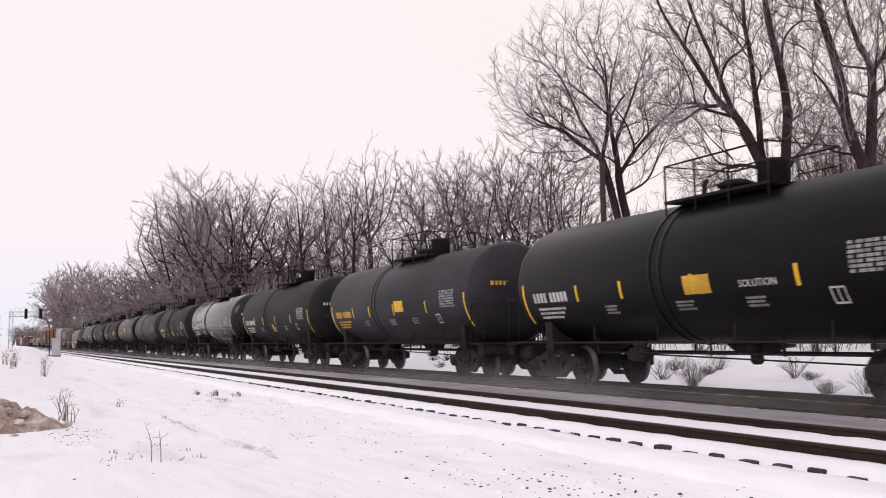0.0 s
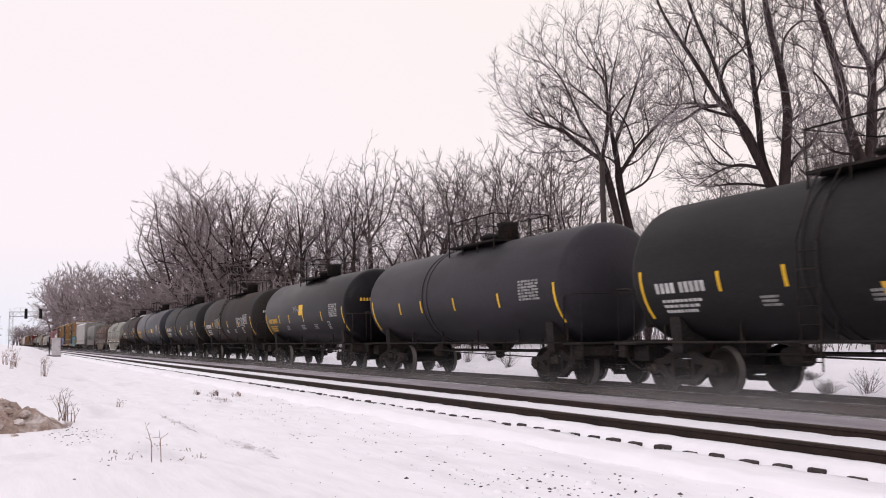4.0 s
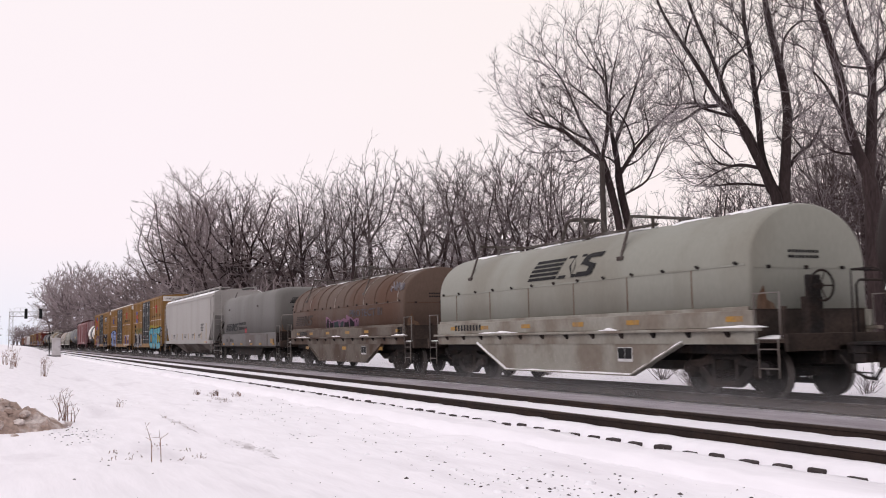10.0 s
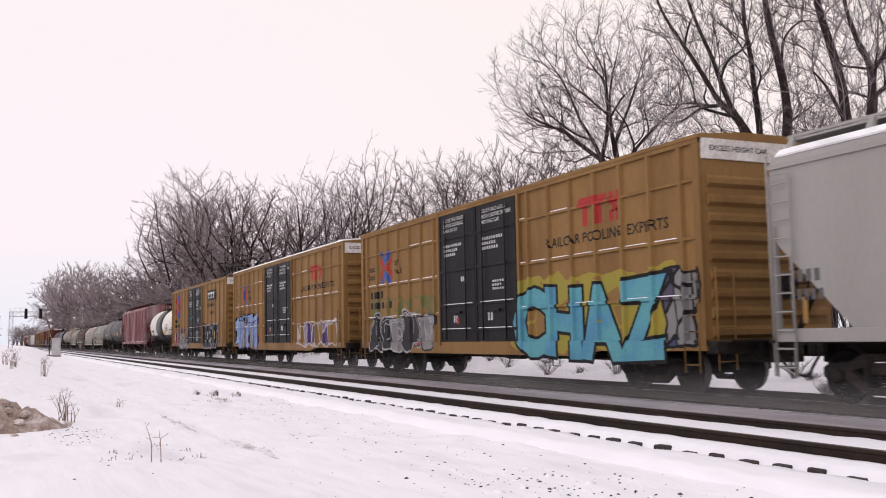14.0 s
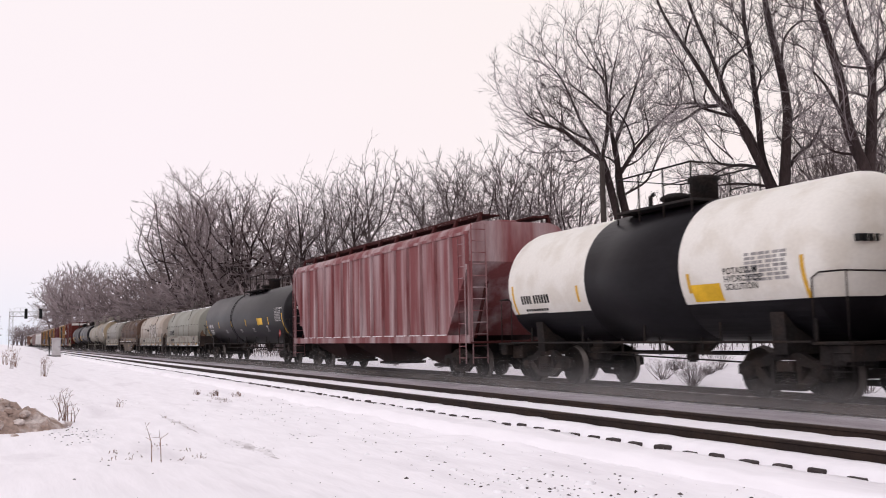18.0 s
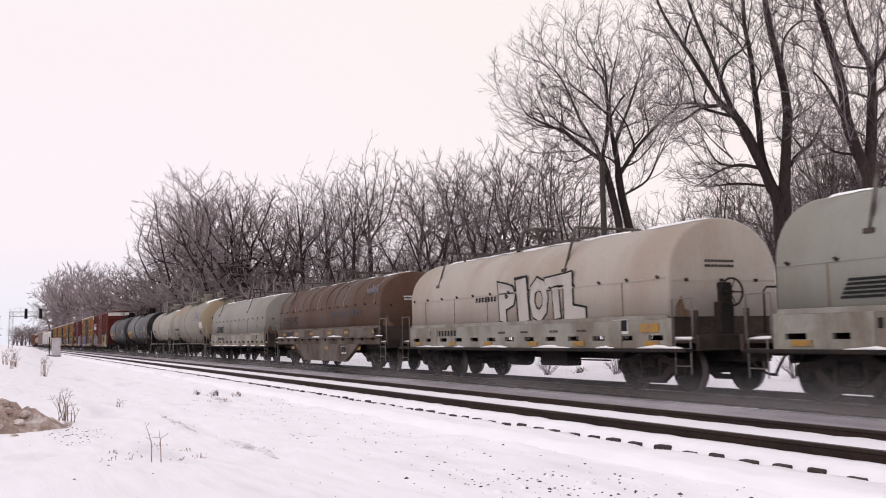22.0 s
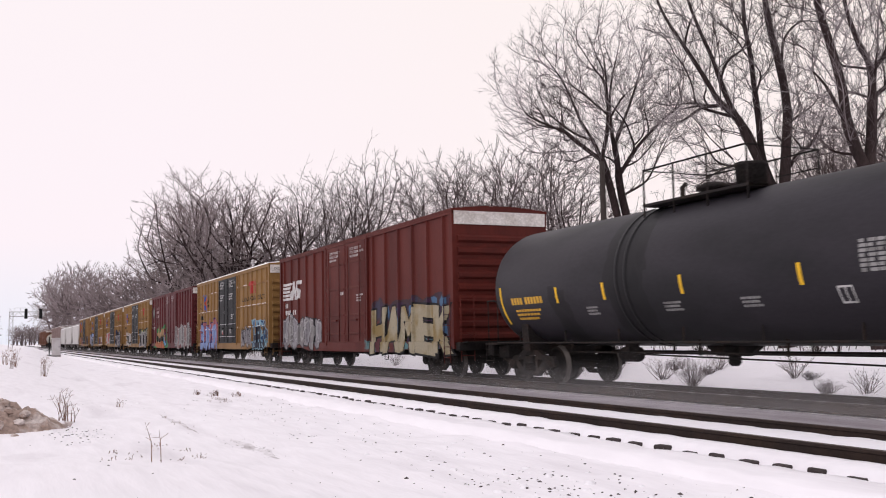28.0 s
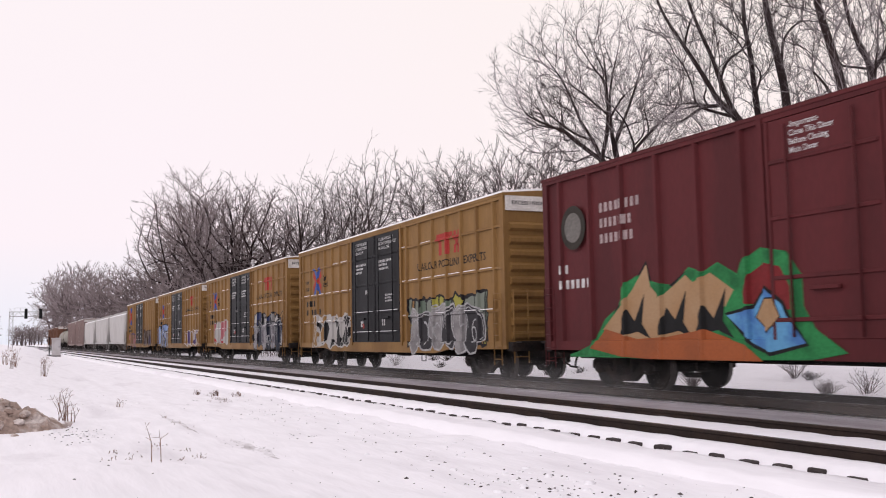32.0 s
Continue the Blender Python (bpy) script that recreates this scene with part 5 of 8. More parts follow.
def box_car(span, paint, label, door=None, ribs=7, end_white=True, hrib=True, top=4.88, door_w=4.7, door_y=0.1, snow=True, roof_snow=True):
    """High-cube box car with posts outside its side sheets, plug doors and corrugated ends."""
    car = tagged(new("box_car"), label, "box car", "cars of the freight train")
    half = span / 2
    hb = half - 1.0
    w = 1.52
    door = door or paint
    roof = mat("galvanised_roof", (0.30, 0.28, 0.28), 0.6, 0.2, second=(0.18, 0.14, 0.12))
    part("body", Geo().box(-w, w, -hb, hb, 0.98, top, 0.02), paint, car)
    part("roof", Geo().prism([(-w - 0.085, top - 0.03), (-w - 0.085, top + 0.04), (-0.5, top + 0.14), (0.5, top + 0.14), (w + 0.085, top + 0.04), (w + 0.085, top - 0.03)], 1, -hb - 0.03, hb + 0.03), paint, car)
    for i in range(int(2 * hb / 1.55)):
        y = -hb + 0.8 + i * 1.55
        part("roof_rib", shared(("rr", top), "roof_rib", lambda g: g.prism([(-w - 0.05, top + 0.045), (-0.5, top + 0.145), (0.5, top + 0.145), (w + 0.05, top + 0.045), (0.5, top + 0.18), (-0.5, top + 0.18)], 1, -0.04, 0.04), roof), parent=car, at=pose(0, y, 0))
    if snow and roof_snow:
        part("roof_snow", Geo().prism([(-w - 0.095, top + 0.042), (-0.5, top + 0.145), (0.5, top + 0.145), (w + 0.095, top + 0.042), (w + 0.075, top + 0.095), (0.5, top + 0.20), (-0.5, top + 0.20), (-w - 0.075, top + 0.095)], 1, -hb, hb), SNOW_CAP, car, "thin crust of snow on the roof")
    for s in (-1, 1):
        part("side_sill", Geo().prism([(-hb, 1.06), (-hb, 0.86), (-hb * 0.62, 0.84), (-hb * 0.52, 0.72), (hb * 0.52, 0.72), (hb * 0.62, 0.84), (hb, 0.86), (hb, 1.06)], 0, *sorted((s * (w - 0.04), s * (w + 0.055)))), paint, car)
        part("top_chord", Geo().box(*sorted((s * w, s * (w + 0.07))), -hb, hb, top - 0.12, top - 0.032), paint, car)
        d0, d1 = door_y - door_w / 2, door_y + door_w / 2
        for e in (-1, 1):
            a, b = (d1, hb) if e > 0 else (d0, -hb)
            for i in range(ribs):
                y = a + (b - e * 0.1 - a) * (i + 0.5) / ribs
                part("side_post", Geo().loft([[(s * w, y - 0.075, z), (s * (w + 0.075), y - 0.04, z), (s * (w + 0.075), y + 0.04, z), (s * w, y + 0.075, z)] for z in (1.06, top - 0.12)]), paint, car)
            part("corner_post", Geo().box(*sorted((s * (w - 0.02), s * (w + 0.066))), *sorted((e * hb, e * (hb - 0.2))), 0.95, top - 0.03), paint, car)
            part("door_post", Geo().box(*sorted((s * (w - 0.02), s * (w + 0.09))), *sorted((a, a + e * 0.12)), 0.95, top - 0.03), paint, car)
            for z in (1.85, 2.95, 4.05) if hrib else ():
                part("side_rail", Geo().box(*sorted((s * w, s * (w + 0.055))), *sorted((a, b - e * 0.2)), z, z + 0.06), paint, car)
                if snow and s < 0:
                    rnd = random.Random(int(z * 10) + e)
                    n = 2 * ribs
                    for i in range(ribs):
                        if rnd.random() < (0.75 if z < 3.5 else 0.25):
                            ya = a + (b - e * 0.1 - a) * (i - 0.35) / ribs
                            yb = a + (b - e * 0.1 - a) * (i + 0.35) / ribs
                            part("snow_ledge", Geo().box(-w - 0.05, -w - 0.002, *sorted((max(min(ya, hb), -hb), yb)), z + 0.06, z + 0.08), SNOW_CAP, car)
        mid = (d0 + d1) / 2
        for y0, y1 in ((d0 + 0.05, mid - 0.015), (mid + 0.015, d1 - 0.05)):
            dr = part("door", Geo().box(*sorted((s * (w + 0.01), s * (w + 0.07))), y0, y1, 1.06, top - 0.13, 0.015), door, car)
            for z in (1.35, 2.05, 3.05, 4.0):
                part("door_rib", Geo().box(*sorted((s * (w + 0.068), s * (w + 0.10))), y0 + 0.08, y1 - 0.08, z, z + 0.07, 0.01), door, dr)
            for yy in (y0 + 0.5, y1 - 0.5):
                part("lock_rod", Geo().tube([(s * (w + 0.13), yy, 1.1), (s * (w + 0.13), yy, top - 0.25)], 0.022, 6), door, dr)
            part("door_handle", Geo().box(*sorted((s * (w + 0.09), s * (w + 0.16))), (y0 + y1) / 2 - 0.3, (y0 + y1) / 2 + 0.3, 1.85, 1.92, 0.01), door, dr)
            for ye in (y0, y1 - 0.07):
                part("door_edge", Geo().box(*sorted((s * (w + 0.069), s * (w + 0.09))), ye, ye + 0.07, 1.06, top - 0.13), door, dr)
            if snow and s < 0:
                part("snow_ledge", Geo().box(-w - 0.10, -w - 0.071, y0 + 0.2, y1 - 0.3, 2.121, 2.14), SNOW_CAP, dr)
                part("snow_ledge", Geo().box(-w - 0.10, -w - 0.071, y0 + 0.3, y1 - 0.15, 1.421, 1.44), SNOW_CAP, dr)
    d0, d1 = door_y - door_w / 2, door_y + door_w / 2
    steps = [(d0 - 0.14, 0.0), (d0 - 0.12, 0.09), (d0, 0.09), (d0 + 0.02, 0.072), (d1 - 0.02, 0.072), (d1, 0.09), (d1 + 0.12, 0.09), (d1 + 0.14, 0.0)]
    for e in (-1, 1):
        a, b = (d1, hb) if e > 0 else (d0, -hb)
        for i in range(ribs):
            y = a + (b - e * 0.1 - a) * (i + 0.5) / ribs
            steps += [(y - 0.075, 0.0), (y - 0.04, 0.075), (y + 0.04, 0.075), (y + 0.075, 0.0)]
        steps += [(e * hb, 0.066), (e * (hb - 0.2), 0.066), (e * (hb - 0.22), 0.0)]
    levels = [(0.5, 0.055), (1.06, 0.055), (1.08, 0.0)]
    for z in (1.85, 2.95, 4.05) if hrib else ():
        levels += [(z - 0.02, 0.0), (z, 0.055), (z + 0.06, 0.055), (z + 0.085, 0.0)]
    SIDES[car.name] = (sorted(steps), levels, w)
    for e in (-1, 1):
        for i in range(9):
            z = 1.2 + i * 0.355
            part("end_corrugation", shared(("ec", paint.name, e), "end_corrugation", lambda g: g.prism([(0, -0.12), (e * 0.09, -0.05), (e * 0.09, 0.05), (0, 0.12)], 0, -w + 0.1, w - 0.1), paint), parent=car, at=pose(0, e * hb, z))
        if end_white:
            part("end_panel", Geo().box(-w, w, *sorted((e * (hb + 0.002), e * (hb + 0.04))), top - 0.42, top - 0.03), mat("white_end_panel", (0.62, 0.59, 0.57), 0.6, second=(0.4, 0.36, 0.33), size=2), car)
        ladder(car, "end_ladder", (-1.22, e * (hb + 0.16), 0.5), (-1.22, e * (hb + 0.16), 2.4), 0.42, 6, (1, 0, 0), paint)
        ladder(car, "side_ladder", (-w - 0.14, e * (hb - 0.3), 0.45), (-w - 0.14, e * (hb - 0.3), 2.3), 0.42, 6, (0, 1, 0), paint)
        part("end_sill", Geo().box(-w, w, *sorted((e * (hb - 0.1), e * (hb + 0.22))), 0.80, 1.04, 0.02), UNDER, car)
        part("crossover_step", Geo().box(-w + 0.1, w - 0.1, *sorted((e * (hb + 0.24), e * (hb + 0.5))), 1.02, 1.06), UNDER, car)
    brake_wheel(car, 0.4, -hb - 0.34, 2.1, -hb - 0.05)
    part("center_sill", Geo().box(-0.35, 0.35, -half + 0.55, half - 0.55, 0.62, 1.0), UNDER, car)
    part("air_reservoir", Geo().lathe([(-1.2, 0.1), (-1.15, 0.2), (-0.2, 0.2), (-0.15, 0.1)], 12, 1, (-0.8, 0, 0.78)), UNDER, car)
    part("brake_rod", Geo().tube([(-0.5, -half + 4.2, 0.62), (-0.5, half - 4.2, 0.62)], 0.02, 5), UNDER, car)
    for s in (-1, 1):
        part("stirrup", Geo().tube([(-w, s * (hb * 0.42) - 0.15, 0.75), (-w, s * (hb * 0.42) - 0.15, 0.48), (-w, s * (hb * 0.42) + 0.15, 0.48), (-w, s * (hb * 0.42) + 0.15, 0.75)], 0.015, 5), UNDER, car)
    ty = half - 3.3
    add_truck(car, -ty)
    add_truck(car, ty)
    add_couplers(car, half)
    return car


def hopper_car(span, paint, label, ribs=0, top=4.30, chute=None, cut_z=2.75, cut_y=1.6, roof_paint=None, snow=False, bare_end=None):
    """Covered hopper: its side sheets are cut back at the lower ends, over open platforms."""
    car = tagged(new("hopper_car"), label, "hopper car", "cars of the freight train")
    half = span / 2
    hb = half - 0.75
    w = 1.55
    st, sb = top, 1.22
    roof_paint = roof_paint or paint
    dark = bare_end or UNDER
    outline = lambda zt: [(-hb, zt), (-hb, cut_z), (-hb + cut_y, sb), (hb - cut_y, sb), (hb, cut_z), (hb, zt)]
    rings = []
    for x, zt in ((-w, st - 0.32), (-w + 0.06, st - 0.18), (-w + 0.18, st - 0.08), (-w + 0.45, st), (w - 0.45, st), (w - 0.18, st - 0.08), (w - 0.06, st - 0.18), (w, st - 0.32)):
        rings.append([(x, y, z) for y, z in outline(zt)])
    part("body", Geo().loft(rings), paint, car)
    for s in (-1, 1):
        part("side_sill", Geo().box(*sorted((s * (w - 0.1), s * (w + 0.04))), -hb, hb, 1.02, 1.24, 0.01), paint, car)
        part("roof_edge", Geo().box(*sorted((s * (w - 0.03), s * (w + 0.04))), -hb, hb, st - 0.38, st - 0.30), paint, car)
        if snow:
            part("roof_snow", Geo().loft([[(s * (w - 0.06), y, st - 0.17), (s * (w - 0.18), y, st - 0.075), (s * (w - 0.45), y, st + 0.005), (s * (w - 0.45), y, st + 0.05), (s * (w - 0.16), y, st - 0.03), (s * (w - 0.04), y, st - 0.14)] for y in (-hb + 0.1, hb - 0.1)]), SNOW_CAP, car, "snow lying along the edge of the roof")
        for i in range(ribs):
            y = -hb + 0.06 + 2 * (hb - 0.06) * i / (ribs - 1)
            zl = max(sb + 0.02, sb + (abs(y) - (hb - cut_y)) / cut_y * (cut_z - sb)) if abs(y) > hb - cut_y else sb + 0.02
            part("side_rib", Geo().loft([[(s * w, y - 0.07, z), (s * (w + 0.09), y - 0.045, z), (s * (w + 0.09), y + 0.045, z), (s * w, y + 0.07, z)] for z in (zl, st - 0.38)]), paint, car)
        if ribs and s < 0:
            part("sill_snow", Geo().box(-w - 0.04, -w - 0.002, -hb + cut_y, hb - cut_y, 1.241, 1.262), SNOW_CAP, car)
    for e in (-1, 1):
        # slope sheet and the braces over the platform
        part("slope_sheet", Geo().loft([[(x, e * (hb - 0.35), cut_z + 0.6), (x, e * (hb - cut_y - 0.8), 1.1), (x, e * (hb - cut_y - 0.9), 1.1), (x, e * (hb - 0.45), cut_z + 0.6)] for x in (-w + 0.04, w - 0.04)]), dark, car)
        part("end_brace", Geo().tube([(-1.3, e * (hb - 0.2), 1.15), (-0.6, e * (hb - 0.5), cut_z)], 0.05, 6), dark, car)
        part("end_brace", Geo().tube([(1.3, e * (hb - 0.2), 1.15), (0.6, e * (hb - 0.5), cut_z)], 0.05, 6), dark, car)
        part("end_platform", Geo().box(-w, w, *sorted((e * (hb - cut_y), e * (half - 0.55))), 1.0, 1.06, 0.01), dark, car)
        part("corner_post", Geo().box(-w - 0.03, -w + 0.06, *sorted((e * hb, e * (hb - 0.08))), 1.02, cut_z + 0.2), paint, car)
        ladder(car, "end_ladder", (-w + 0.25, e * (hb + 0.10), 0.45), (-w + 0.25, e * (hb + 0.10), st - 0.1), 0.45, 12, (1, 0, 0), paint, 0.018)
        ladder(car, "side_ladder", (-w - 0.10, e * (hb - 0.30), 0.45), (-w - 0.10, e * (hb - 0.30), st - 0.5), 0.42, 11, (0, 1, 0), paint, 0.018)
    n = 3
    for i in range(n):
        y = (i - 1) * (2 * hb - 2 * cut_y) / n * 1.02
        lw = (2 * hb - 2 * cut_y) / n * 0.5
        part("discharge_hopper", Geo().loft([[(-1.45, y - lw, 1.22), (1.45, y - lw, 1.22), (1.45, y + lw, 1.22), (-1.45, y + lw, 1.22)], [(-0.55, y - 0.45, 0.36), (0.55, y - 0.45, 0.36), (0.55, y + 0.45, 0.36), (-0.55, y + 0.45, 0.36)]]), chute or UNDER, car)
        part("outlet_gate", Geo().box(-0.7, 0.7, y - 0.52, y + 0.52, 0.27, 0.36, 0.01), UNDER, car)
    for s in (-1, 1):
        part("roof_walk", Geo().box(*sorted((s * 0.55, s * 1.08)), -hb, hb, st + 0.15, st + 0.19), roof_paint, car)
        part("walk_rail", Geo().box(*sorted((s * 1.06, s * 1.10)), -hb, hb, st + 0.20, st + 0.25), roof_paint, car)
        for i in range(12):
            y = -hb + 0.12 + (2 * hb - 0.24) * i / 11
            part("walk_bracket", shared(("wb", roof_paint.name, s, round(st, 2)), "walk_bracket", lambda g: g.loft([[(s * 1.05, -0.05, st + 0.22), (s * 1.12, -0.05, st + 0.22), (s * 1.12, 0.05, st + 0.22), (s * 1.05, 0.05, st + 0.22)], [(s * 1.12, -0.08, st - 0.1), (s * 1.24, -0.08, st - 0.1), (s * 1.24, 0.08, st - 0.1), (s * 1.12, 0.08, st - 0.1)]]), roof_paint), parent=car, at=pose(0, y, 0))
    part("hatch_cover", Geo().box(-0.35, 0.35, -hb + 0.6, hb - 0.6, st - 0.01, st + 0.13, 0.03), paint, car)
    part("center_sill", Geo().box(-0.3, 0.3, -half + 0.55, half - 0.55, 0.70, 1.02), UNDER, car)
    brake_wheel(car, 0.3, -hb - 0.18, 1.9, -hb + 0.1)
    ty = half - 2.4
    add_truck(car, -ty)
    add_truck(car, ty)
    add_couplers(car, half)
    return car


RUST_LINE = mat("rust_streak", (0.11, 0.066, 0.044), 0.8, vary=0.3, size=4, second=(0.16, 0.12, 0.09), amount=0.8, stretch=(1, 1, 0.3))
LIFT = mat("weathered_lifting_steel", (0.055, 0.043, 0.038), 0.7, vary=0.2, size=2, second=(0.2, 0.19, 0.18), amount=0.4)
END_IRON = mat("rusty_end_steel", (0.050, 0.036, 0.030), 0.8, vary=0.3, size=1.5, second=(0.024, 0.019, 0.017), amount=0.8)
GRAB = mat("pale_grab_iron", (0.17, 0.155, 0.145), 0.6, vary=0.15, size=2, second=(0.12, 0.09, 0.075), amount=0.6)
WORN_YELLOW = mat("worn_reflective_yellow", (0.32, 0.18, 0.045), 0.6, vary=0.2, size=4, second=(0.22, 0.15, 0.09), amount=0.8)
SNOW_DUST = mat("snow_dusted_rib", (0.27, 0.24, 0.22), 0.8, vary=0.3, size=4, second=(0.12, 0.08, 0.06), amount=0.8)
INK_PAINT = mat("black_lettering", (0.016, 0.016, 0.017), 0.6, vary=0.1, spec=0.1)


def coil_car(span, hood, iron, label, drop=True, htop=3.54, wheel=True, hoops=None, lifts=True, tall=False, snow=True, trim=None):
    """Coil car: a cradle underframe under a lift-off hood with a rounded top; -y is its leading end."""
    car = tagged(new("coil_car"), label, "coil car", "cars of the freight train")
    half = span / 2
    hb = half - 1.42
    w = 1.42
    zb = 1.60 if drop else 1.52
    zs = 3.05 if tall else (2.40 if drop else 2.30)
    ledge = 1.27 if drop else 0.90
    trim = trim or iron
    o = [(-w, zb), (-w, zs)]
    for k in range(1, 20):
        a = math.pi * (1 - k / 20)
        c, n = math.cos(a), math.sin(a)
        if tall:
            c = math.copysign(abs(c) ** 0.55, c)
            o.append((w * c, zs + (htop - zs) * n ** 0.6))
        else:
            o.append((w * c, zs + (htop - zs) * n ** 0.9))
    o += [(w, zs), (w, zb)]
    rim = 0.07 if not tall else 0.42
    rings = []
    for f, sc in ((0.0, 0.955), (0.2, 0.975), (0.55, 0.993), (1.0, 1.0)) if not tall else ((0.0, 0.78), (0.08, 0.86), (0.25, 0.93), (0.55, 0.98), (1.0, 1.0)):
        rings.append((-hb + rim * f, sc))
    rings += [(-y, sc) for y, sc in reversed(rings)]
    cover = part("hood", Geo().loft([[(x * sc, y, zb + (z - zb) * (0.45 + 0.55 * sc)) for x, z in o] for y, sc in rings], smooth=True), hood, car)
    dark = UNDER
    rnd = random.Random(int(span * 70) + len(label))
    for s in (-1, 1):
        part("hood_foot", Geo().box(*sorted((s * (w - 0.03), s * (w + 0.035))), -hb + 0.04, hb - 0.04, zb - 0.05, zb + 0.045, 0.01), trim, cover)
        if not tall:
            part("hood_seam", Geo().box(*sorted((s * (w - 0.012), s * (w + 0.014))), -hb + 0.1, hb - 0.1, zs - 0.02, zs + 0.012), hood, cover)
            n = 13
            for i in range(n):
                y = -hb * 0.95 + 2 * hb * 0.95 * i / (n - 1)
                part("hood_latch", shared(("latch", s, zs), "hood_latch", lambda g: g.box(*sorted((s * (w + 0.005), s * (w + 0.045))), -0.05, 0.02, zs - 0.01, zs + 0.035, 0.008).box(*sorted((s * (w + 0.005), s * (w + 0.03))), 0.0, 0.07, zs + 0.02, zs + 0.06, 0.008), dark), parent=cover, at=pose(0, y, 0))
                if i % 2 and not hoops:
                    part("panel_joint", shared(("pj", s, zs, zb, hood.name), "panel_joint", lambda g: g.box(*sorted((s * (w - 0.01), s * (w + 0.008))), -0.014, 0.014, zb + 0.05, zs - 0.02), RUST_LINE), parent=cover, at=pose(0, y + 0.2, 0))
        else:
            for y in (-hb * 0.55, hb * 0.1, hb * 0.6):
                part("panel_joint", Geo().box(*sorted((s * (w - 0.01), s * (w + 0.006))), y - 0.012, y + 0.012, zb + 0.05, zs), hood, cover)
        # side beam under the hood
        g = Geo()
        if drop:
            g.box(*sorted((s * (w - 0.05), s * (w + 0.05))), -half + 1.35, half - 1.35, ledge, zb - 0.02, 0.012)
            part("side_beam", g, iron, car)
            part("ledge", Geo().box(*sorted((s * (w - 0.02), s * (w + 0.13))), -half + 1.2, half - 1.2, ledge - 0.06, ledge, 0.012), iron, car)
            for i in range(12):
                y = -half + 2.0 + (span - 4.0) * i / 11
                part("ledge_bracket", shared(("lb", s, iron.name), "ledge_bracket", lambda g: g.prism([(s * (w + 0.005), ledge - 0.20), (s * (w + 0.11), ledge - 0.062), (s * (w + 0.005), ledge - 0.062)], 1, -0.05, 0.05), dark), parent=car, at=pose(0, y, 0))
            part("side_sill", Geo().box(*sorted((s * (w - 0.05), s * (w + 0.03))), -half + 1.35, half - 1.35, 0.98, ledge - 0.06), iron, car)
            part("fish_belly", Geo().prism([(-half + 3.35, 0.99), (-half + 4.95, 0.34), (half - 5.55, 0.34), (half - 4.0, 0.99)], 0, *sorted((s * (w - 0.02), s * (w + 0.03)))), iron, car)
            path = [(-half + 3.30, 0.985), (-half + 4.95, 0.325), (half - 5.55, 0.325), (half - 3.95, 0.985)]
            for (ya, za), (yb, z2) in zip(path, path[1:]):
                part("belly_flange", Geo().loft([[(s * (w - 0.06), y, z), (s * (w + 0.09), y, z), (s * (w + 0.09), y, z + 0.028), (s * (w - 0.06), y, z + 0.028)] for y, z in ((ya, za), (yb, z2))]), iron, car)
                if snow and s < 0 and not hoops:
                    part("flange_snow", Geo().loft([[(s * (w + 0.032), y, z + 0.028), (s * (w + 0.088), y, z + 0.028), (s * (w + 0.07), y, z + 0.028 + h), (s * (w + 0.032), y, z + 0.03 + h)] for y, z, h in [(ya + (yb - ya) * q / 8, za + (z2 - za) * q / 8, rnd.uniform(0.008, 0.035)) for q in range(9)]]), SNOW_CAP, car)
        else:
            # a beam pierced by a row of slots
            m = 13
            x0, x1 = sorted((s * (w - 0.04), s * (w + 0.03)))
            ya, yb = -half + 1.35, half - 1.35
            g.box(x0, x1, ya, yb, 1.16, zb - 0.02).box(x0, x1, ya, yb, ledge, 1.06)
            if tall:
                g = Geo().box(x0, x1, ya, yb, ledge, zb - 0.02)
            for i in range(m + 1) if not tall else ():
                yc = ya + (yb - ya) * i / m
                g.box(x0, x1, max(ya, yc - 0.27), min(yb, yc + 0.27), 1.06, 1.16)
            part("side_beam", g, iron, car)
            part("walkway", Geo().box(*sorted((s * (w - 0.03), s * (w + 0.20))), -half + 0.75, half - 0.75, ledge - 0.07, ledge, 0.012), dark, car)
            part("gusset", Geo().box(*sorted((s * (w + 0.025), s * (w + 0.05))), -half + 3.0, -half + 3.45, ledge, zb - 0.04), trim, car)
            part("gusset", Geo().box(*sorted((s * (w + 0.025), s * (w + 0.05))), half - 3.45, half - 3.0, ledge, zb - 0.04), trim, car)
            if tall:
                part("fish_belly", Geo().prism([(-half + 4.2, 0.9), (-half + 4.7, 0.42), (half - 4.7, 0.42), (half - 4.2, 0.9)], 0, *sorted((s * (w - 0.15), s * (w - 0.08)))), dark, car)
        if snow and s < 0:
            y = -half + 1.0
            while y < half - 2.0:
                ln = rnd.uniform(0.5, 2.2)
                q = 0.05 if drop else 0.045
                rg = []
                for i in range(8):
                    u = i / 7
                    h = 0.006 + rnd.uniform(0.3, 1.0) * 0.07 * math.sin(math.pi * (u * 0.9 + 0.05))
                    rg.append([(-w - 0.12, y + ln * u, ledge + 0.001), (-w - q, y + ln * u, ledge + 0.001), (-w - q, y + ln * u, ledge + h), (-w - 0.085, y + ln * u, ledge + h * 0.9)])
                part("ledge_snow", Geo().loft(rg, smooth=True), SNOW_CAP, car)
                y += ln + rnd.uniform(0.1, 1.5) * (2.5 if drop else 1)
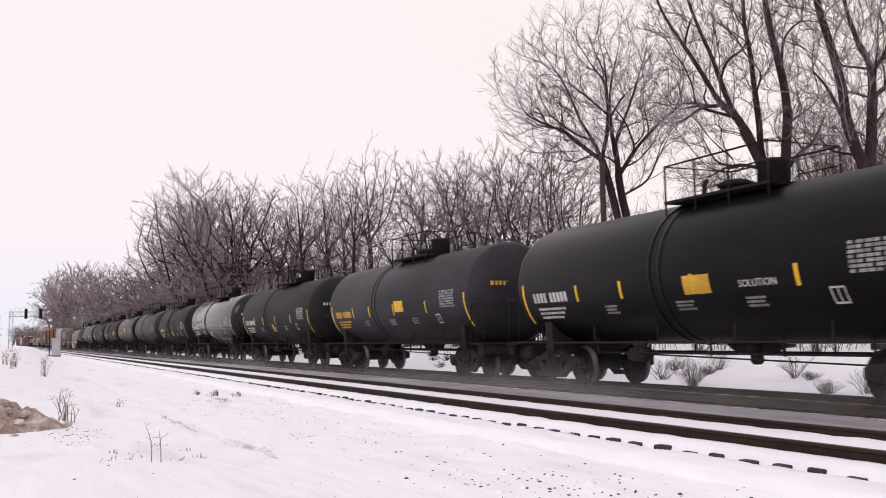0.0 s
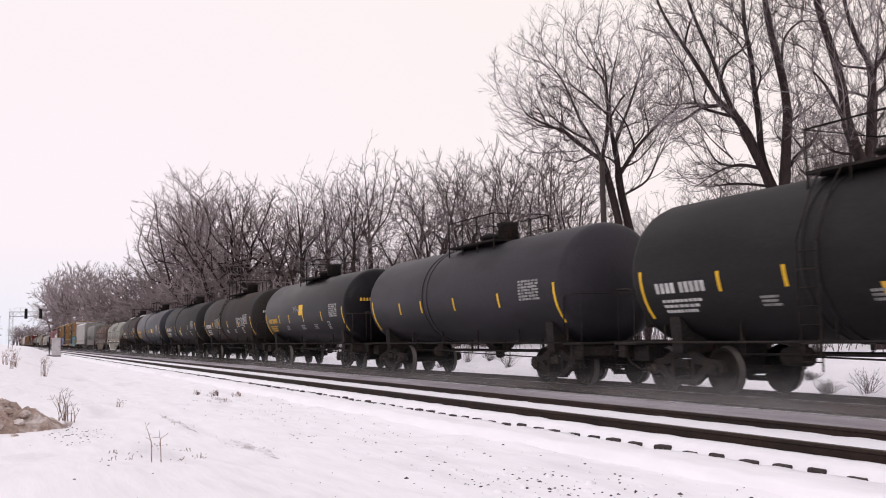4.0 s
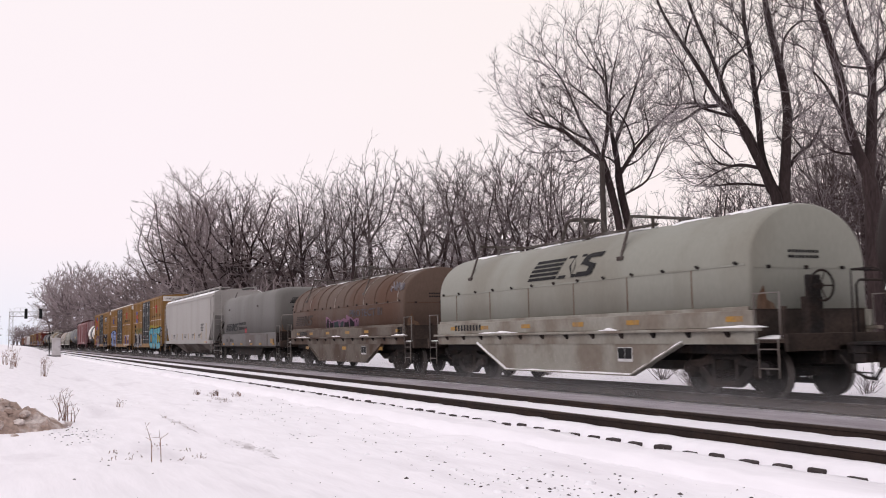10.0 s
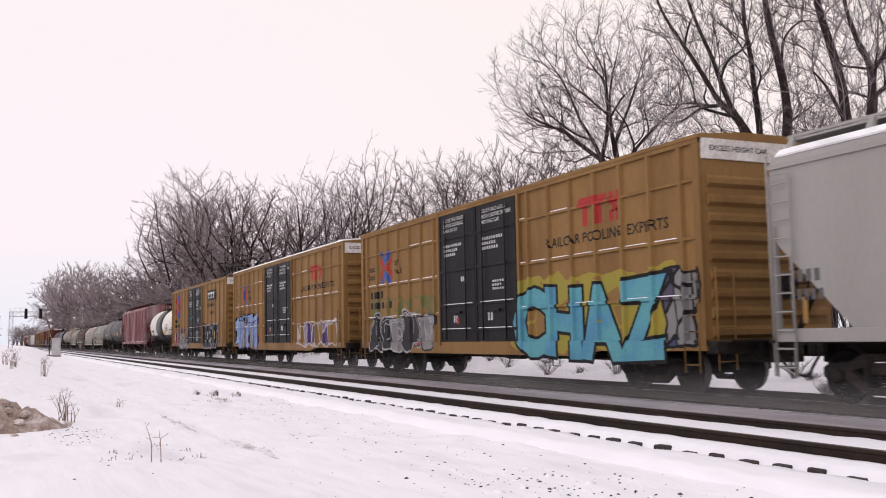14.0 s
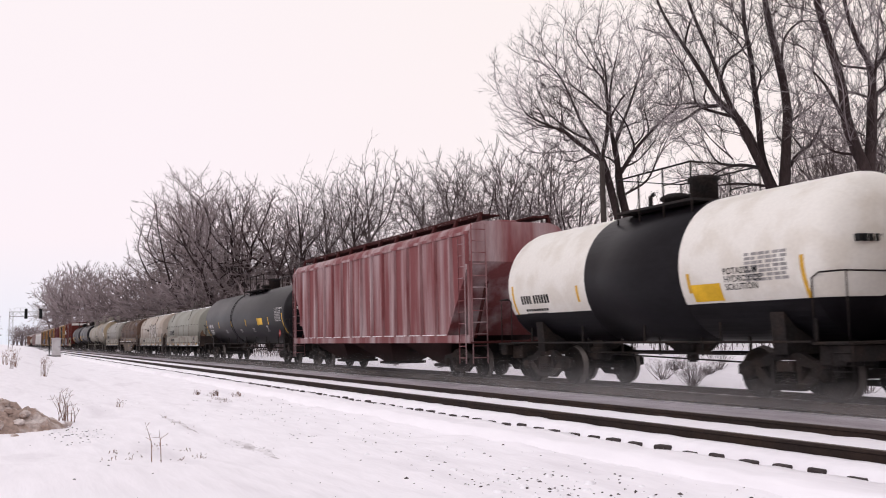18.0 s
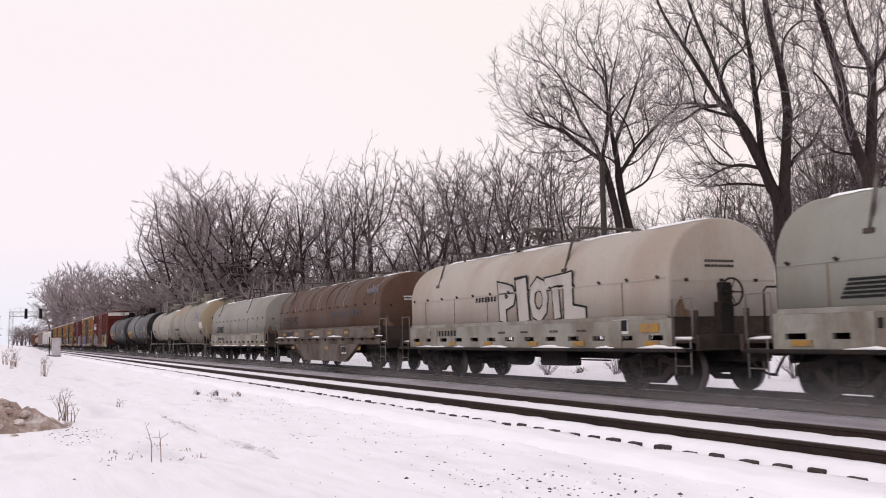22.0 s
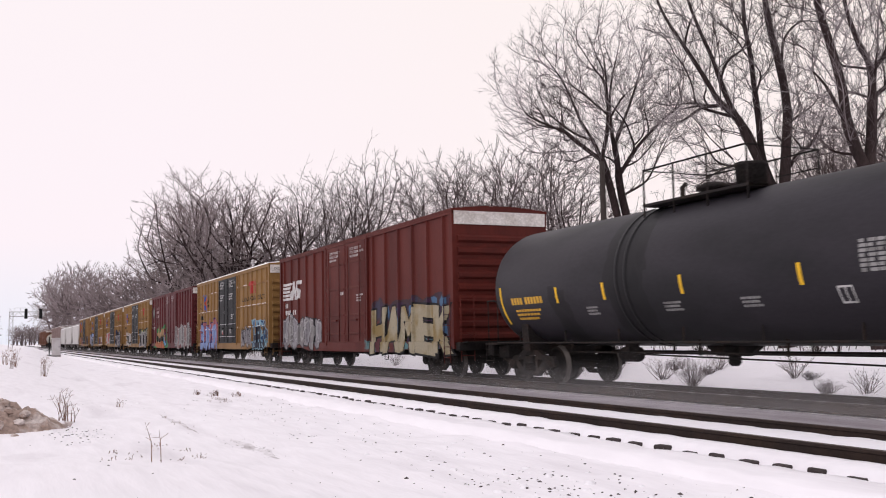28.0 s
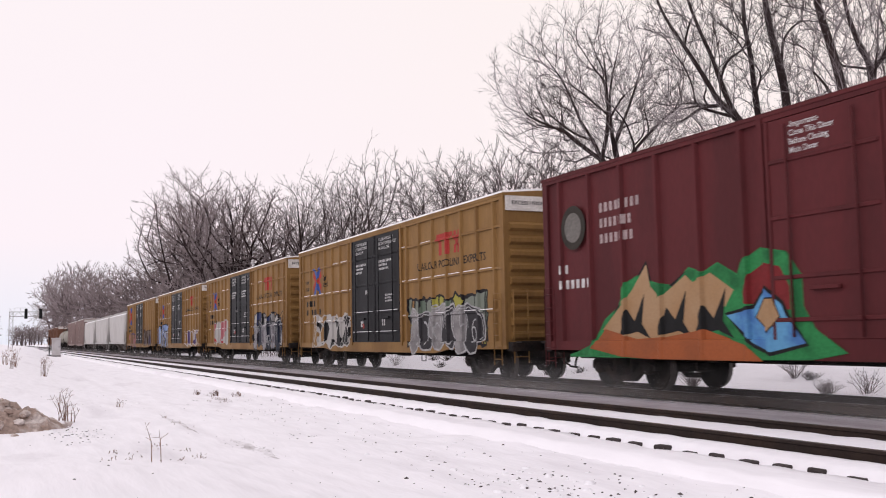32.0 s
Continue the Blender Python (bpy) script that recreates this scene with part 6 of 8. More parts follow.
    # lifting gear: braces up the shoulders, joined across the roof
    if lifts:
        for y in (-hb * 0.40, hb * 0.70):
            zl = zs - 0.1 if tall else zs + 0.42
            for s in (-1, 1):
                g = Geo()
                foot = (s * (w + 0.01), y, zl) if tall else (s * w * 0.955, y, zl)
                top = (s * 0.95, y + 0.12, htop + 0.22)
                a, b = Vector(foot), Vector(top)
                for d in ((0.0,) if not tall else (-0.09, 0.09)):
                    v = Vector((0, 0.035, 0))
                    u = Vector((s * 0.03, 0, 0.012))
                    g.loft([[tuple(p + Vector((0, d * k, 0)) - v), tuple(p + Vector((0, d * k, 0)) + v), tuple(p + Vector((0, d * k, 0)) + v - u), tuple(p + Vector((0, d * k, 0)) - v - u)] for p, k in ((a, 1.0), (b, 0.3))])
                g.box(*sorted((foot[0] - s * 0.04, foot[0] + s * 0.03)), y - 0.10, y + 0.10, zl - 0.05, zl + 0.03)
                part("lift_brace", g, LIFT, cover)
            if tall:
                continue
            part("lift_bar", Geo().box(-0.97, 0.97, y + 0.08, y + 0.15, htop + 0.18, htop + 0.24, 0.01), LIFT, cover)
            part("lift_post", Geo().box(-0.40, -0.34, y + 0.09, y + 0.14, htop - 0.1, htop + 0.2).box(0.34, 0.40, y + 0.09, y + 0.14, htop - 0.1, htop + 0.2), LIFT, cover)
    if lifts and not tall:
        part("roof_rail", Geo().box(-0.36, -0.30, -hb * 0.40, hb * 0.70, htop + 0.02, htop + 0.07).box(0.30, 0.36, -hb * 0.40, hb * 0.70, htop + 0.02, htop + 0.07), LIFT, cover)
        yf = hb * 0.12
        for dx in (-0.3, 0.3):
            part("lifting_frame", Geo().tube([(dx, yf - 0.62, htop - 0.03), (dx, yf - 0.36, htop + 0.47), (dx, yf - 0.2, htop + 0.54), (dx, yf + 0.2, htop + 0.54), (dx, yf + 0.36, htop + 0.47), (dx, yf + 0.62, htop - 0.03)], 0.045, 6), LIFT, cover)
        part("lifting_plate", Geo().box(-0.32, 0.32, yf - 0.22, yf + 0.22, htop + 0.52, htop + 0.57, 0.01), LIFT, cover)
    if hoops:
        for i in range(12):
            y = -hb + 0.5 + (2 * hb - 1.0) * i / 11
            rg = [[(x * (1.003 + d), yy, zb + (z - zb) * (1.003 + d)) for x, z in o[1:-1]] for yy, d in ((y - 0.022, 0), (y - 0.018, 0.011), (y + 0.018, 0.011), (y + 0.022, 0))]
            part("hood_hoop", Geo().loft(rg, closed=False), hoops if i % 3 else SNOW_DUST, cover)
    if snow:
        y = -hb + 0.3
        while y < hb - 1:
            ln = rnd.uniform(0.8, 2.8)
            rg = []
            for i in range(9):
                ww = 0.55 * math.sin(math.pi * (i + 0.4) / 8.8) * rnd.uniform(0.7, 1.15)
                yy = min(y + ln * i / 8, hb - 0.12)
                rg.append([(b * ww - 0.06, yy, htop - 0.16 * (b * ww) ** 2 * 2.2 + 0.004 + 0.04 * (1 - b * b)) for b in (-1, -0.5, 0, 0.5, 1)])
            part("snow_cap", Geo().loft(rg, closed=False, smooth=True), SNOW_CAP, car)
            y += ln + rnd.uniform(0.1, 0.9)
    part("cradle", Geo().box(-1.2, 1.2, -half + 1.5, half - 1.5, 0.80, 1.05), dark, car)
    for e in (-1, 1):
        part("end_platform", Geo().box(-1.44, 1.44, *sorted((e * (half - 0.58), e * (hb - 0.05))), 1.0, 1.07, 0.01), END_IRON, car)
        part("end_beam", Geo().box(-1.46, 1.46, *sorted((e * (half - 0.64), e * (half - 0.55))), 0.86, 1.16, 0.01), END_IRON, car)
        part("end_sheet", Geo().box(-1.36, 1.36, *sorted((e * (hb - 0.10), e * (hb - 0.02))), 1.05, zb + 0.02), END_IRON, car)
        if snow:
            part("platform_snow", Geo().loft([[(x, e * (hb + 0.03), 1.071), (x, e * (half - 0.66), 1.071), (x, e * (half - 0.68), 1.074 + h), (x, e * (hb + 0.05), 1.074 + h)] for x, h in [(-1.4 + 2.8 * q / 8, rnd.uniform(0.01, 0.06)) for q in range(9)]], smooth=True), SNOW_CAP, car)
        for side in (-1, 1):
            # corner ladder with its grab frame
            ladder(car, "corner_step", (side * 1.47, e * (half - 1.0), 0.40), (side * 1.47, e * (half - 1.0), 1.06), 0.46, 2, (0, 1, 0), GRAB, 0.016)
            part("corner_grab", Geo().tube([(side * 1.45, e * (half - 1.32), 1.06), (side * 1.45, e * (half - 1.32), 1.86), (side * 1.45, e * (half - 0.72), 1.86), (side * 1.45, e * (half - 0.72), 1.06)], 0.02, 5), GRAB, car)
            part("corner_post", Geo().box(*sorted((side * 1.36, side * 1.43)), *sorted((e * (half - 0.64), e * (half - 0.71))), 1.07, 1.62), END_IRON, car)
        zt = 2.36 if tall else 1.95
        yr = e * (half - 0.66)
        part("end_rail", Geo().tube([(-1.38, yr, 1.1), (-1.38, yr, zt - 0.08), (-1.30, yr, zt), (1.30, yr, zt), (1.38, yr, zt - 0.08), (1.38, yr, 1.1)] if tall else [(0.30, yr, 1.1), (0.30, yr, zt + 0.05), (0.38, yr, zt + 0.13), (1.30, yr, zt + 0.13), (1.38, yr, zt + 0.05), (1.38, yr, 1.1)], 0.022, 6), GRAB if tall else dark, car)
        if tall:
            for x in (-0.7, 0.0, 0.7):
                part("rail_post", Geo().box(x - 0.03, x + 0.03, yr - 0.02, yr + 0.02, 1.1, zt), dark, car)
            part("end_box", Geo().box(-1.30, 1.30, *sorted((e * (hb - 0.02), e * (hb + 0.10))), 1.07, 1.60, 0.02), dark, car)
        else:
            part("end_seam", Geo().box(-w * 0.93, w * 0.93, *sorted((e * (hb - 0.02), e * (hb + 0.008))), zs * 0.98 - 0.02, zs * 0.98 + 0.0), hood, cover)
            for x in (-1.0, -0.1, 0.8):
                part("hood_latch", Geo().box(x - 0.03, x + 0.05, *sorted((e * (hb - 0.01), e * (hb + 0.04))), zs * 0.98 - 0.03, zs * 0.98 + 0.03, 0.008), dark, cover)
        part("rust_patch", Geo().prism([(-1.3, zb), (-1.28, zb + 0.2), (-1.12, zb + 0.42), (-1.05, zb + 0.16), (-0.9, zb + 0.1), (-0.86, zb)] if e < 0 else [(1.0, zb), (1.1, zb + 0.3), (1.25, zb)], 1, *sorted((e * (hb - 0.004), e * (hb + 0.006)))), RUST_LINE, cover)
    if wheel:
        brake_wheel(car, -0.45, -half + 0.72, 1.98, -half + 0.98)
        part("brake_stand", Geo().box(-0.62, -0.28, -half + 0.86, -half + 1.08, 1.07, 1.80, 0.02), dark, car)
    for y in (-0.78, -0.44, -0.18, 0.12, 0.40, 0.72) if not drop else (-0.80, -0.42, -0.16, 0.14, 0.42, 0.66):
        z0 = ledge + 0.05 if not drop else 1.38
        part("reflective_stripe", Geo().box(-w - 0.056, -w - 0.0, half * y, half * y + 0.44, z0, z0 + 0.10), WORN_YELLOW, car)
    # black panel in a white frame
    yq, zq = (-3.05, 0.62) if drop else (-5.15, 1.20)
    if not tall:
        x0 = -w - 0.034
        part("stencil_square", Geo().box(x0 - 0.004, x0 + 0.004, yq, yq + 0.52, zq, zq + 0.30), WHITE, car)
        part("stencil_panel", Geo().box(x0 - 0.008, x0, yq + 0.02, yq + 0.25, zq + 0.06, zq + 0.285).box(x0 - 0.008, x0, yq + 0.27, yq + 0.50, zq + 0.06, zq + 0.285), INK_PAINT, car)
    part("center_sill", Geo().box(-0.3, 0.3, -half + 0.55, half - 0.55, 0.62, 0.95), dark, car)
    if not drop:
        part("air_tank", Geo().lathe([(0.2, 0.05), (0.24, 0.2), (1.1, 0.2), (1.14, 0.05)], 12, 1, (-0.75, 0, 0.62)), dark, car)
        part("brake_rigging", Geo().box(-0.9, -0.5, -1.9, -0.6, 0.45, 0.82, 0.02).tube([(-0.7, -1.9, 0.6), (-0.7, -3.4, 0.6)], 0.02, 5), dark, car)
    ty = half - 2.58
    add_truck(car, -ty)
    add_truck(car, ty)
    add_couplers(car, half)
    return car

# ---------------------------------------------------------------- the train, first car first
GREY_TANK = mat("tank_grey", (0.026, 0.0235, 0.029), 0.5, vary=0.12, size=0.8, bump=0.05, second=(0.015, 0.015, 0.017), amount=0.7, stretch=(1, 0.35, 1), spec=0.14)
GREY_STAIN = mat("tank_grey_stained", (0.029, 0.0265, 0.032), 0.5, vary=0.12, size=0.8, bump=0.05, second=(0.016, 0.016, 0.018), amount=0.7, stretch=(1, 0.35, 1), spec=0.14,
                 tags=[(0.6, 1.9, 0.9, 4.2, [(0.009, 0.009, 0.010), (0.012, 0.012, 0.013)], (0.012, 0.012, 0.013), 2, 0.5, 0.75), (3.6, 4.3, 0.9, 2.3, [(0.009, 0.009, 0.010)] * 2, (0.012, 0.012, 0.013), 6, 0.5, 0.7)])
BLUE_TANK = mat("tank_blue_grey", (0.0195, 0.0195, 0.028), 0.42, vary=0.1, size=0.8, bump=0.05, second=(0.012, 0.013, 0.016), stretch=(1, 0.35, 1), spec=0.16)
DULL_TANK = mat("tank_dull_black", (0.016, 0.015, 0.016), 0.6, vary=0.2, size=0.7, bump=0.05, second=(0.010, 0.009, 0.009), amount=0.8, stretch=(1, 0.3, 1), spec=0.15)
GLOSS = mat("tank_gloss_black", (0.006, 0.006, 0.007), 0.17, vary=0.1, bump=0.0, second=(0.009, 0.009, 0.009), coat=0.04, spec=0.28)
RUSTY = mat("tank_rusty_black", (0.018, 0.015, 0.014), 0.6, vary=0.25, size=0.45, second=(0.048, 0.022, 0.016), amount=0.8, stretch=(1, 1.1, 0.25), spec=0.12, low=0.5, high=0.68,
            tags=[(1.3, 3.0, 1.9, 2.5, [(0.10, 0.10, 0.09), (0.05, 0.05, 0.045), (0.13, 0.10, 0.03), (0.018, 0.016, 0.015)], (0.17, 0.165, 0.15), 3, 0.2), (-4.7, -2.9, 1.95, 2.4, [(0.018, 0.015, 0.014), (0.018, 0.015, 0.014), (0.16, 0.155, 0.15)], (0.20, 0.195, 0.19), 5, 0.18)])
BROWN_TANK = mat("tank_dark_brown", (0.022, 0.016, 0.015), 0.6, vary=0.2, size=0.6, second=(0.036, 0.021, 0.018), amount=0.8, stretch=(1, 0.8, 0.4), spec=0.12)
CREAM = mat("tank_cream_rust_stained", (0.222, 0.203, 0.172), 0.55, vary=0.08, size=0.5, second=(0.165, 0.125, 0.08), amount=0.6, low=0.5, high=0.68, stretch=(1, 0.8, 0.5),
            tags=[(3.4, 6.6, 3.1, 4.2, [(0.20, 0.105, 0.035), (0.24, 0.15, 0.06)], (0.24, 0.15, 0.06), 3, 1.2, 0.6), (-6.8, -5.4, 1.6, 4.2, [(0.22, 0.13, 0.05), (0.25, 0.18, 0.09)], (0.25, 0.17, 0.08), 6, 1.2, 0.5)])
CREAM_CLEAN = mat("tank_cream", (0.262, 0.245, 0.212), 0.55, vary=0.08, size=0.6, second=(0.218, 0.187, 0.140), amount=0.6, stretch=(1, 1, 0.4))
WHITE_TANK = mat("tank_white", (0.70, 0.68, 0.64), 0.45, vary=0.05, second=(0.58, 0.54, 0.48), amount=0.6)
NAVY, PALE, SILVER, PURPLE = (0.02, 0.03, 0.09), (0.36, 0.345, 0.335), (0.20, 0.193, 0.193), (0.075, 0.05, 0.14)
SKYB, INK, ORANGE, TAN, GREEN, LIME = (0.20, 0.28, 0.48), (0.010, 0.009, 0.011), (0.36, 0.10, 0.03), (0.36, 0.23, 0.12), (0.02, 0.20, 0.06), (0.27, 0.25, 0.045)
ROSE = (0.35, 0.12, 0.14)
YB, YD = (0.225, 0.126, 0.045), (0.148, 0.078, 0.030)


def yellow(name, tags):
    return mat(name, YB, 0.6, vary=0.10, size=0.7, second=YD, amount=0.6, stretch=(1, 1, 0.25), tags=tags)


BOX_A = yellow("boxcar_yellow_cyan_tag", [(-8.3, -1.7, 0.9, 2.55, [LIME, YB, LIME, (0.30, 0.26, 0.04)], (0.30, 0.24, 0.04), 2, 0.35, 0.85), (-9.0, -7.9, 0.95, 2.4, [(0.05, 0.06, 0.12), SILVER, (0.07, 0.06, 0.09)], INK, 4, 0.4), (2.9, 8.4, 1.2, 2.5, [(0.06, 0.12, 0.04), YB, (0.09, 0.14, 0.05)], (0.08, 0.12, 0.04), 7, 0.5, 0.6)])
BOX_B = yellow("boxcar_yellow_blue_tag", [(4.0, 8.9, 0.9, 2.5, [SKYB, SKYB, (0.25, 0.33, 0.52)], INK, 4, 1.5), (-8.5, -3.0, 0.95, 1.9, [(0.22, 0.18, 0.26), PURPLE, YB], (0.4, 0.37, 0.36), 9, 0.6)])
BOX_C = yellow("boxcar_yellow_silver_tag", [(2.7, 6.8, 0.6, 2.05, [PURPLE, (0.10, 0.08, 0.14), (0.05, 0.04, 0.09)], PURPLE, 1, 0.5), (1.2, 7.9, 0.75, 2.0, [YB, YB, (0.40, 0.17, 0.18), YB], YB, 3, 0.45, 0.7), (-7.4, -2.6, 0.9, 2.25, [INK, NAVY, (0.10, 0.09, 0.10)], INK, 6, 0.5, 0.8)])
BOX_D = yellow("boxcar_yellow_lilac_tag", [(-8.8, -5.8, 0.85, 2.2, [NAVY, (0.03, 0.07, 0.16), (0.16, 0.30, 0.38), YB], (0.20, 0.32, 0.40), 8, 0.45), ])
BOX_E = yellow("boxcar_yellow_grey_tag", [(-8.2, -2.8, 0.95, 2.4, [(0.10, 0.13, 0.10), (0.16, 0.18, 0.15), YB, LIME], INK, 5, 0.55), (2.8, 7.4, 0.9, 2.1, [INK, PALE, INK, YB], PALE, 10, 0.4)])
BOX_F = yellow("boxcar_yellow_red_tag", [(3.2, 7.0, 1.0, 2.3, [ROSE, PALE, (0.4, 0.05, 0.06)], PALE, 12, 0.7), (-8.4, -2.8, 0.9, 2.5, [SILVER, NAVY, PALE, YB], INK, 13, 0.5)])
BOX_NS = mat("boxcar_red_cream_tag", (0.092, 0.016, 0.012), 0.6, vary=0.12, size=0.8, second=(0.064, 0.014, 0.012), amount=0.7, stretch=(1, 1, 0.3),
             tags=[(-9.1, -2.5, 0.7, 2.45, [(0.02, 0.03, 0.06), (0.05, 0.13, 0.24), (0.03, 0.02, 0.05), (0.09, 0.016, 0.013)], (0.03, 0.02, 0.03), 4, 0.4, 0.85), (-9.3, -2.0, 0.7, 1.15, [(0.09, 0.22, 0.24), (0.092, 0.016, 0.012)], (0.09, 0.03, 0.03), 7, 0.5, 0.7)])
BOX_CP = mat("boxcar_maroon_tagged", (0.088, 0.0165, 0.019), 0.6, vary=0.10, size=0.8, second=(0.060, 0.014, 0.016), amount=0.7, stretch=(1, 1, 0.3))
DOOR_BLACK = mat("door_black", (0.009, 0.009, 0.011), 0.55, vary=0.2, second=(0.016, 0.015, 0.016), spec=0.15)
DOOR_TAGGED = mat("door_black_tagged", (0.009, 0.009, 0.011), 0.55, vary=0.2, second=(0.016, 0.015, 0.016), spec=0.15,
                  tags=[(-2.4, 1.2, 1.1, 4.5, [(0.009, 0.009, 0.011), (0.009, 0.009, 0.011), (0.012, 0.012, 0.014), (0.012, 0.012, 0.014)], (0.009, 0.009, 0.011), 3, 0.35)])
HOPPER_GREY = mat("hopper_pale_grey", (0.305, 0.290, 0.278), 0.55, vary=0.05, size=0.5, second=(0.262, 0.248, 0.235), amount=0.5, stretch=(1, 1, 0.3))
HOPPER_RED = mat("hopper_faded_red", (0.180, 0.058, 0.061), 0.7, vary=0.12, size=1.1, second=(0.42, 0.34, 0.35), amount=0.85, low=0.44, high=0.68, stretch=(1, 1.6, 0.16))
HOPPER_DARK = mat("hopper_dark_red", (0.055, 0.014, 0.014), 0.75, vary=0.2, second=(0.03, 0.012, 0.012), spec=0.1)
CHUTE = mat("hopper_chute_brown", (0.17, 0.14, 0.125), 0.75, vary=0.2, second=(0.03, 0.025, 0.022), size=0.8)
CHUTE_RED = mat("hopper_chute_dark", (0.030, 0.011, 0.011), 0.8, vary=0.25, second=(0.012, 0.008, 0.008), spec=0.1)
COIL_CREAM = mat("coil_hood_pale_green", (0.245, 0.247, 0.216), 0.55, vary=0.05, size=0.5, second=(0.185, 0.172, 0.142), amount=0.6, stretch=(1, 1, 0.4))
COIL_IVORY = mat("coil_hood_ivory", (0.365, 0.325, 0.285), 0.55, vary=0.06, size=0.5, second=(0.28, 0.225, 0.18), amount=0.7, stretch=(1, 1, 0.35))
COIL_PALE = mat("coil_hood_grey_cream", (0.235, 0.226, 0.206), 0.55, vary=0.05, size=0.5, second=(0.185, 0.168, 0.142), amount=0.6, stretch=(1, 1, 0.4))
IRON_PALE = mat("coil_frame_pale", (0.255, 0.245, 0.215), 0.65, vary=0.12, size=1.4, second=(0.12, 0.082, 0.06), amount=0.6, low=0.42, high=0.60, stretch=(1, 0.7, 0.5))
COIL_BROWN = mat("coil_hood_brown", (0.094, 0.064, 0.050), 0.65, vary=0.10, size=0.6, second=(0.082, 0.041, 0.026), amount=0.8, stretch=(1, 1, 0.5))
COIL_BROWN_TAG = mat("coil_hood_brown_tagged", (0.094, 0.064, 0.050), 0.65, vary=0.10, size=0.6, second=(0.082, 0.041, 0.026), amount=0.8, stretch=(1, 1, 0.5),
                     tags=[(-2.2, 1.6, 1.35, 1.95, [INK, (0.03, 0.05, 0.05), INK], (0.20, 0.10, 0.16), 4, 0.7)])
IRON_BROWN = mat("coil_frame_brown", (0.125, 0.106, 0.090), 0.7, vary=0.18, size=1.3, second=(0.060, 0.036, 0.026), amount=0.9, low=0.42, high=0.60, stretch=(1, 0.7, 0.5))
COIL_GREY = mat("coil_hood_grey", (0.145, 0.140, 0.133), 0.55, vary=0.05, size=0.5, second=(0.115, 0.108, 0.10), stretch=(1, 1, 0.3))
COIL_GREY_FRAME = mat("coil_frame_grey", (0.125, 0.118, 0.116), 0.6, vary=0.12, size=0.8, second=(0.085, 0.06, 0.05), amount=0.6, stretch=(1, 0.7, 0.4))
INK_PAINT = mat("black_lettering", INK, 0.6, vary=0.1, spec=0.1)
RED_PAINT = mat("red_lettering", (0.33, 0.035, 0.03), 0.6, vary=0.15)
BLUE_PAINT = mat("blue_lettering", (0.05, 0.09, 0.30), 0.6, vary=0.15)

SPEED = 16.3
TRAIN = []
# where the couplings lie along the line at the start
cut = [7.3, 22.5, 37.75, 52.95, 68.1, 82.85, 98.4, 113.25, 129.0, 144.9, 161.9, 174.45, 190.35, 206.25, 221.1, 241.1,
       261.5, 282.4, 303.5, 316.3, 335.2, 356.5, 372.3, 388.15, 404.05, 419.9, 434.2, 446.1, 463.2, 480.05,
       500.8, 521.4, 542.15, 562.8, 583.4, 603.8, 625.0, 642.8, 661.0, 679.5, 699.5, 719.5, 736.5, 753.0, 769.0, 786.0, 803.0]


def hood_x(z, zs=2.40, top=3.54):
    """Half width of a rounded coil hood at height z."""
    if z <= zs:
        return 1.42
    return 1.42 * math.cos(math.asin(min(1.0, ((z - zs) / (top - zs)) ** (1 / 0.9))))


def hood_emblem(car, y, z, w, h, material, zs=2.40):
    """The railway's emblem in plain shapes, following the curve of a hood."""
    g = Geo()
    for o in EMBLEM_BARS + EMBLEM_SHAPES:
        g.add([(-hood_x(z + q * h, zs) - 0.018, y - (p + 0.10 * q) * w, z + q * h) for p, q in o], [tuple(range(len(o)))])
    return tagged(part("emblem", g, material, car), kind="stuff")


def end_emblem(car, x, y, z, w, h, shapes, material):
    """Plain shapes on the leading end."""
    return tagged(part("end_emblem", Geo().add([(x + (p + 0.10 * q) * w, y, z + q * h) for o in shapes for p, q in o], [tuple(range(n, n + len(o))) for n, o in zip(itertools.accumulate([0] + [len(o) for o in shapes]), shapes)]), material, car), kind="stuff")


# two slanting blocks, one with a diagonal, one with a double bend
EMBLEM_SHAPES = [[(0.45, 0), (0.55, 0), (0.55, 1), (0.45, 1)], [(0.53, 1.0), (0.55, 0.5), (0.65, 0.0), (0.63, 0.5)], [(0.63, 0), (0.69, 0), (0.69, 1), (0.63, 1)],
                 [(0.70, 0), (0.86, 0), (0.91, 0.08), (0.91, 0.2), (0.70, 0.2)], [(0.83, 0.2), (0.91, 0.2), (0.91, 0.5), (0.83, 0.44)], [(0.70, 0.56), (0.83, 0.40), (0.91, 0.48), (0.78, 0.64)],
                 [(0.70, 0.5), (0.78, 0.6), (0.78, 0.8), (0.70, 0.8)], [(0.70, 0.8), (0.92, 0.8), (0.92, 1.0), (0.75, 1.0), (0.70, 0.9)]]

EMBLEM_BARS = [[(0.0, 0.02 + 0.2 * i), (0.425, 0.02 + 0.2 * i), (0.425, 0.15 + 0.2 * i), (0.0, 0.15 + 0.2 * i)] for i in range(5)]
NAVY_PAINT = mat("navy_paint", (0.02, 0.025, 0.07), 0.6)


def wordmark(car, y, z, w, h, material):
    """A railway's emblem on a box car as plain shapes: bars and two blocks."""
    g = Geo()
    for o in EMBLEM_BARS + EMBLEM_SHAPES:
        g.add([(0.003, y - (p + 0.10 * q) * w, z + q * h) for p, q in o], [tuple(range(len(o)))])
    tagged(on_side(car, "emblem", g.v, g.f, material), kind="stuff")


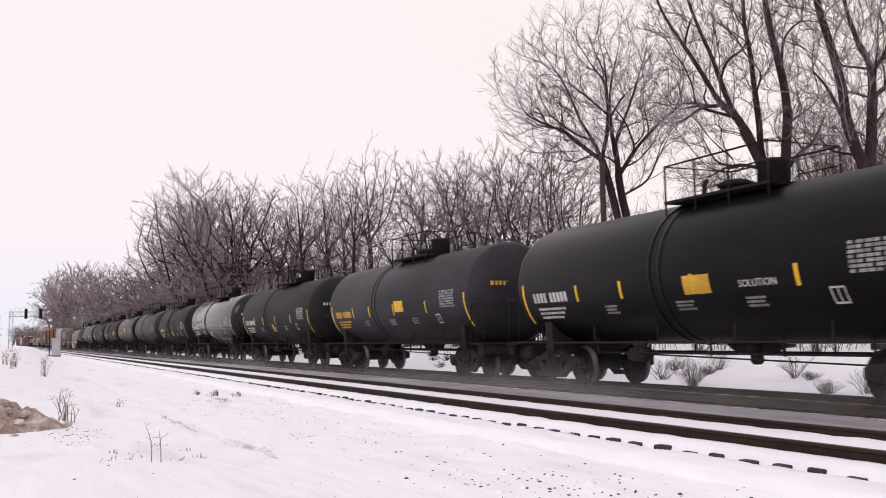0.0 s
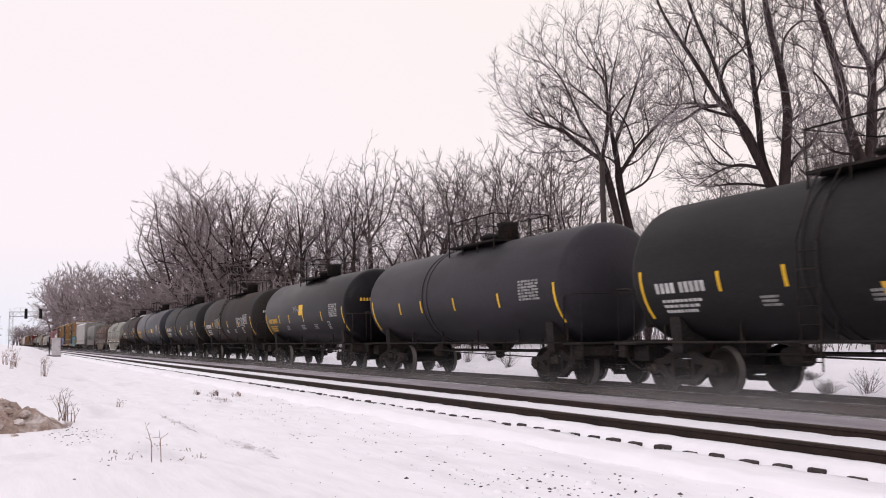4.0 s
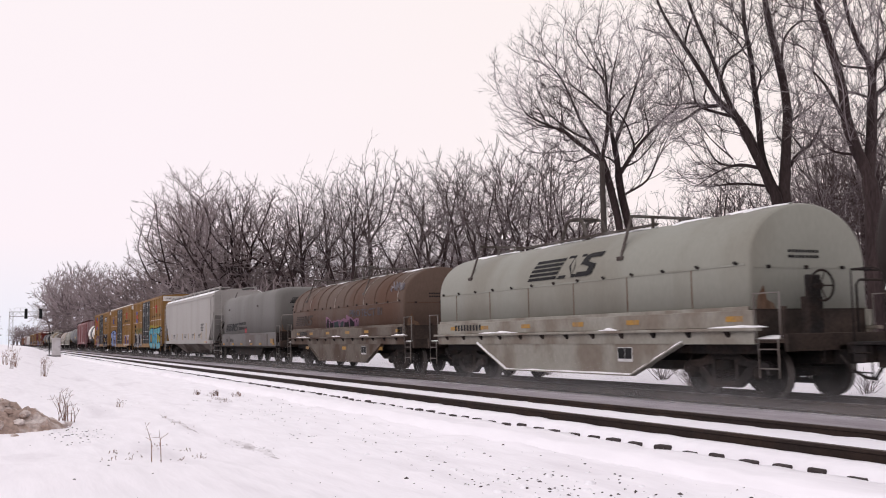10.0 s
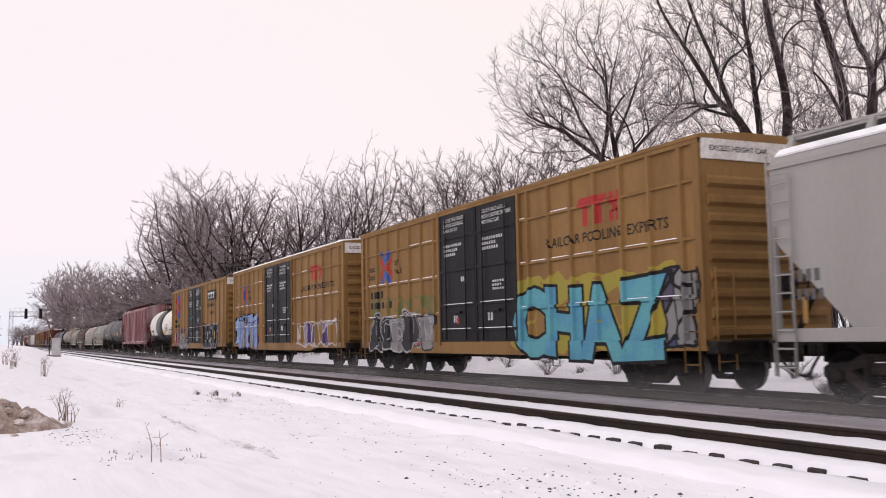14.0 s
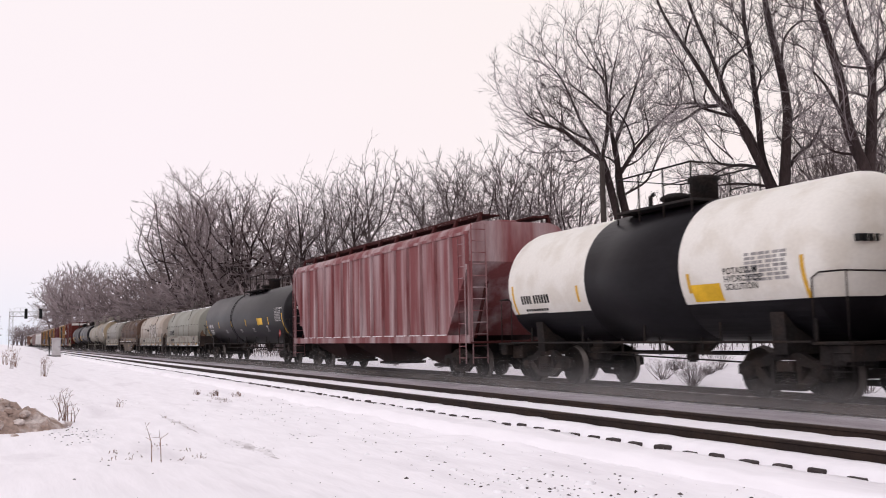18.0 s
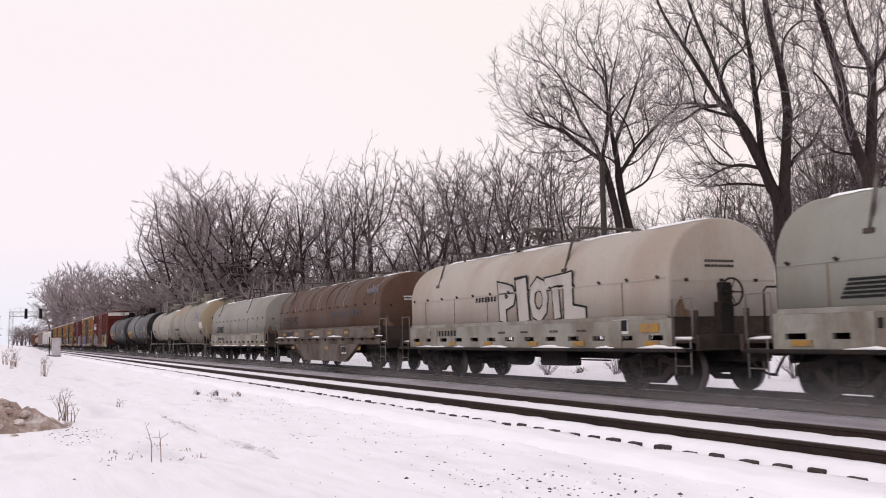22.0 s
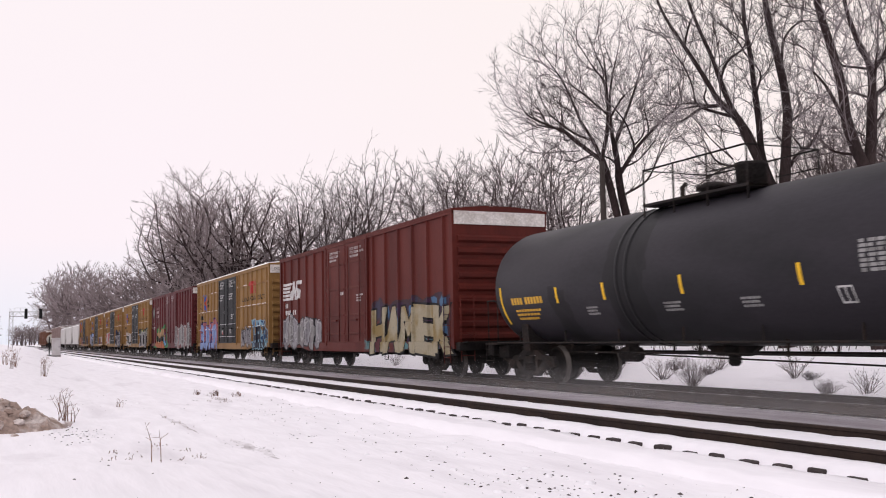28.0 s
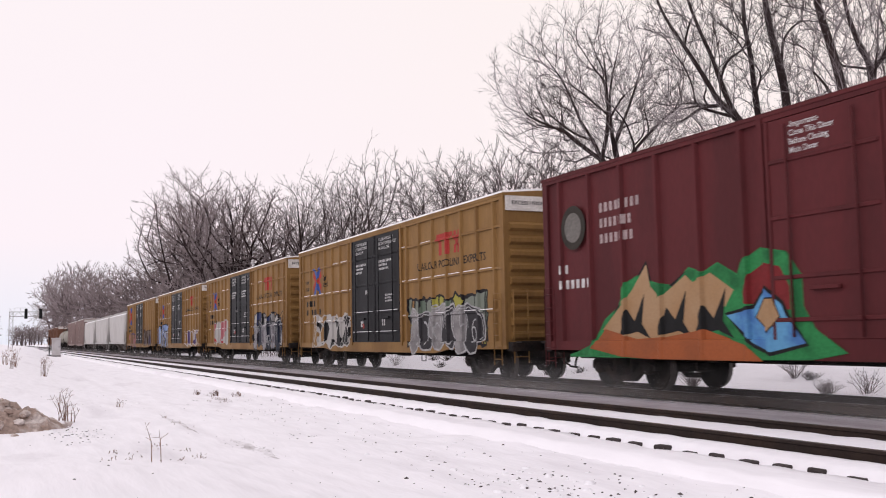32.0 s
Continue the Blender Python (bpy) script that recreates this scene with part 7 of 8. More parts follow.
def cross_emblem(car, y, z, s, x):
    """Two bent arrows back to back, red on blue, crossing in a dark middle."""
    for m, arm, out in ((BLUE_PAINT, [(0.58, 0.62), (0.32, 0.68), (0.0, 0.20), (0.07, 0.0)], 0.002), (RED_PAINT, [(0.62, 0.54), (0.66, 0.20), (0.36, 0.0), (0.12, 0.0)], 0.004)):
        g = Geo()
        for k in (-1, 1):
            for up in (-1, 1):
                g.add([(out + 0.0004 * (k > 0), y + k * s * p, z + s * (0.62 + up * q)) for p, q in arm], [(0, 1, 2, 3)])
        tagged(on_side(car, "emblem", g.v, g.f, m), kind="stuff")
    q = s * 0.07
    on_side(car, "emblem_middle", [(0.006, y - q, z + s * 0.44), (0.006, y + q, z + s * 0.44), (0.006, y + q, z + s * 0.80), (0.006, y - q, z + s * 0.80)], [(0, 1, 2, 3)], NAVY_PAINT)


GLYPHS = {}


def glyph(ch, fat):
    """Outline faces of one fattened letter of the built-in font."""
    if (ch, fat) not in GLYPHS:
        cu = bpy.data.curves.new("glyph", "FONT")
        cu.body, cu.size, cu.resolution_u, cu.offset = ch, 1.0, 2, fat
        ob = bpy.data.objects.new("glyph", cu)
        scene.collection.objects.link(ob)
        me = bpy.data.meshes.new_from_object(ob)
        GLYPHS[ch, fat] = ([(v.co.x, v.co.y) for v in me.vertices], [tuple(q.vertices) for q in me.polygons])
        bpy.data.objects.remove(ob)
        bpy.data.meshes.remove(me)
    return GLYPHS[ch, fat]


def tag_word(car, text, y0, y1, z0, z1, fill, rim, seed, x=1.6):
    """Fat sprayed letters with an outline, filling y0..y1 (reading towards -y) and z0..z1."""
    rnd = random.Random(seed)
    w = (y0 - y1) / len(text)
    for i, ch in enumerate(text):
        base = glyph(ch, 0.03)[0]
        xa, xb = min(p[0] for p in base), max(p[0] for p in base)
        za, zb = min(p[1] for p in base), max(p[1] for p in base)
        k, lift, tilt = (rnd.uniform(1.0, 1.14) if xb - xa > 0.25 else 0.5), rnd.uniform(-0.06, 0.06), rnd.uniform(-0.14, 0.14)
        for name, fat, material, out in (("painted_outline", 0.095, rim, 0.004), ("painted_letter", 0.058, fill, 0.009)):
            v, f = glyph(ch, fat)
            pts = []
            for a, b in v:
                u, h = (a - xa) / (xb - xa), (b - za) / (zb - za)
                pts.append((-x - out - 0.0006 * i, y0 - w * (i + 0.5 + (u - 0.5) * k * 0.94 + tilt * (h - 0.5)), z0 + (z1 - z0) * (h * (1 + lift) - lift * 0.5) + 0.05 * math.sin(3 * u + seed + i)))
            if car.name in SIDES:
                on_side(car, name, [(out + 0.0006 * i, p[1], p[2]) for p in pts], f, material)
            else:
                part(name, Geo().add(pts, f), material, car)


def paint_shape(car, outline, fill, rim, out=0.004, x=1.6, grow=0.07):
    """A sprayed area with a dark edge."""
    cy, cz = sum(p[0] for p in outline) / len(outline), sum(p[1] for p in outline) / len(outline)
    big = []
    n = len(outline)
    for i, (a, b) in enumerate(outline):
        (pa, pb), (na, nb) = outline[i - 1], outline[(i + 1) % n]
        ty, tz = na - pa, nb - pb
        q = math.hypot(ty, tz) or 1.0
        oy, oz = tz / q, -ty / q
        if i == 0:
            turn = sum(outline[j - 1][0] * outline[j][1] - outline[j][0] * outline[j - 1][1] for j in range(n))
            side = 1 if turn > 0 else -1
        big.append((a + side * oy * grow, b + side * oz * grow))
    on_side(car, "painted_outline", [(out, a, b) for a, b in big], [tuple(range(n))], rim)
    on_side(car, "painted_area", [(out + 0.004, a, b) for a, b in outline], [tuple(range(n))], fill)


def sprayed_piece(car, y0, y1, z0, z1, n, fills, rim, stroke, seed, halo=None):
    """Overlapping swollen forms with edges and inner strokes, side by side from y0 down to y1: lettering past reading."""
    rnd = random.Random(seed)
    flat = {}

    def put(name, material, lift, pts):
        g = flat.setdefault((name, material.name), (Geo(), material))[0]
        g.add([(lift, p, q) for p, q in pts], [tuple(range(len(pts)))])

    def ribbon(material, lift, path, wide):
        for (a, c), (d, e) in zip(path, path[1:]):
            ln = math.hypot(d - a, e - c) or 1.0
            oy, oz = -(e - c) / ln * wide, (d - a) / ln * wide
            put("painted_stroke", material, lift, [(a + oy, c + oz), (a - oy, c - oz), (d - oy, e - oz), (d + oy, e + oz)])

    w, h = (y0 - y1) / n, z1 - z0
    for i in range(n):
        cy, cz = y0 - w * (i + 0.5), (z0 + z1) / 2 + rnd.uniform(-0.06, 0.06) * h
        ry, rz, p = w * rnd.uniform(0.55, 0.72), h * rnd.uniform(0.42, 0.54), rnd.uniform(0, 6.28)
        form = []
        for k in range(22):
            a = 2 * math.pi * k / 22
            c, s = math.cos(a), math.sin(a)
            m = 1 + 0.16 * math.sin(3 * a + p) + 0.10 * math.sin(5 * a + 2 * p)
            form.append((cy + ry * math.copysign(abs(c) ** 0.7, c) * m, max(z0 - 0.1, cz + rz * math.copysign(abs(s) ** 0.7, s) * m)))
        grow = lambda d: [(cy + (q - cy) * (1 + d / ry), cz + (r - cz) * (1 + d / rz)) for q, r in form]
        base = 0.002 + 0.0012 * i
        if halo:
            put("painted_halo", halo, 0.0012, grow(0.22))
        put("painted_outline", rim, base, grow(0.055))
        put("painted_area", fills[i % len(fills)], base + 0.0005, form)
        for _ in range(2):
            sy, sz = cy + rnd.uniform(-0.3, 0.3) * ry, cz + rnd.uniform(-0.4, 0.4) * rz
            arc0, arc1, r = rnd.uniform(0, 6.28), rnd.uniform(1.5, 4.5), rnd.uniform(0.12, 0.3)
            ribbon(stroke, base + 0.0009, [(sy + r * ry / max(ry, rz) * math.cos(arc0 + arc1 * k / 9) * 1.2, sz + r * 1.5 * math.sin(arc0 + arc1 * k / 9)) for k in range(10)], 0.022)
        ribbon(stroke, base + 0.0009, [(q, r) for q, r in grow(-0.07)[:14]], 0.016)
    for (name, _), (g, material) in flat.items():
        tagged(on_side(car, name, g.v, g.f, material), kind="stuff")


def scrawl(car, y, z, w, h, n, material, seed, x=1.6, r=0.012):
    """A quick sprayed line of scribble."""
    rnd = random.Random(seed)
    pts = []
    for i in range(n):
        a = i / (n - 1)
        pts.append((-x - 0.004, y - w * a + rnd.uniform(-0.04, 0.04), z + h * (0.5 + 0.5 * math.sin(i * 2.4 + rnd.uniform(-0.6, 0.6))) * rnd.uniform(0.7, 1.1)))
    part("scrawl", Geo().tube(pts, r, 4), material, car)


def pooled_box(i, paint, label, door=DOOR_BLACK, hrib=True, slogan=True, plate=False, pale=False):
    car = box_car(cut[i + 1] - cut[i], paint, label, door, hrib=hrib, ribs=7 if hrib else 6, roof_snow=i not in (15, 17))
    x = 1.598
    cross_emblem(car, 6.9, 2.95 if not hrib else 3.05, 1.26 if not hrib else 0.85, x)
    side_words(car, "next", 8.55, 3.5, 0.22, INK_PAINT, x, slant=-0.15)
    side_words(car, "load", 8.55, 3.22, 0.22, INK_PAINT, x, slant=-0.15)
    side_words(car, "any", 6.15, 3.6, 0.23, INK_PAINT, x, slant=-0.15)
    side_words(car, "road", 6.15, 3.3, 0.23, INK_PAINT, x, slant=-0.15)
    side_bars(car, 8.4, 2.55, 4, 1.3, 0.24, INK_PAINT, x)
    side_bars(car, 8.4, 2.2, 6, 2.1, 0.22, INK_PAINT, x)
    if slogan and not plate:
        g = Geo()
        for a, b, c, d in ((0, 1.1, 0.44, 0.64), (0.16, 0.36, 0, 0.45), (0.72, 0.92, 0, 0.45), (1.2, 1.36, 0.36, 0.64), (1.3, 1.5, 0.2, 0.46), (1.44, 1.62, 0, 0.26), (1.2, 1.36, 0, 0.24), (1.46, 1.66, 0.4, 0.64)):
            g.add([(0.003, -5.0 - b, 3.62 + c), (0.003, -5.0 - a, 3.62 + c), (0.003, -5.0 - a, 3.62 + d), (0.003, -5.0 - b, 3.62 + d)], [(0, 1, 2, 3)])
        tagged(on_side(car, "emblem", g.v, g.f, RED_PAINT), kind="stuff")
        side_words(car, "RAILCAR POOLING EXPERTS", -3.6, 3.26, 0.22, INK_PAINT, x, 1.12)
    if plate:
        part("emblem_plate", Geo().box(-x - 0.004, -x + 0.001, -6.6, -4.3, 3.72, 4.32), INK_PAINT, car)
        g = Geo()
        for a in (4.45, 5.15, 5.85):
            g.box(-x - 0.010, -x, -a - 0.55, -a, 4.08, 4.2).box(-x - 0.010, -x, -a - 0.36, -a - 0.18, 3.82, 4.1).box(-x - 0.010, -x, -a - 0.46, -a - 0.08, 3.82, 3.9)
        tagged(part("emblem", g, WHITE, car), kind="stuff")
        side_words(car, "Railcar Pooling", -3.75, 3.32, 0.27, INK_PAINT, x, 1.1)
        side_words(car, "Experts", -4.6, 2.85, 0.27, INK_PAINT, x, 1.1)
    xd = 1.598
    for y, lines in ((2.1, ("CLOSE THIS DOOR", "BEFORE CLOSING", "MAIN DOOR")), (-0.35, ("CLOSE AND LOCK", "BOTH DOORS BEFORE", "MOVING CAR"))):
        for k, s in enumerate(lines):
            side_words(car, s, y, 4.52 - 0.15 * k, 0.10, WHITE, xd, 1.1)
        side_bars(car, y, 3.78, 9, 1.2, 0.08, WHITE, xd, 3, 0.13)
    side_bars(car, 1.0, 2.75, 3, 0.35, 0.14, WHITE, xd)
    side_bars(car, -0.9, 2.62, 6, 0.8, 0.06, WHITE, xd, 3, 0.10)
    side_bars(car, -0.6, 1.62, 2, 0.34, 0.22, WHITE, xd)
    side_bars(car, 1.5, 1.60, 2, 0.30, 0.20, WHITE, xd)
    part("warning_label", Geo().box(-xd - 0.006, -xd, 1.15, 1.30, 1.55, 1.72), RED_PAINT, car)
    end_words(car, "EXCESS HEIGHT CAR", i)
    return car


def end_words(car, text, i):
    """Small lettering on the pale panel at the leading end."""
    hb = (cut[i + 1] - cut[i]) / 2 - 1.0
    v, f = words(text, 0.10, 1.05)
    part("end_lettering", Geo().add([(-1.35 + a, -hb - 0.046, 4.62 + b) for a, b in v], f), INK_PAINT, car)


def make_train():
    def put(i, car):
        TRAIN.append((car, (cut[i] + cut[i + 1]) / 2))

    def sp(i):
        return cut[i + 1] - cut[i]

    put(0, tank_car(sp(0), label="black tank car with white stencils and yellow stripes", marks=(WHITE, 9, 1.55, 0.27), seam=(0.1,), sticker=(-0.04, 0.75, 1.93, 0.36, GOLD),
                    names=(("SOLUTION", -1.75, 2.0, 0.13, WHITE),)))
    put(1, tank_car(sp(1), skin=GREY_TANK, label="dark grey tank car with orange lettering and yellow label", marks=(GOLD, 9, 1.7, 0.27), seam=(0.22,), sticker=(-0.1, 0.75, 2.05, 0.36, YELLOW)))
    put(2, tank_car(sp(2), skin=DULL_TANK, label="dull black tank car with white and yellow labels", marks=(WHITE, 10, 1.9, 0.27), seam=(0.22,), sticker=(0.05, 0.3, 1.6, 0.34, GOLD)))
    put(3, tank_car(sp(3), skin=GLOSS, label="clean glossy black tank car with white lettering", marks=(WHITE, 10, 1.65, 0.26), seam=(0.24,), plat=-0.4, sticker=(0.1, 0.3, 1.5, 0.24, YELLOW)))
    put(4, tank_car(sp(4), skin=DULL_TANK, label="dull black tank car with white stencils and side ladder", marks=(WHITE, 9, 1.5, 0.24), seam=(0.2,), ladders=True, plat=0.2, sticker=(-0.02, 0.35, 1.7, 0.22, GOLD)))
    put(5, tank_car(sp(5), skin=GREY_TANK, label="grey tank car with a pale data panel", seam=(0.25,), stripes=True, square=False))
    put(6, tank_car(sp(6), label="black tank car with yellow label and white scrawls", marks=(GOLD, 10, 1.5, 0.24), seam=(), sticker=(0.02, 0.62, 2.25, 0.45, YELLOW), plat=0.2))
    put(7, tank_car(sp(7), skin=RUSTY, label="rust-streaked black tank car with sprayed scrawls", marks=(WHITE, 9, 1.5, 0.24), seam=(0.2,), ladders=True, plat=0.0))
    put(8, tank_car(sp(8), skin=DULL_TANK, label="dull black tank car with white and yellow stencils", marks=(WHITE, 9, 1.75, 0.27), seam=(0.25,), sticker=(0.05, 0.55, 1.65, 0.36, LIME_LABEL), plat=0.3))
    put(9, tank_car(sp(9), skin=BLUE_TANK, R=1.52, label="blue-black tank car with yellow lettering", marks=(GOLD, 10, 1.7, 0.26), seam=(0.22,), sticker=(-0.3, 0.85, 1.98, 0.30, YELLOW), plat=0.2))
    put(10, tank_car(sp(10), skin=BROWN_TANK, R=1.40, zc=2.48, label="short dark brown tank car with snow on top", marks=(WHITE, 10, 1.2, 0.22), seam=(0.1,), plat=0.2, plat_l=2.2, cap=((-4.6, -0.9, 0.42), (1.4, 4.9, 0.55)), gap=1.45))
    put(11, coil_car(sp(11), COIL_CREAM, IRON_PALE, "pale green coil car with rounded hood and sagging side", True))
    put(12, coil_car(sp(12), COIL_BROWN_TAG, IRON_BROWN, "rusty brown coil car with ribbed hood and scrawls", True, hoops=COIL_BROWN, wheel=False))
    put(13, coil_car(sp(13), COIL_GREY, COIL_GREY_FRAME, "tall grey coil car with square-sided hood", False, htop=3.76, tall=True, wheel=False, snow=False))
    put(14, hopper_car(sp(14), HOPPER_GREY, "pale grey covered hopper car with snow along the roof", snow=True, chute=CHUTE))
    put(15, pooled_box(15, BOX_A, "yellow high-cube box car with cyan spray paint"))
    put(16, pooled_box(16, BOX_B, "yellow high-cube box car with pale blue spray paint"))
    put(17, pooled_box(17, BOX_C, "yellow ribbed box car with silver and navy spray paint", DOOR_TAGGED, hrib=False, plate=True))
    put(18, tank_car(sp(18), skin=WHITE_TANK, R=1.46, label="white tank car with black belly and black band", marks=(INK_PAINT, 10, 1.35, 0.24), seam=(), belly=(BLACK, 1.74), band=(BLACK, -1.75, 1.55), plat=-0.3, plat_l=2.6,
                     sticker=(-0.41, 0.8, 1.78, 0.32, YELLOW), square=False, grid=mat("faint_grey_lettering", (0.30, 0.29, 0.29), 0.6), grid_at=-0.71, gap=1.4, stripe_at=(-0.40, 0.05, 0.38), stripe_paint=GOLD, names=(("POTASSIUM", -2.98, 2.24, 0.115, INK_PAINT), ("HYDROXIDE", -2.98, 2.10, 0.115, INK_PAINT), ("SOLUTION", -2.98, 1.96, 0.115, INK_PAINT))))
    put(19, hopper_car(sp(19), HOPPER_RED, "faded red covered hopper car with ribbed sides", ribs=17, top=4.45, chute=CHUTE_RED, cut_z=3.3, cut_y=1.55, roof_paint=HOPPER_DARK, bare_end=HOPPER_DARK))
    put(20, tank_car(sp(20), label="long black tank car with white stencils and red placard", marks=(WHITE, 8, 1.25, 0.24), seam=(0.2,), sticker=(-0.47, 0.85, 1.98, 0.32, YELLOW), plat=-1.2, plat_l=4.4, gap=1.5, grid_at=-0.835, stripe_at=(-0.69, -0.455, -0.17, 0.21, 0.58), names=(("DOT 111A100W-1", -7.62, 2.63, 0.115, WHITE),)))
    put(21, coil_car(sp(21), COIL_CREAM, IRON_PALE, "pale green coil car with rounded hood and brake wheel", False))
    put(22, coil_car(sp(22), COIL_IVORY, IRON_PALE, "ivory coil car with rounded hood and black-outlined spray paint", False))
    put(23, coil_car(sp(23), COIL_BROWN, IRON_BROWN, "brown coil car with hooped hood and blue lettering", True, hoops=IRON_BROWN, wheel=False))
    put(24, coil_car(sp(24), COIL_PALE, IRON_PALE, "grey-cream coil car with rounded hood and snow on top", False, wheel=False))
    put(25, tank_car(sp(25), skin=CREAM, R=1.5, zc=2.46, label="cream tank car stained with rust, snow on top", marks=(INK_PAINT, 10, 1.6, 0.2), seam=(0.15,), cap=((-6.2, -1.6, 0.5), (-0.6, 2.2, 0.4)), plat=0.6, rail_paint=CREAM_CLEAN, stripes=False, grid=False, square=False))
    put(26, tank_car(sp(26), skin=CREAM_CLEAN, R=1.36, zc=2.36, label="short cream tank car with a dark belly", marks=(INK_PAINT, 10, 1.1, 0.16), seam=(0.2,), cap=((-4.4, -1.2, 0.4),), belly=(DULL_TANK, 1.32), plat=0.3, plat_l=2.0, stripes=False, grid=False, gap=1.4, rail_paint=CREAM_CLEAN))
    put(27, tank_car(sp(27), label="black tank car with yellow lettering", marks=(GOLD, 10, 2.0, 0.3), seam=(0.2,), plat=0.4))
    put(28, tank_car(sp(28), skin=GREY_STAIN, R=1.52, label="grey tank car with dark stains and yellow lettering", marks=(GOLD, 10, 1.55, 0.2), seam=(0.2,), cap=((0.2, 2.0, 0.3),), plat=-0.3, plat_l=3.2))
    # red box car with a white emblem
    c = box_car(sp(29), BOX_NS, "red box car with white emblem and cream spray paint", ribs=6, hrib=False, door_w=4.6, snow=False)
    wordmark(c, 8.95, 2.95, 2.9, 0.82, WHITE)
    side_bars(c, 8.6, 2.62, 2, 0.5, 0.2, WHITE)
    side_bars(c, 8.6, 2.3, 6, 1.8, 0.2, WHITE)
    for y, lines in ((1.9, ("CLOSE THIS DOOR", "BEFORE CLOSING", "MAIN DOOR")), (-0.5, ("CLOSE AND LOCK", "BOTH DOORS BEFORE", "MOVING CAR"))):
        for k, s in enumerate(lines):
            side_words(c, s, y, 4.48 - 0.14 * k, 0.09, WHITE, 1.598, 1.1)
    side_bars(c, 0.6, 2.85, 2, 0.4, 0.12, WHITE)
    side_bars(c, -1.2, 2.75, 6, 0.7, 0.06, WHITE, 1.6, 3, 0.1)
    put(29, c)
    put(30, pooled_box(30, BOX_D, "yellow high-cube box car with lilac and navy spray paint"))
    c = box_car(sp(31), BOX_CP, "maroon box car with a large colourful spray painting", ribs=6, hrib=False, door_w=4.9, door_y=-0.4, snow=False)
    g = Geo().lathe([(-1.603, 0.50), (-1.606, 0.50)], 28, 0, (0, 8.05, 3.62), False)
    part("emblem", g, mat("emblem_dark", (0.03, 0.025, 0.02), 0.6), c)
    part("emblem", Geo().lathe([(-1.606, 0.34), (-1.611, 0.34)], 24, 0, (0, 8.05, 3.62), False), mat("emblem_grey", (0.14, 0.13, 0.12), 0.6), c)
    for k, (n, w) in enumerate(((8, 1.5), (7, 1.2), (7, 1.25))):
        side_bars(c, 7.1, 3.85 - 0.34 * k, n, w, 0.2, mat("faded_white_lettering", (0.34, 0.27, 0.27), 0.7, vary=0.3), 1.6)
    side_bars(c, 8.75, 2.6, 2, 0.4, 0.2, WHITE)
    side_bars(c, 8.75, 2.25, 6, 1.3, 0.2, WHITE)
    for y, lines in ((1.45, ("-Important-", "Close This Door", "Before Closing", "Main Door")), (-0.85, ("Close And Lock", "Both Doors Before", "Moving Car"))):
        for k, s in enumerate(lines):
            side_words(c, s, y, 4.56 - 0.145 * k, 0.10, WHITE, 1.598, 0.95, slant=-0.15)
    end_words(c, "Excess Height Car", 31)
    put(31, c)
    put(32, pooled_box(32, BOX_E, "yellow high-cube box car with grey-green spray paint"))
    put(33, pooled_box(33, BOX_F, "yellow high-cube box car with red and silver spray paint"))
    put(34, pooled_box(34, BOX_B, "yellow high-cube box car with faded spray paint"))
    put(35, pooled_box(35, BOX_C, "yellow box car near the end of the row", hrib=False, slogan=False))
    FAR_CARS[0] = True
    for i in (36, 37, 38):
        put(i, hopper_car(sp(i), HOPPER_PALE, "pale covered hopper car far down the train", snow=True, chute=CHUTE))
    for i in (39, 40):
        put(i, box_car(sp(i), BOX_DUST, "dusty pink-grey box car far down the train", hrib=False))
    for i in (41, 42):
        put(i, tank_car(sp(i), skin=CREAM_CLEAN, label="pale tank car far down the train", stripes=False, grid=False, square=False))
    for i in (43, 44, 45):
        put(i, box_car(sp(i), BOX_ORANGE, "brown box car at the far end of the train", hrib=False))


LIME_LABEL = mat("yellow_white_label", (0.5, 0.46, 0.18), 0.6, vary=0.2)
HOPPER_PALE = mat("hopper_white_grey", (0.46, 0.44, 0.43), 0.55, vary=0.05, size=0.5, second=(0.38, 0.36, 0.35), amount=0.5)
BOX_DUST = mat("boxcar_dusty_pink", (0.26, 0.19, 0.18), 0.65, vary=0.1, size=0.8, second=(0.2, 0.14, 0.13))
BOX_ORANGE = mat("boxcar_brown", (0.16, 0.075, 0.05), 0.65, vary=0.1, size=0.8)
make_train()


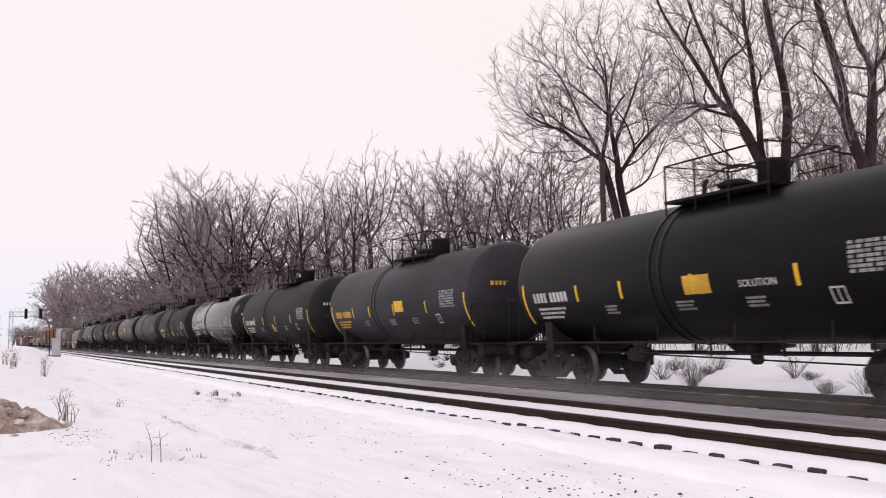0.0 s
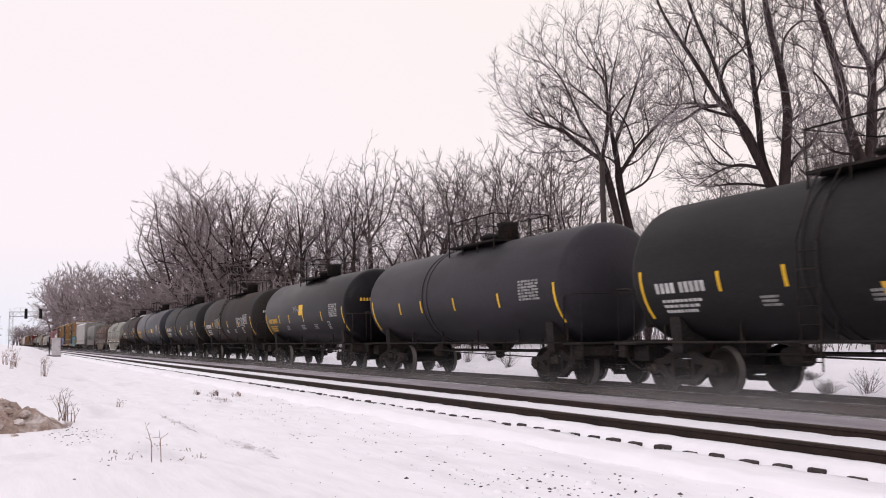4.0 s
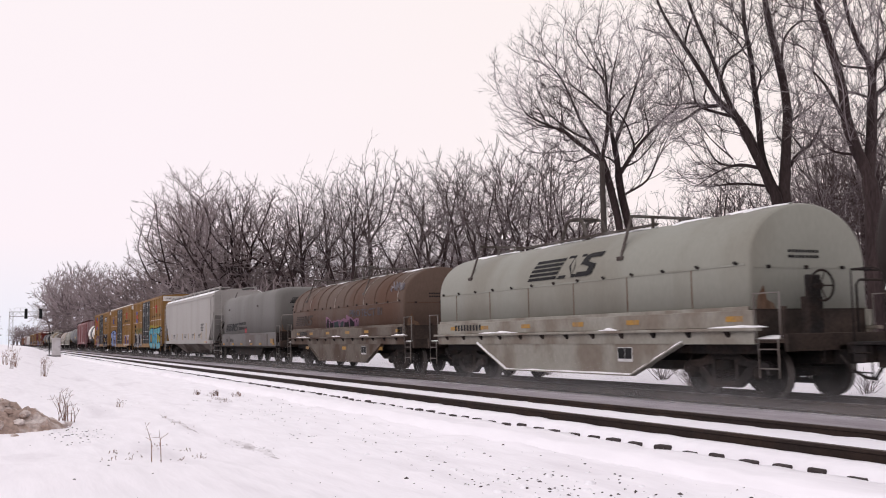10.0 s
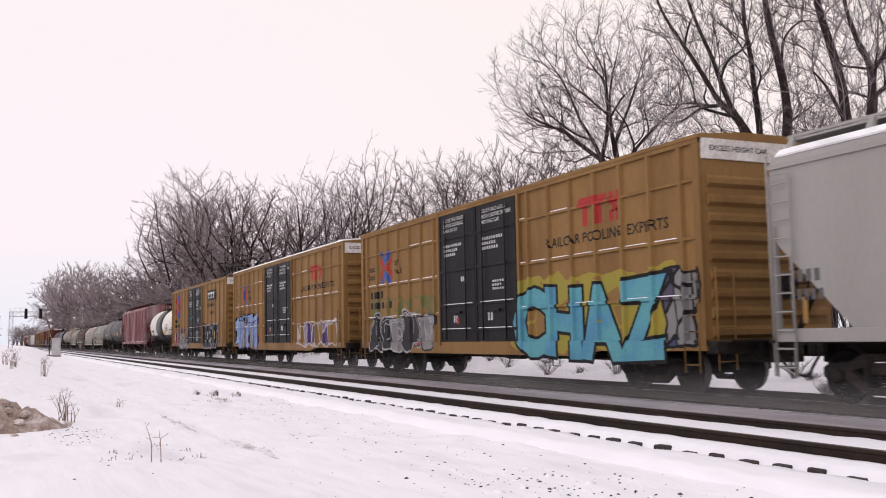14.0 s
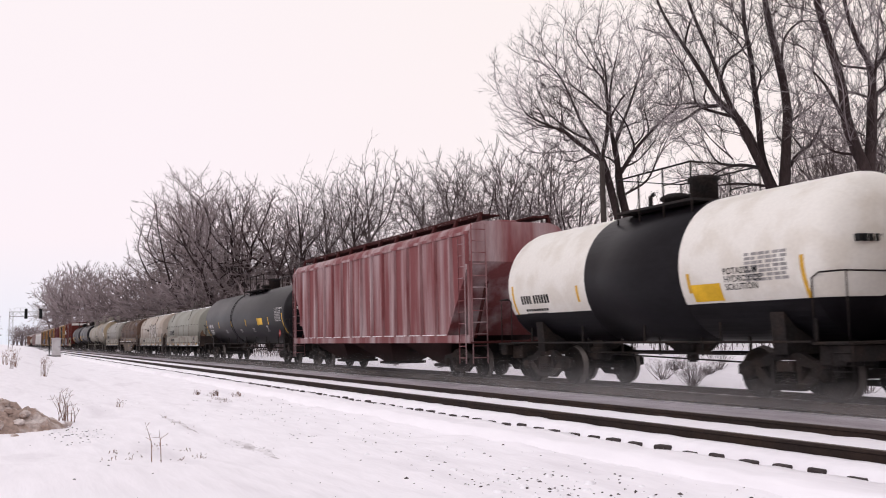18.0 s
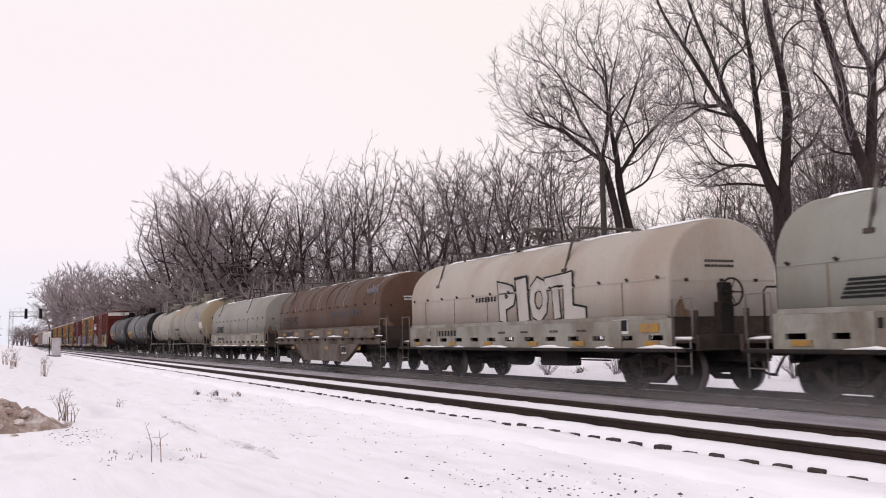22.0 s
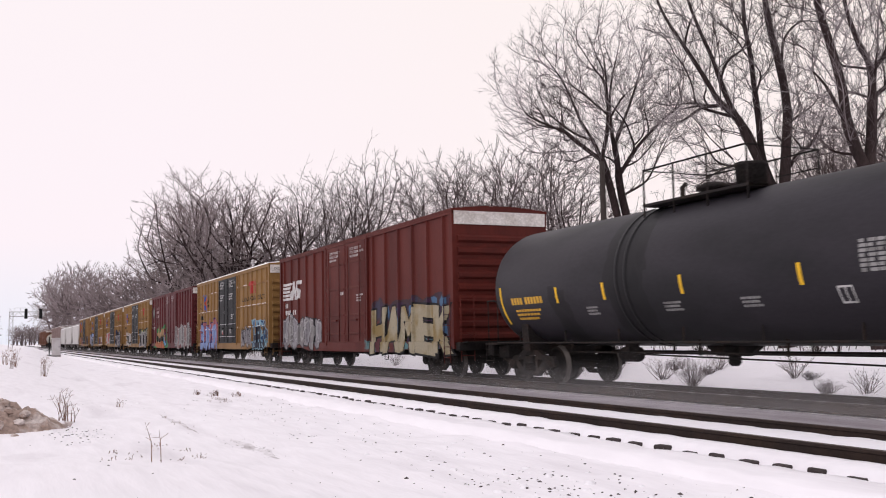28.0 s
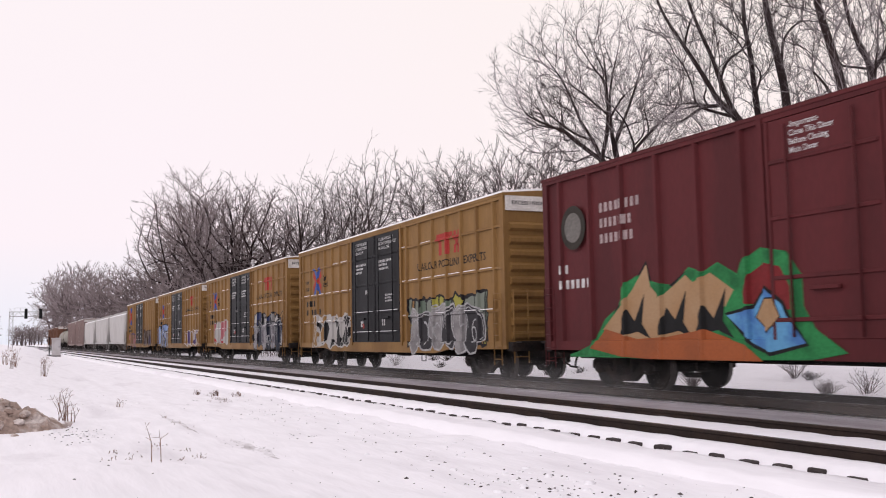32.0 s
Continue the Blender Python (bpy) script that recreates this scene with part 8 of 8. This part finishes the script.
def decorate():
    """Markings that only some cars carry."""
    cars = [c for c, _ in TRAIN]
    # pale hopper: stripes and stencil rows
    c = cars[14]
    for y in (8.6, 6.3, 4.0, 1.7, -0.6, -3.0, -5.3):
        part("reflective_stripe", Geo().box(-1.558, -1.549, y - 0.05, y + 0.05, 1.32, 1.75), WORN_YELLOW, c)
    part("reflective_stripe", Geo().box(-1.558, -1.549, -7.0, -6.9, 1.32, 2.35), WORN_YELLOW, c)
    grey = mat("grey_lettering", (0.12, 0.115, 0.115), 0.6, vary=0.1)
    side_bars(c, 8.9, 2.0, 4, 0.7, 0.2, grey, 1.552)
    side_bars(c, 8.9, 1.7, 5, 0.75, 0.18, grey, 1.552)
    for y in (5.6, 0.9, -2.0, -4.3):
        side_bars(c, y, 1.62, 9, 0.9, 0.05, grey, 1.552, 3, 0.09)
    side_bars(c, -5.2, 2.25, 12, 1.1, 0.06, grey, 1.552, 5, 0.10)
    part("warning_label", Geo().box(-1.60, -1.589, -6.9, -6.75, 1.06, 1.2), YELLOW, c)
    part("warning_label", Geo().box(-1.60, -1.589, -7.3, -7.15, 1.06, 1.18), RED_PAINT, c)
    # coil cars: emblems and bars for marks
    hood_emblem(cars[11], 1.25, 2.52, 3.1, 0.52, INK_PAINT)
    side_bars(cars[11], 5.4, 1.36, 9, 1.7, 0.16, INK_PAINT, 1.471)
    faded = mat("faded_black_lettering", (0.05, 0.037, 0.032), 0.7)
    for k in (12, 23):
        hood_emblem(cars[k], 6.0, 1.78, 2.6, 0.42, faded)
        side_bars(cars[k], 5.4, 1.36, 8, 1.3, 0.16, INK_PAINT, 1.471)
        side_words(cars[k], "PROTECT III", -1.2, 2.0, 0.26, mat("faded_slate_lettering", (0.062, 0.066, 0.085), 0.7, vary=0.3, size=4, second=(0.08, 0.06, 0.05), amount=0.8), 1.436, 1.7)
        for y in (4.4, -0.4, -4.2):
            part("warning_label", Geo().box(-1.456, -1.448, y - 0.45, y, 0.78, 0.90), WORN_YELLOW, cars[k])
        part("door_pocket", Geo().box(-1.476, -1.469, -6.5, -6.1, 1.32, 1.56), UNDER, cars[k])
    hood_emblem(cars[13], 5.1, 1.72, 3.2, 0.42, INK_PAINT, 3.0)
    side_bars(cars[13], 1.75, 2.02, 7, 1.55, 0.15, INK_PAINT, 1.425)
    side_bars(cars[13], 1.8, 1.78, 8, 1.85, 0.15, INK_PAINT, 1.425)
    side_bars(cars[13], 4.9, 1.12, 8, 1.9, 0.17, mat("grey_frame_lettering", (0.05, 0.045, 0.045), 0.7), 1.451)
    part("red_patch", Geo().box(-1.432, -1.418, 0.0, 0.42, 1.60, 1.82), mat("pink_tag", (0.30, 0.05, 0.06), 0.6), cars[13])
    part("corner_label", Geo().box(-1.50, -1.471, -5.7, -5.15, 1.05, 1.25), WORN_YELLOW, cars[13])
    part("notice", Geo().box(-1.456, -1.448, -0.9, -0.7, 1.1, 1.2), WHITE, cars[13])
    hb = (cut[14] - cut[13]) / 2 - 1.42
    end_emblem(cars[13], -0.75, -hb - 0.01, 2.95, 1.45, 0.28, EMBLEM_BARS + EMBLEM_SHAPES, INK_PAINT)
    g = Geo()
    for r in range(2):
        for i in range(12):
            g.box(-0.62 + 0.105 * i, -0.55 + 0.105 * i, -hb - 0.008, -hb + 0.01, 2.72 - 0.17 * r, 2.82 - 0.17 * r)
    tagged(part("end_emblem", g, INK_PAINT, cars[13]), kind="stuff")
    for k in (21, 24):
        hood_emblem(cars[k], 5.1, 1.68, 2.0, 0.34, INK_PAINT, 2.3)
        side_bars(cars[k], 4.4, 1.22, 9, 1.5, 0.16, INK_PAINT, 1.451)
    side_bars(cars[22], 5.0, 1.22, 9, 1.9, 0.16, INK_PAINT, 1.451)
    side_bars(cars[22], 1.9, 2.12, 7, 1.25, 0.13, INK_PAINT, 1.425)
    for y in (0.6, -0.6, -2.0, -3.2):
        side_bars(cars[22], y, 1.26, 5, 0.4, 0.05, INK_PAINT, 1.451)
    part("corner_label", Geo().box(-1.47, -1.449, -6.2, -5.6, 1.22, 1.40), WORN_YELLOW, cars[22])
    for k in (21, 24):
        hb = (cut[k + 1] - cut[k]) / 2 - 1.42
        end_emblem(cars[k], -0.95, -hb - 0.01, 2.76, 1.25, 0.34, EMBLEM_SHAPES, INK_PAINT)
    for k in (11, 12, 22, 23):
        hb = (cut[k + 1] - cut[k]) / 2 - 1.42
        g = Geo()
        for r in range(2):
            for i in range(9):
                g.box(-0.5 + 0.085 * i, -0.44 + 0.085 * i, -hb - 0.008, -hb + 0.01, 2.62 - 0.1 * r, 2.67 - 0.1 * r)
        tagged(part("end_stencil", g, INK_PAINT if k != 23 else WHITE, cars[k]), kind="stuff")
    # cream tank car: faded blue name as bars, paper panel and stencil
    faded_blue = mat("faded_blue_lettering", (0.13, 0.145, 0.20), 0.6, vary=0.15, size=3, second=(0.19, 0.18, 0.18), amount=0.8)
    for i, (w, h) in enumerate(((0.5, 0.42), (0.3, 0.42), (0.12, 0.36), (0.3, 0.28), (0.14, 0.42), (0.3, 0.28))):
        g = Geo()
        y = -2.35 - (0, 0.58, 0.96, 1.16, 1.54, 1.76)[i]
        shell_patch(g, 1.5, 2.46, y - w, y - w * 0.62, 2.68, 2.68 + h)
        if i < 1:
            shell_patch(g, 1.5, 2.46, y - w, y, 2.68 + h, 2.78 + h)
        else:
            shell_patch(g, 1.5, 2.46, y - w * 0.3, y, 2.68, 2.68 + h)
        tagged(part("faded_lettering", g, faded_blue, cars[25]), kind="stuff")
    g = Geo()
    shell_patch(g, 1.5, 2.46, -4.7, -2.2, 2.58, 2.63)
    part("underline", g, faded_blue, cars[25])
    g = Geo()
    shell_patch(g, 1.5, 2.46, -5.5, -4.5, 2.03, 2.45)
    part("data_panel", g, mat("white_paper_panel", (0.50, 0.49, 0.48), 0.6, vary=0.2, size=6, second=(0.35, 0.33, 0.32), amount=0.7), cars[25])
    g = Geo()
    shell_patch(g, 1.5, 2.46, -4.68, -4.14, 1.64, 1.90)
    part("stencil_square", g, INK_PAINT, cars[25])
    # sprayed lettering
    cream = mat("sprayed_cream", (0.30, 0.265, 0.19), 0.6, vary=0.15, size=1.2, second=(0.20, 0.14, 0.05), amount=0.9)
    cyan = mat("sprayed_cyan", (0.10, 0.30, 0.345), 0.6, vary=0.12, size=1.0, second=(0.07, 0.20, 0.36), amount=0.7)
    silver = mat("sprayed_silver", (0.22, 0.21, 0.225), 0.5, vary=0.2, size=3.0, second=(0.13, 0.12, 0.14), amount=0.8)
    navy = mat("sprayed_navy", (0.012, 0.013, 0.024), 0.6, vary=0.2, size=2.0, second=(0.022, 0.028, 0.045), amount=0.7)
    pale = mat("sprayed_white", (0.36, 0.355, 0.36), 0.6, vary=0.2, size=3.0, second=(0.2, 0.2, 0.21), amount=0.7)
    sky = mat("sprayed_light_blue", (0.22, 0.36, 0.44), 0.6, vary=0.15, size=2.0)
    tan = mat("sprayed_tan", (0.34, 0.22, 0.125), 0.6, vary=0.08, size=1.0, second=(0.30, 0.17, 0.08), amount=0.6)
    orange = mat("sprayed_orange", (0.30, 0.085, 0.03), 0.6, vary=0.1, size=1.0, second=(0.22, 0.07, 0.03), amount=0.7)
    blue = mat("sprayed_blue", (0.10, 0.28, 0.48), 0.6, vary=0.12, size=2.0, second=(0.05, 0.13, 0.36), amount=0.8)
    crimson = mat("sprayed_crimson", (0.16, 0.018, 0.02), 0.6, vary=0.12, size=2.0)
    tag_word(cars[15], "CHAZ", -2.0, -8.0, 0.74, 2.25, cyan, INK_PAINT, 1)
    grey = mat("sprayed_grey", (0.17, 0.16, 0.165), 0.6, vary=0.2, size=2.0, second=(0.27, 0.26, 0.26), amount=0.8)
    dark = mat("sprayed_charcoal", (0.03, 0.028, 0.032), 0.6, vary=0.2, size=2.0)
    rose = mat("sprayed_rose", (0.30, 0.10, 0.115), 0.6, vary=0.15, size=2.0)
    lilac = mat("sprayed_lilac_blue", (0.19, 0.26, 0.45), 0.6, vary=0.12, size=1.5, second=(0.15, 0.2, 0.38), amount=0.7)
    violet = mat("sprayed_violet", (0.055, 0.03, 0.10), 0.6, vary=0.15)
    sprayed_piece(cars[15], 8.3, 4.4, 0.78, 1.95, 4, (dark, dark, grey), pale, pale, 21)
    sprayed_piece(cars[15], 4.6, 3.1, 0.85, 1.9, 2, (rose, grey), dark, pale, 22)
    sprayed_piece(cars[16], 8.2, 4.0, 0.8, 2.2, 5, (lilac, grey), violet, pale, 23)
    sprayed_piece(cars[17], 8.4, 6.6, 0.9, 1.8, 2, (rose,), violet, pale, 24)
    sprayed_piece(cars[17], 3.4, 2.2, 0.8, 2.0, 2, (rose, violet), grey, pale, 25)
    sprayed_piece(cars[30], 8.5, 2.9, 1.0, 2.35, 6, (rose,), violet, rose, 26)
    tag_word(cars[30], "BUDISN", 8.1, 3.0, 0.74, 2.15, lilac, violet, 27)
    sprayed_piece(cars[30], -3.2, -5.6, 0.95, 1.85, 5, (silver,), dark, dark, 28)
    sprayed_piece(cars[29], 8.9, 3.2, 0.85, 2.15, 7, (silver, grey), dark, pale, 29)
    sprayed_piece(cars[31], -2.6, -9.0, 0.78, 2.3, 7, (grey, mat("sprayed_dusty_pink", (0.20, 0.13, 0.13), 0.6, vary=0.2, size=1.5, second=(0.26, 0.2, 0.19), amount=0.8), grey), pale, pale, 30)
    sprayed_piece(cars[32], -3.0, -7.8, 0.8, 2.1, 6, (grey, dark), pale, pale, 31)
    sprayed_piece(cars[33], -3.0, -8.0, 0.8, 2.2, 6, (silver, navy), dark, pale, 32)
    sprayed_piece(cars[34], 8.0, 4.2, 0.8, 2.1, 5, (grey, lilac), dark, pale, 33)
    tag_word(cars[17], "KERO", 6.3, 3.0, 0.74, 1.75, silver, INK_PAINT, 2)
    tag_word(cars[17], "BENT", -2.9, -7.0, 0.85, 2.10, navy, pale, 3)
    tag_word(cars[22], "PIOTL", 0.5, -3.5, 1.60, 2.55, mat("sprayed_ivory", (0.40, 0.37, 0.345), 0.6, vary=0.08), INK_PAINT, 9, 1.425)
    tag_word(cars[30], "HERO", -5.95, -8.5, 0.82, 1.88, navy, sky, 4)
    tag_word(cars[29], "HAMEK", -2.6, -9.2, 0.76, 2.12, cream, INK_PAINT, 5)
    green = mat("sprayed_green_halo", (0.025, 0.19, 0.06), 0.6, vary=0.2, size=2.0, second=(0.015, 0.10, 0.035), amount=0.8)
    paint_shape(cars[31], [(8.4, 0.74), (7.5, 0.95), (7.0, 1.5), (6.5, 1.75), (6.2, 2.25), (5.7, 2.4), (5.3, 2.2), (4.7, 2.1), (4.2, 2.42), (3.8, 2.3), (3.4, 2.45), (2.9, 2.2), (2.8, 2.4), (2.3, 2.62), (1.65, 2.5), (1.35, 2.1), (1.35, 1.6), (1.1, 1.2), (0.5, 0.85), (1.2, 0.76), (4.0, 0.72)], green, green, 0.0015, grow=0.03)
    paint_shape(cars[31], [(7.1, 1.3), (6.0, 2.1), (5.5, 2.6), (5.4, 2.15), (5.1, 1.9), (4.3, 2.3), (4.1, 2.15), (3.6, 2.3), (3.0, 1.95), (3.2, 1.7), (3.8, 1.2), (4.9, 1.05), (6.0, 1.05)], tan, INK_PAINT)
    for dy in (0.0, 1.3, 2.4):
        paint_shape(cars[31], [(6.5 - dy, 1.15), (6.2 - dy, 1.7), (5.95 - dy, 1.45), (5.6 - dy, 2.0), (5.72 - dy, 1.4), (5.45 - dy, 1.1), (5.85 - dy, 1.25)], INK_PAINT, INK_PAINT, 0.010, grow=0.01)
    paint_shape(cars[31], [(7.5, 0.9), (7.0, 1.3), (5.9, 1.08), (4.9, 1.12), (3.8, 1.25), (2.7, 0.96), (2.3, 0.70), (5.4, 0.70), (6.4, 0.74)], orange, orange, 0.016, grow=0.01)
    paint_shape(cars[31], [(2.75, 1.7), (2.6, 2.2), (2.2, 2.38), (1.8, 2.28), (1.6, 1.95), (1.6, 1.55)], crimson, INK_PAINT)
    paint_shape(cars[31], [(3.2, 1.5), (2.5, 1.6), (2.2, 1.95), (1.8, 1.65), (1.7, 1.45), (1.3, 1.0), (2.1, 0.85), (2.5, 1.0), (2.8, 1.2)], blue, INK_PAINT, 0.012)
    paint_shape(cars[31], [(2.45, 1.45), (2.25, 1.75), (2.0, 1.75), (1.85, 1.45), (2.15, 1.2)], tan, INK_PAINT, 0.018, grow=0.03)
    for y, z, w, h, n, k in ((-0.3, 4.2, 1.4, 0.22, 26, 1), (-0.5, 3.75, 1.0, 0.15, 20, 2), (-0.2, 3.22, 1.9, 0.2, 30, 3)):
        scrawl(cars[17], y, z, w, h, n, pale, k, 1.602)
    scrawl(cars[17], 1.5, 2.6, 1.0, 0.25, 18, mat("sprayed_green", (0.07, 0.22, 0.16), 0.6), 4, 1.602)
    for k in range(3):
        scrawl(cars[17], -0.1 - 0.02 * k, 1.2 + 0.22 * k, 1.3, 0.35, 22, pale if k != 1 else silver, 7 + k, 1.602, 0.016)
    for y in (7.6, 5.2, 4.0, -4.4, -6.6):
        part("reflective_stripe", Geo().box(-1.622, -1.612, y - 0.05, y + 0.05, 1.30, 1.78), YELLOW, cars[17])
    scrawl(cars[12], -5.3, 2.75, 1.2, 0.3, 22, silver, 15, 1.37, 0.02)
    scrawl(cars[23], -5.2, 2.75, 1.2, 0.35, 22, silver, 16, 1.37, 0.02)
    scrawl(cars[6], 1.0, 2.4, 1.0, 0.3, 16, pale, 17, 1.482, 0.012)
    # placard on the long black tank car
    a = math.asin((1.55 - 2.44) / 1.48)
    q = part("placard", Geo().box(-0.006, 0.006, -0.14, 0.14, -0.14, 0.14), RED_PAINT, cars[20])
    q.matrix_basis = pose(-1.40, -8.35, 1.50, 45, 0, 0)
    side_words(cars[20], "1219", -8.27, 1.465, 0.07, WHITE, 1.407)


decorate()


# ---------------------------------------------------------------- snow whirled up by the train
def powder():
    """Thin airborne powder: thickest at the ground, in uneven bursts."""
    m = bpy.data.materials.new("blown_powder_snow")
    m.use_nodes = True
    n, l = m.node_tree.nodes, m.node_tree.links
    b = n["Principled BSDF"]
    b.inputs["Base Color"].default_value, b.inputs["Roughness"].default_value = (0.88, 0.86, 0.88, 1), 1.0
    b.inputs["Specular IOR Level"].default_value = 0.0
    tc, mp, xyz = n.new("ShaderNodeTexCoord"), n.new("ShaderNodeMapping"), n.new("ShaderNodeSeparateXYZ")
    info, add = n.new("ShaderNodeObjectInfo"), n.new("ShaderNodeVectorMath")
    add.operation, add.inputs[1].default_value = "MULTIPLY_ADD", (53, 53, 53)
    mp.inputs["Scale"].default_value = (1.0, 0.16, 0.9)
    l.new(tc.outputs["Object"], mp.inputs["Vector"])
    l.new(info.outputs["Random"], add.inputs[0])
    l.new(mp.outputs[0], add.inputs[2])
    l.new(tc.outputs["Object"], xyz.inputs[0])
    cloud = n.new("ShaderNodeTexNoise")
    cloud.inputs["Scale"].default_value, cloud.inputs["Detail"].default_value = 0.9, 4
    l.new(add.outputs[0], cloud.inputs["Vector"])
    low = n.new("ShaderNodeMapRange")
    low.inputs[1].default_value, low.inputs[2].default_value, low.inputs[3].default_value, low.inputs[4].default_value = -0.15, 0.95, 1.0, 0.0
    l.new(xyz.outputs["Z"], low.inputs[0])
    burst = calc(n, l, "MAXIMUM", calc(n, l, "MULTIPLY_ADD", cloud.outputs["Fac"], 2.6, -0.85), 0.0)
    dense = calc(n, l, "MULTIPLY", calc(n, l, "MULTIPLY", low.outputs[0], low.outputs[0]), burst)
    l.new(calc(n, l, "MINIMUM", calc(n, l, "MULTIPLY", dense, 0.085), 0.22), b.inputs["Alpha"])
    return m


POWDER = powder()
DRIFTS = []


def build_drift():
    """Powder snow carried along in the train's wake: wavering veils beside the wheels."""
    for k in range(8):
        y0, y1 = 10 + 96 * k, 10 + 96 * (k + 1)
        g = Geo()
        for layer, x in enumerate((-1.25, -1.7, -2.2, -2.8)):
            v, m = [], 81
            for i in range(m):
                y = -48 + 96 * i / (m - 1)
                dx = 0.18 * noise.noise((y * 0.2, layer * 5.0, k))
                tall = 0.95 - 0.16 * layer
                v += [(x + dx + (0.25 - 0.15 * q / 4), y, -0.14 + (tall + 0.14) * q / 4) for q in range(5)]
            g.add(v, [(i * 5 + q, i * 5 + q + 1, (i + 1) * 5 + q + 1, (i + 1) * 5 + q) for i in range(m - 1) for q in range(4)], True)
        ob = tagged(part("blown_snow", g, POWDER), "fine powder snow whirled up beside the wheels", "blown snow", kind="stuff")
        DRIFTS.append((ob, (y0 + y1) / 2))


build_drift()


# ---------------------------------------------------------------- movement
def motions():
    for car, s in TRAIN:
        walk(car, [(t, pose(XT, s - SPEED * t, 0)) for t in (0.0, 8.0, 16.0, 24.0, 32.0)])
    for ob, s in DRIFTS:
        walk(ob, [(t, pose(XT, s - SPEED * t, 0)) for t in (0.0, 8.0, 16.0, 24.0, 32.0)])
    # wheels roll: one turn of keys for the leading and one for the trailing axle of a truck, shared by all
    for s in (-1, 1):
        lead = WHEELSETS[s][0]
        step = SPEED / FPS / 0.457
        walk(lead, [(k / FPS, pose(0, s * 0.89, 0.457) @ Matrix.Rotation(step * k, 4, "X")) for k in range(0, 32 * FPS + 1)])
        for w in WHEELSETS[s][1:]:
            w.rotation_mode = "QUATERNION"
            w.animation_data_create()
            w.animation_data.action = lead.animation_data.action
            w.animation_data.action_slot = lead.animation_data.action_slot


motions()
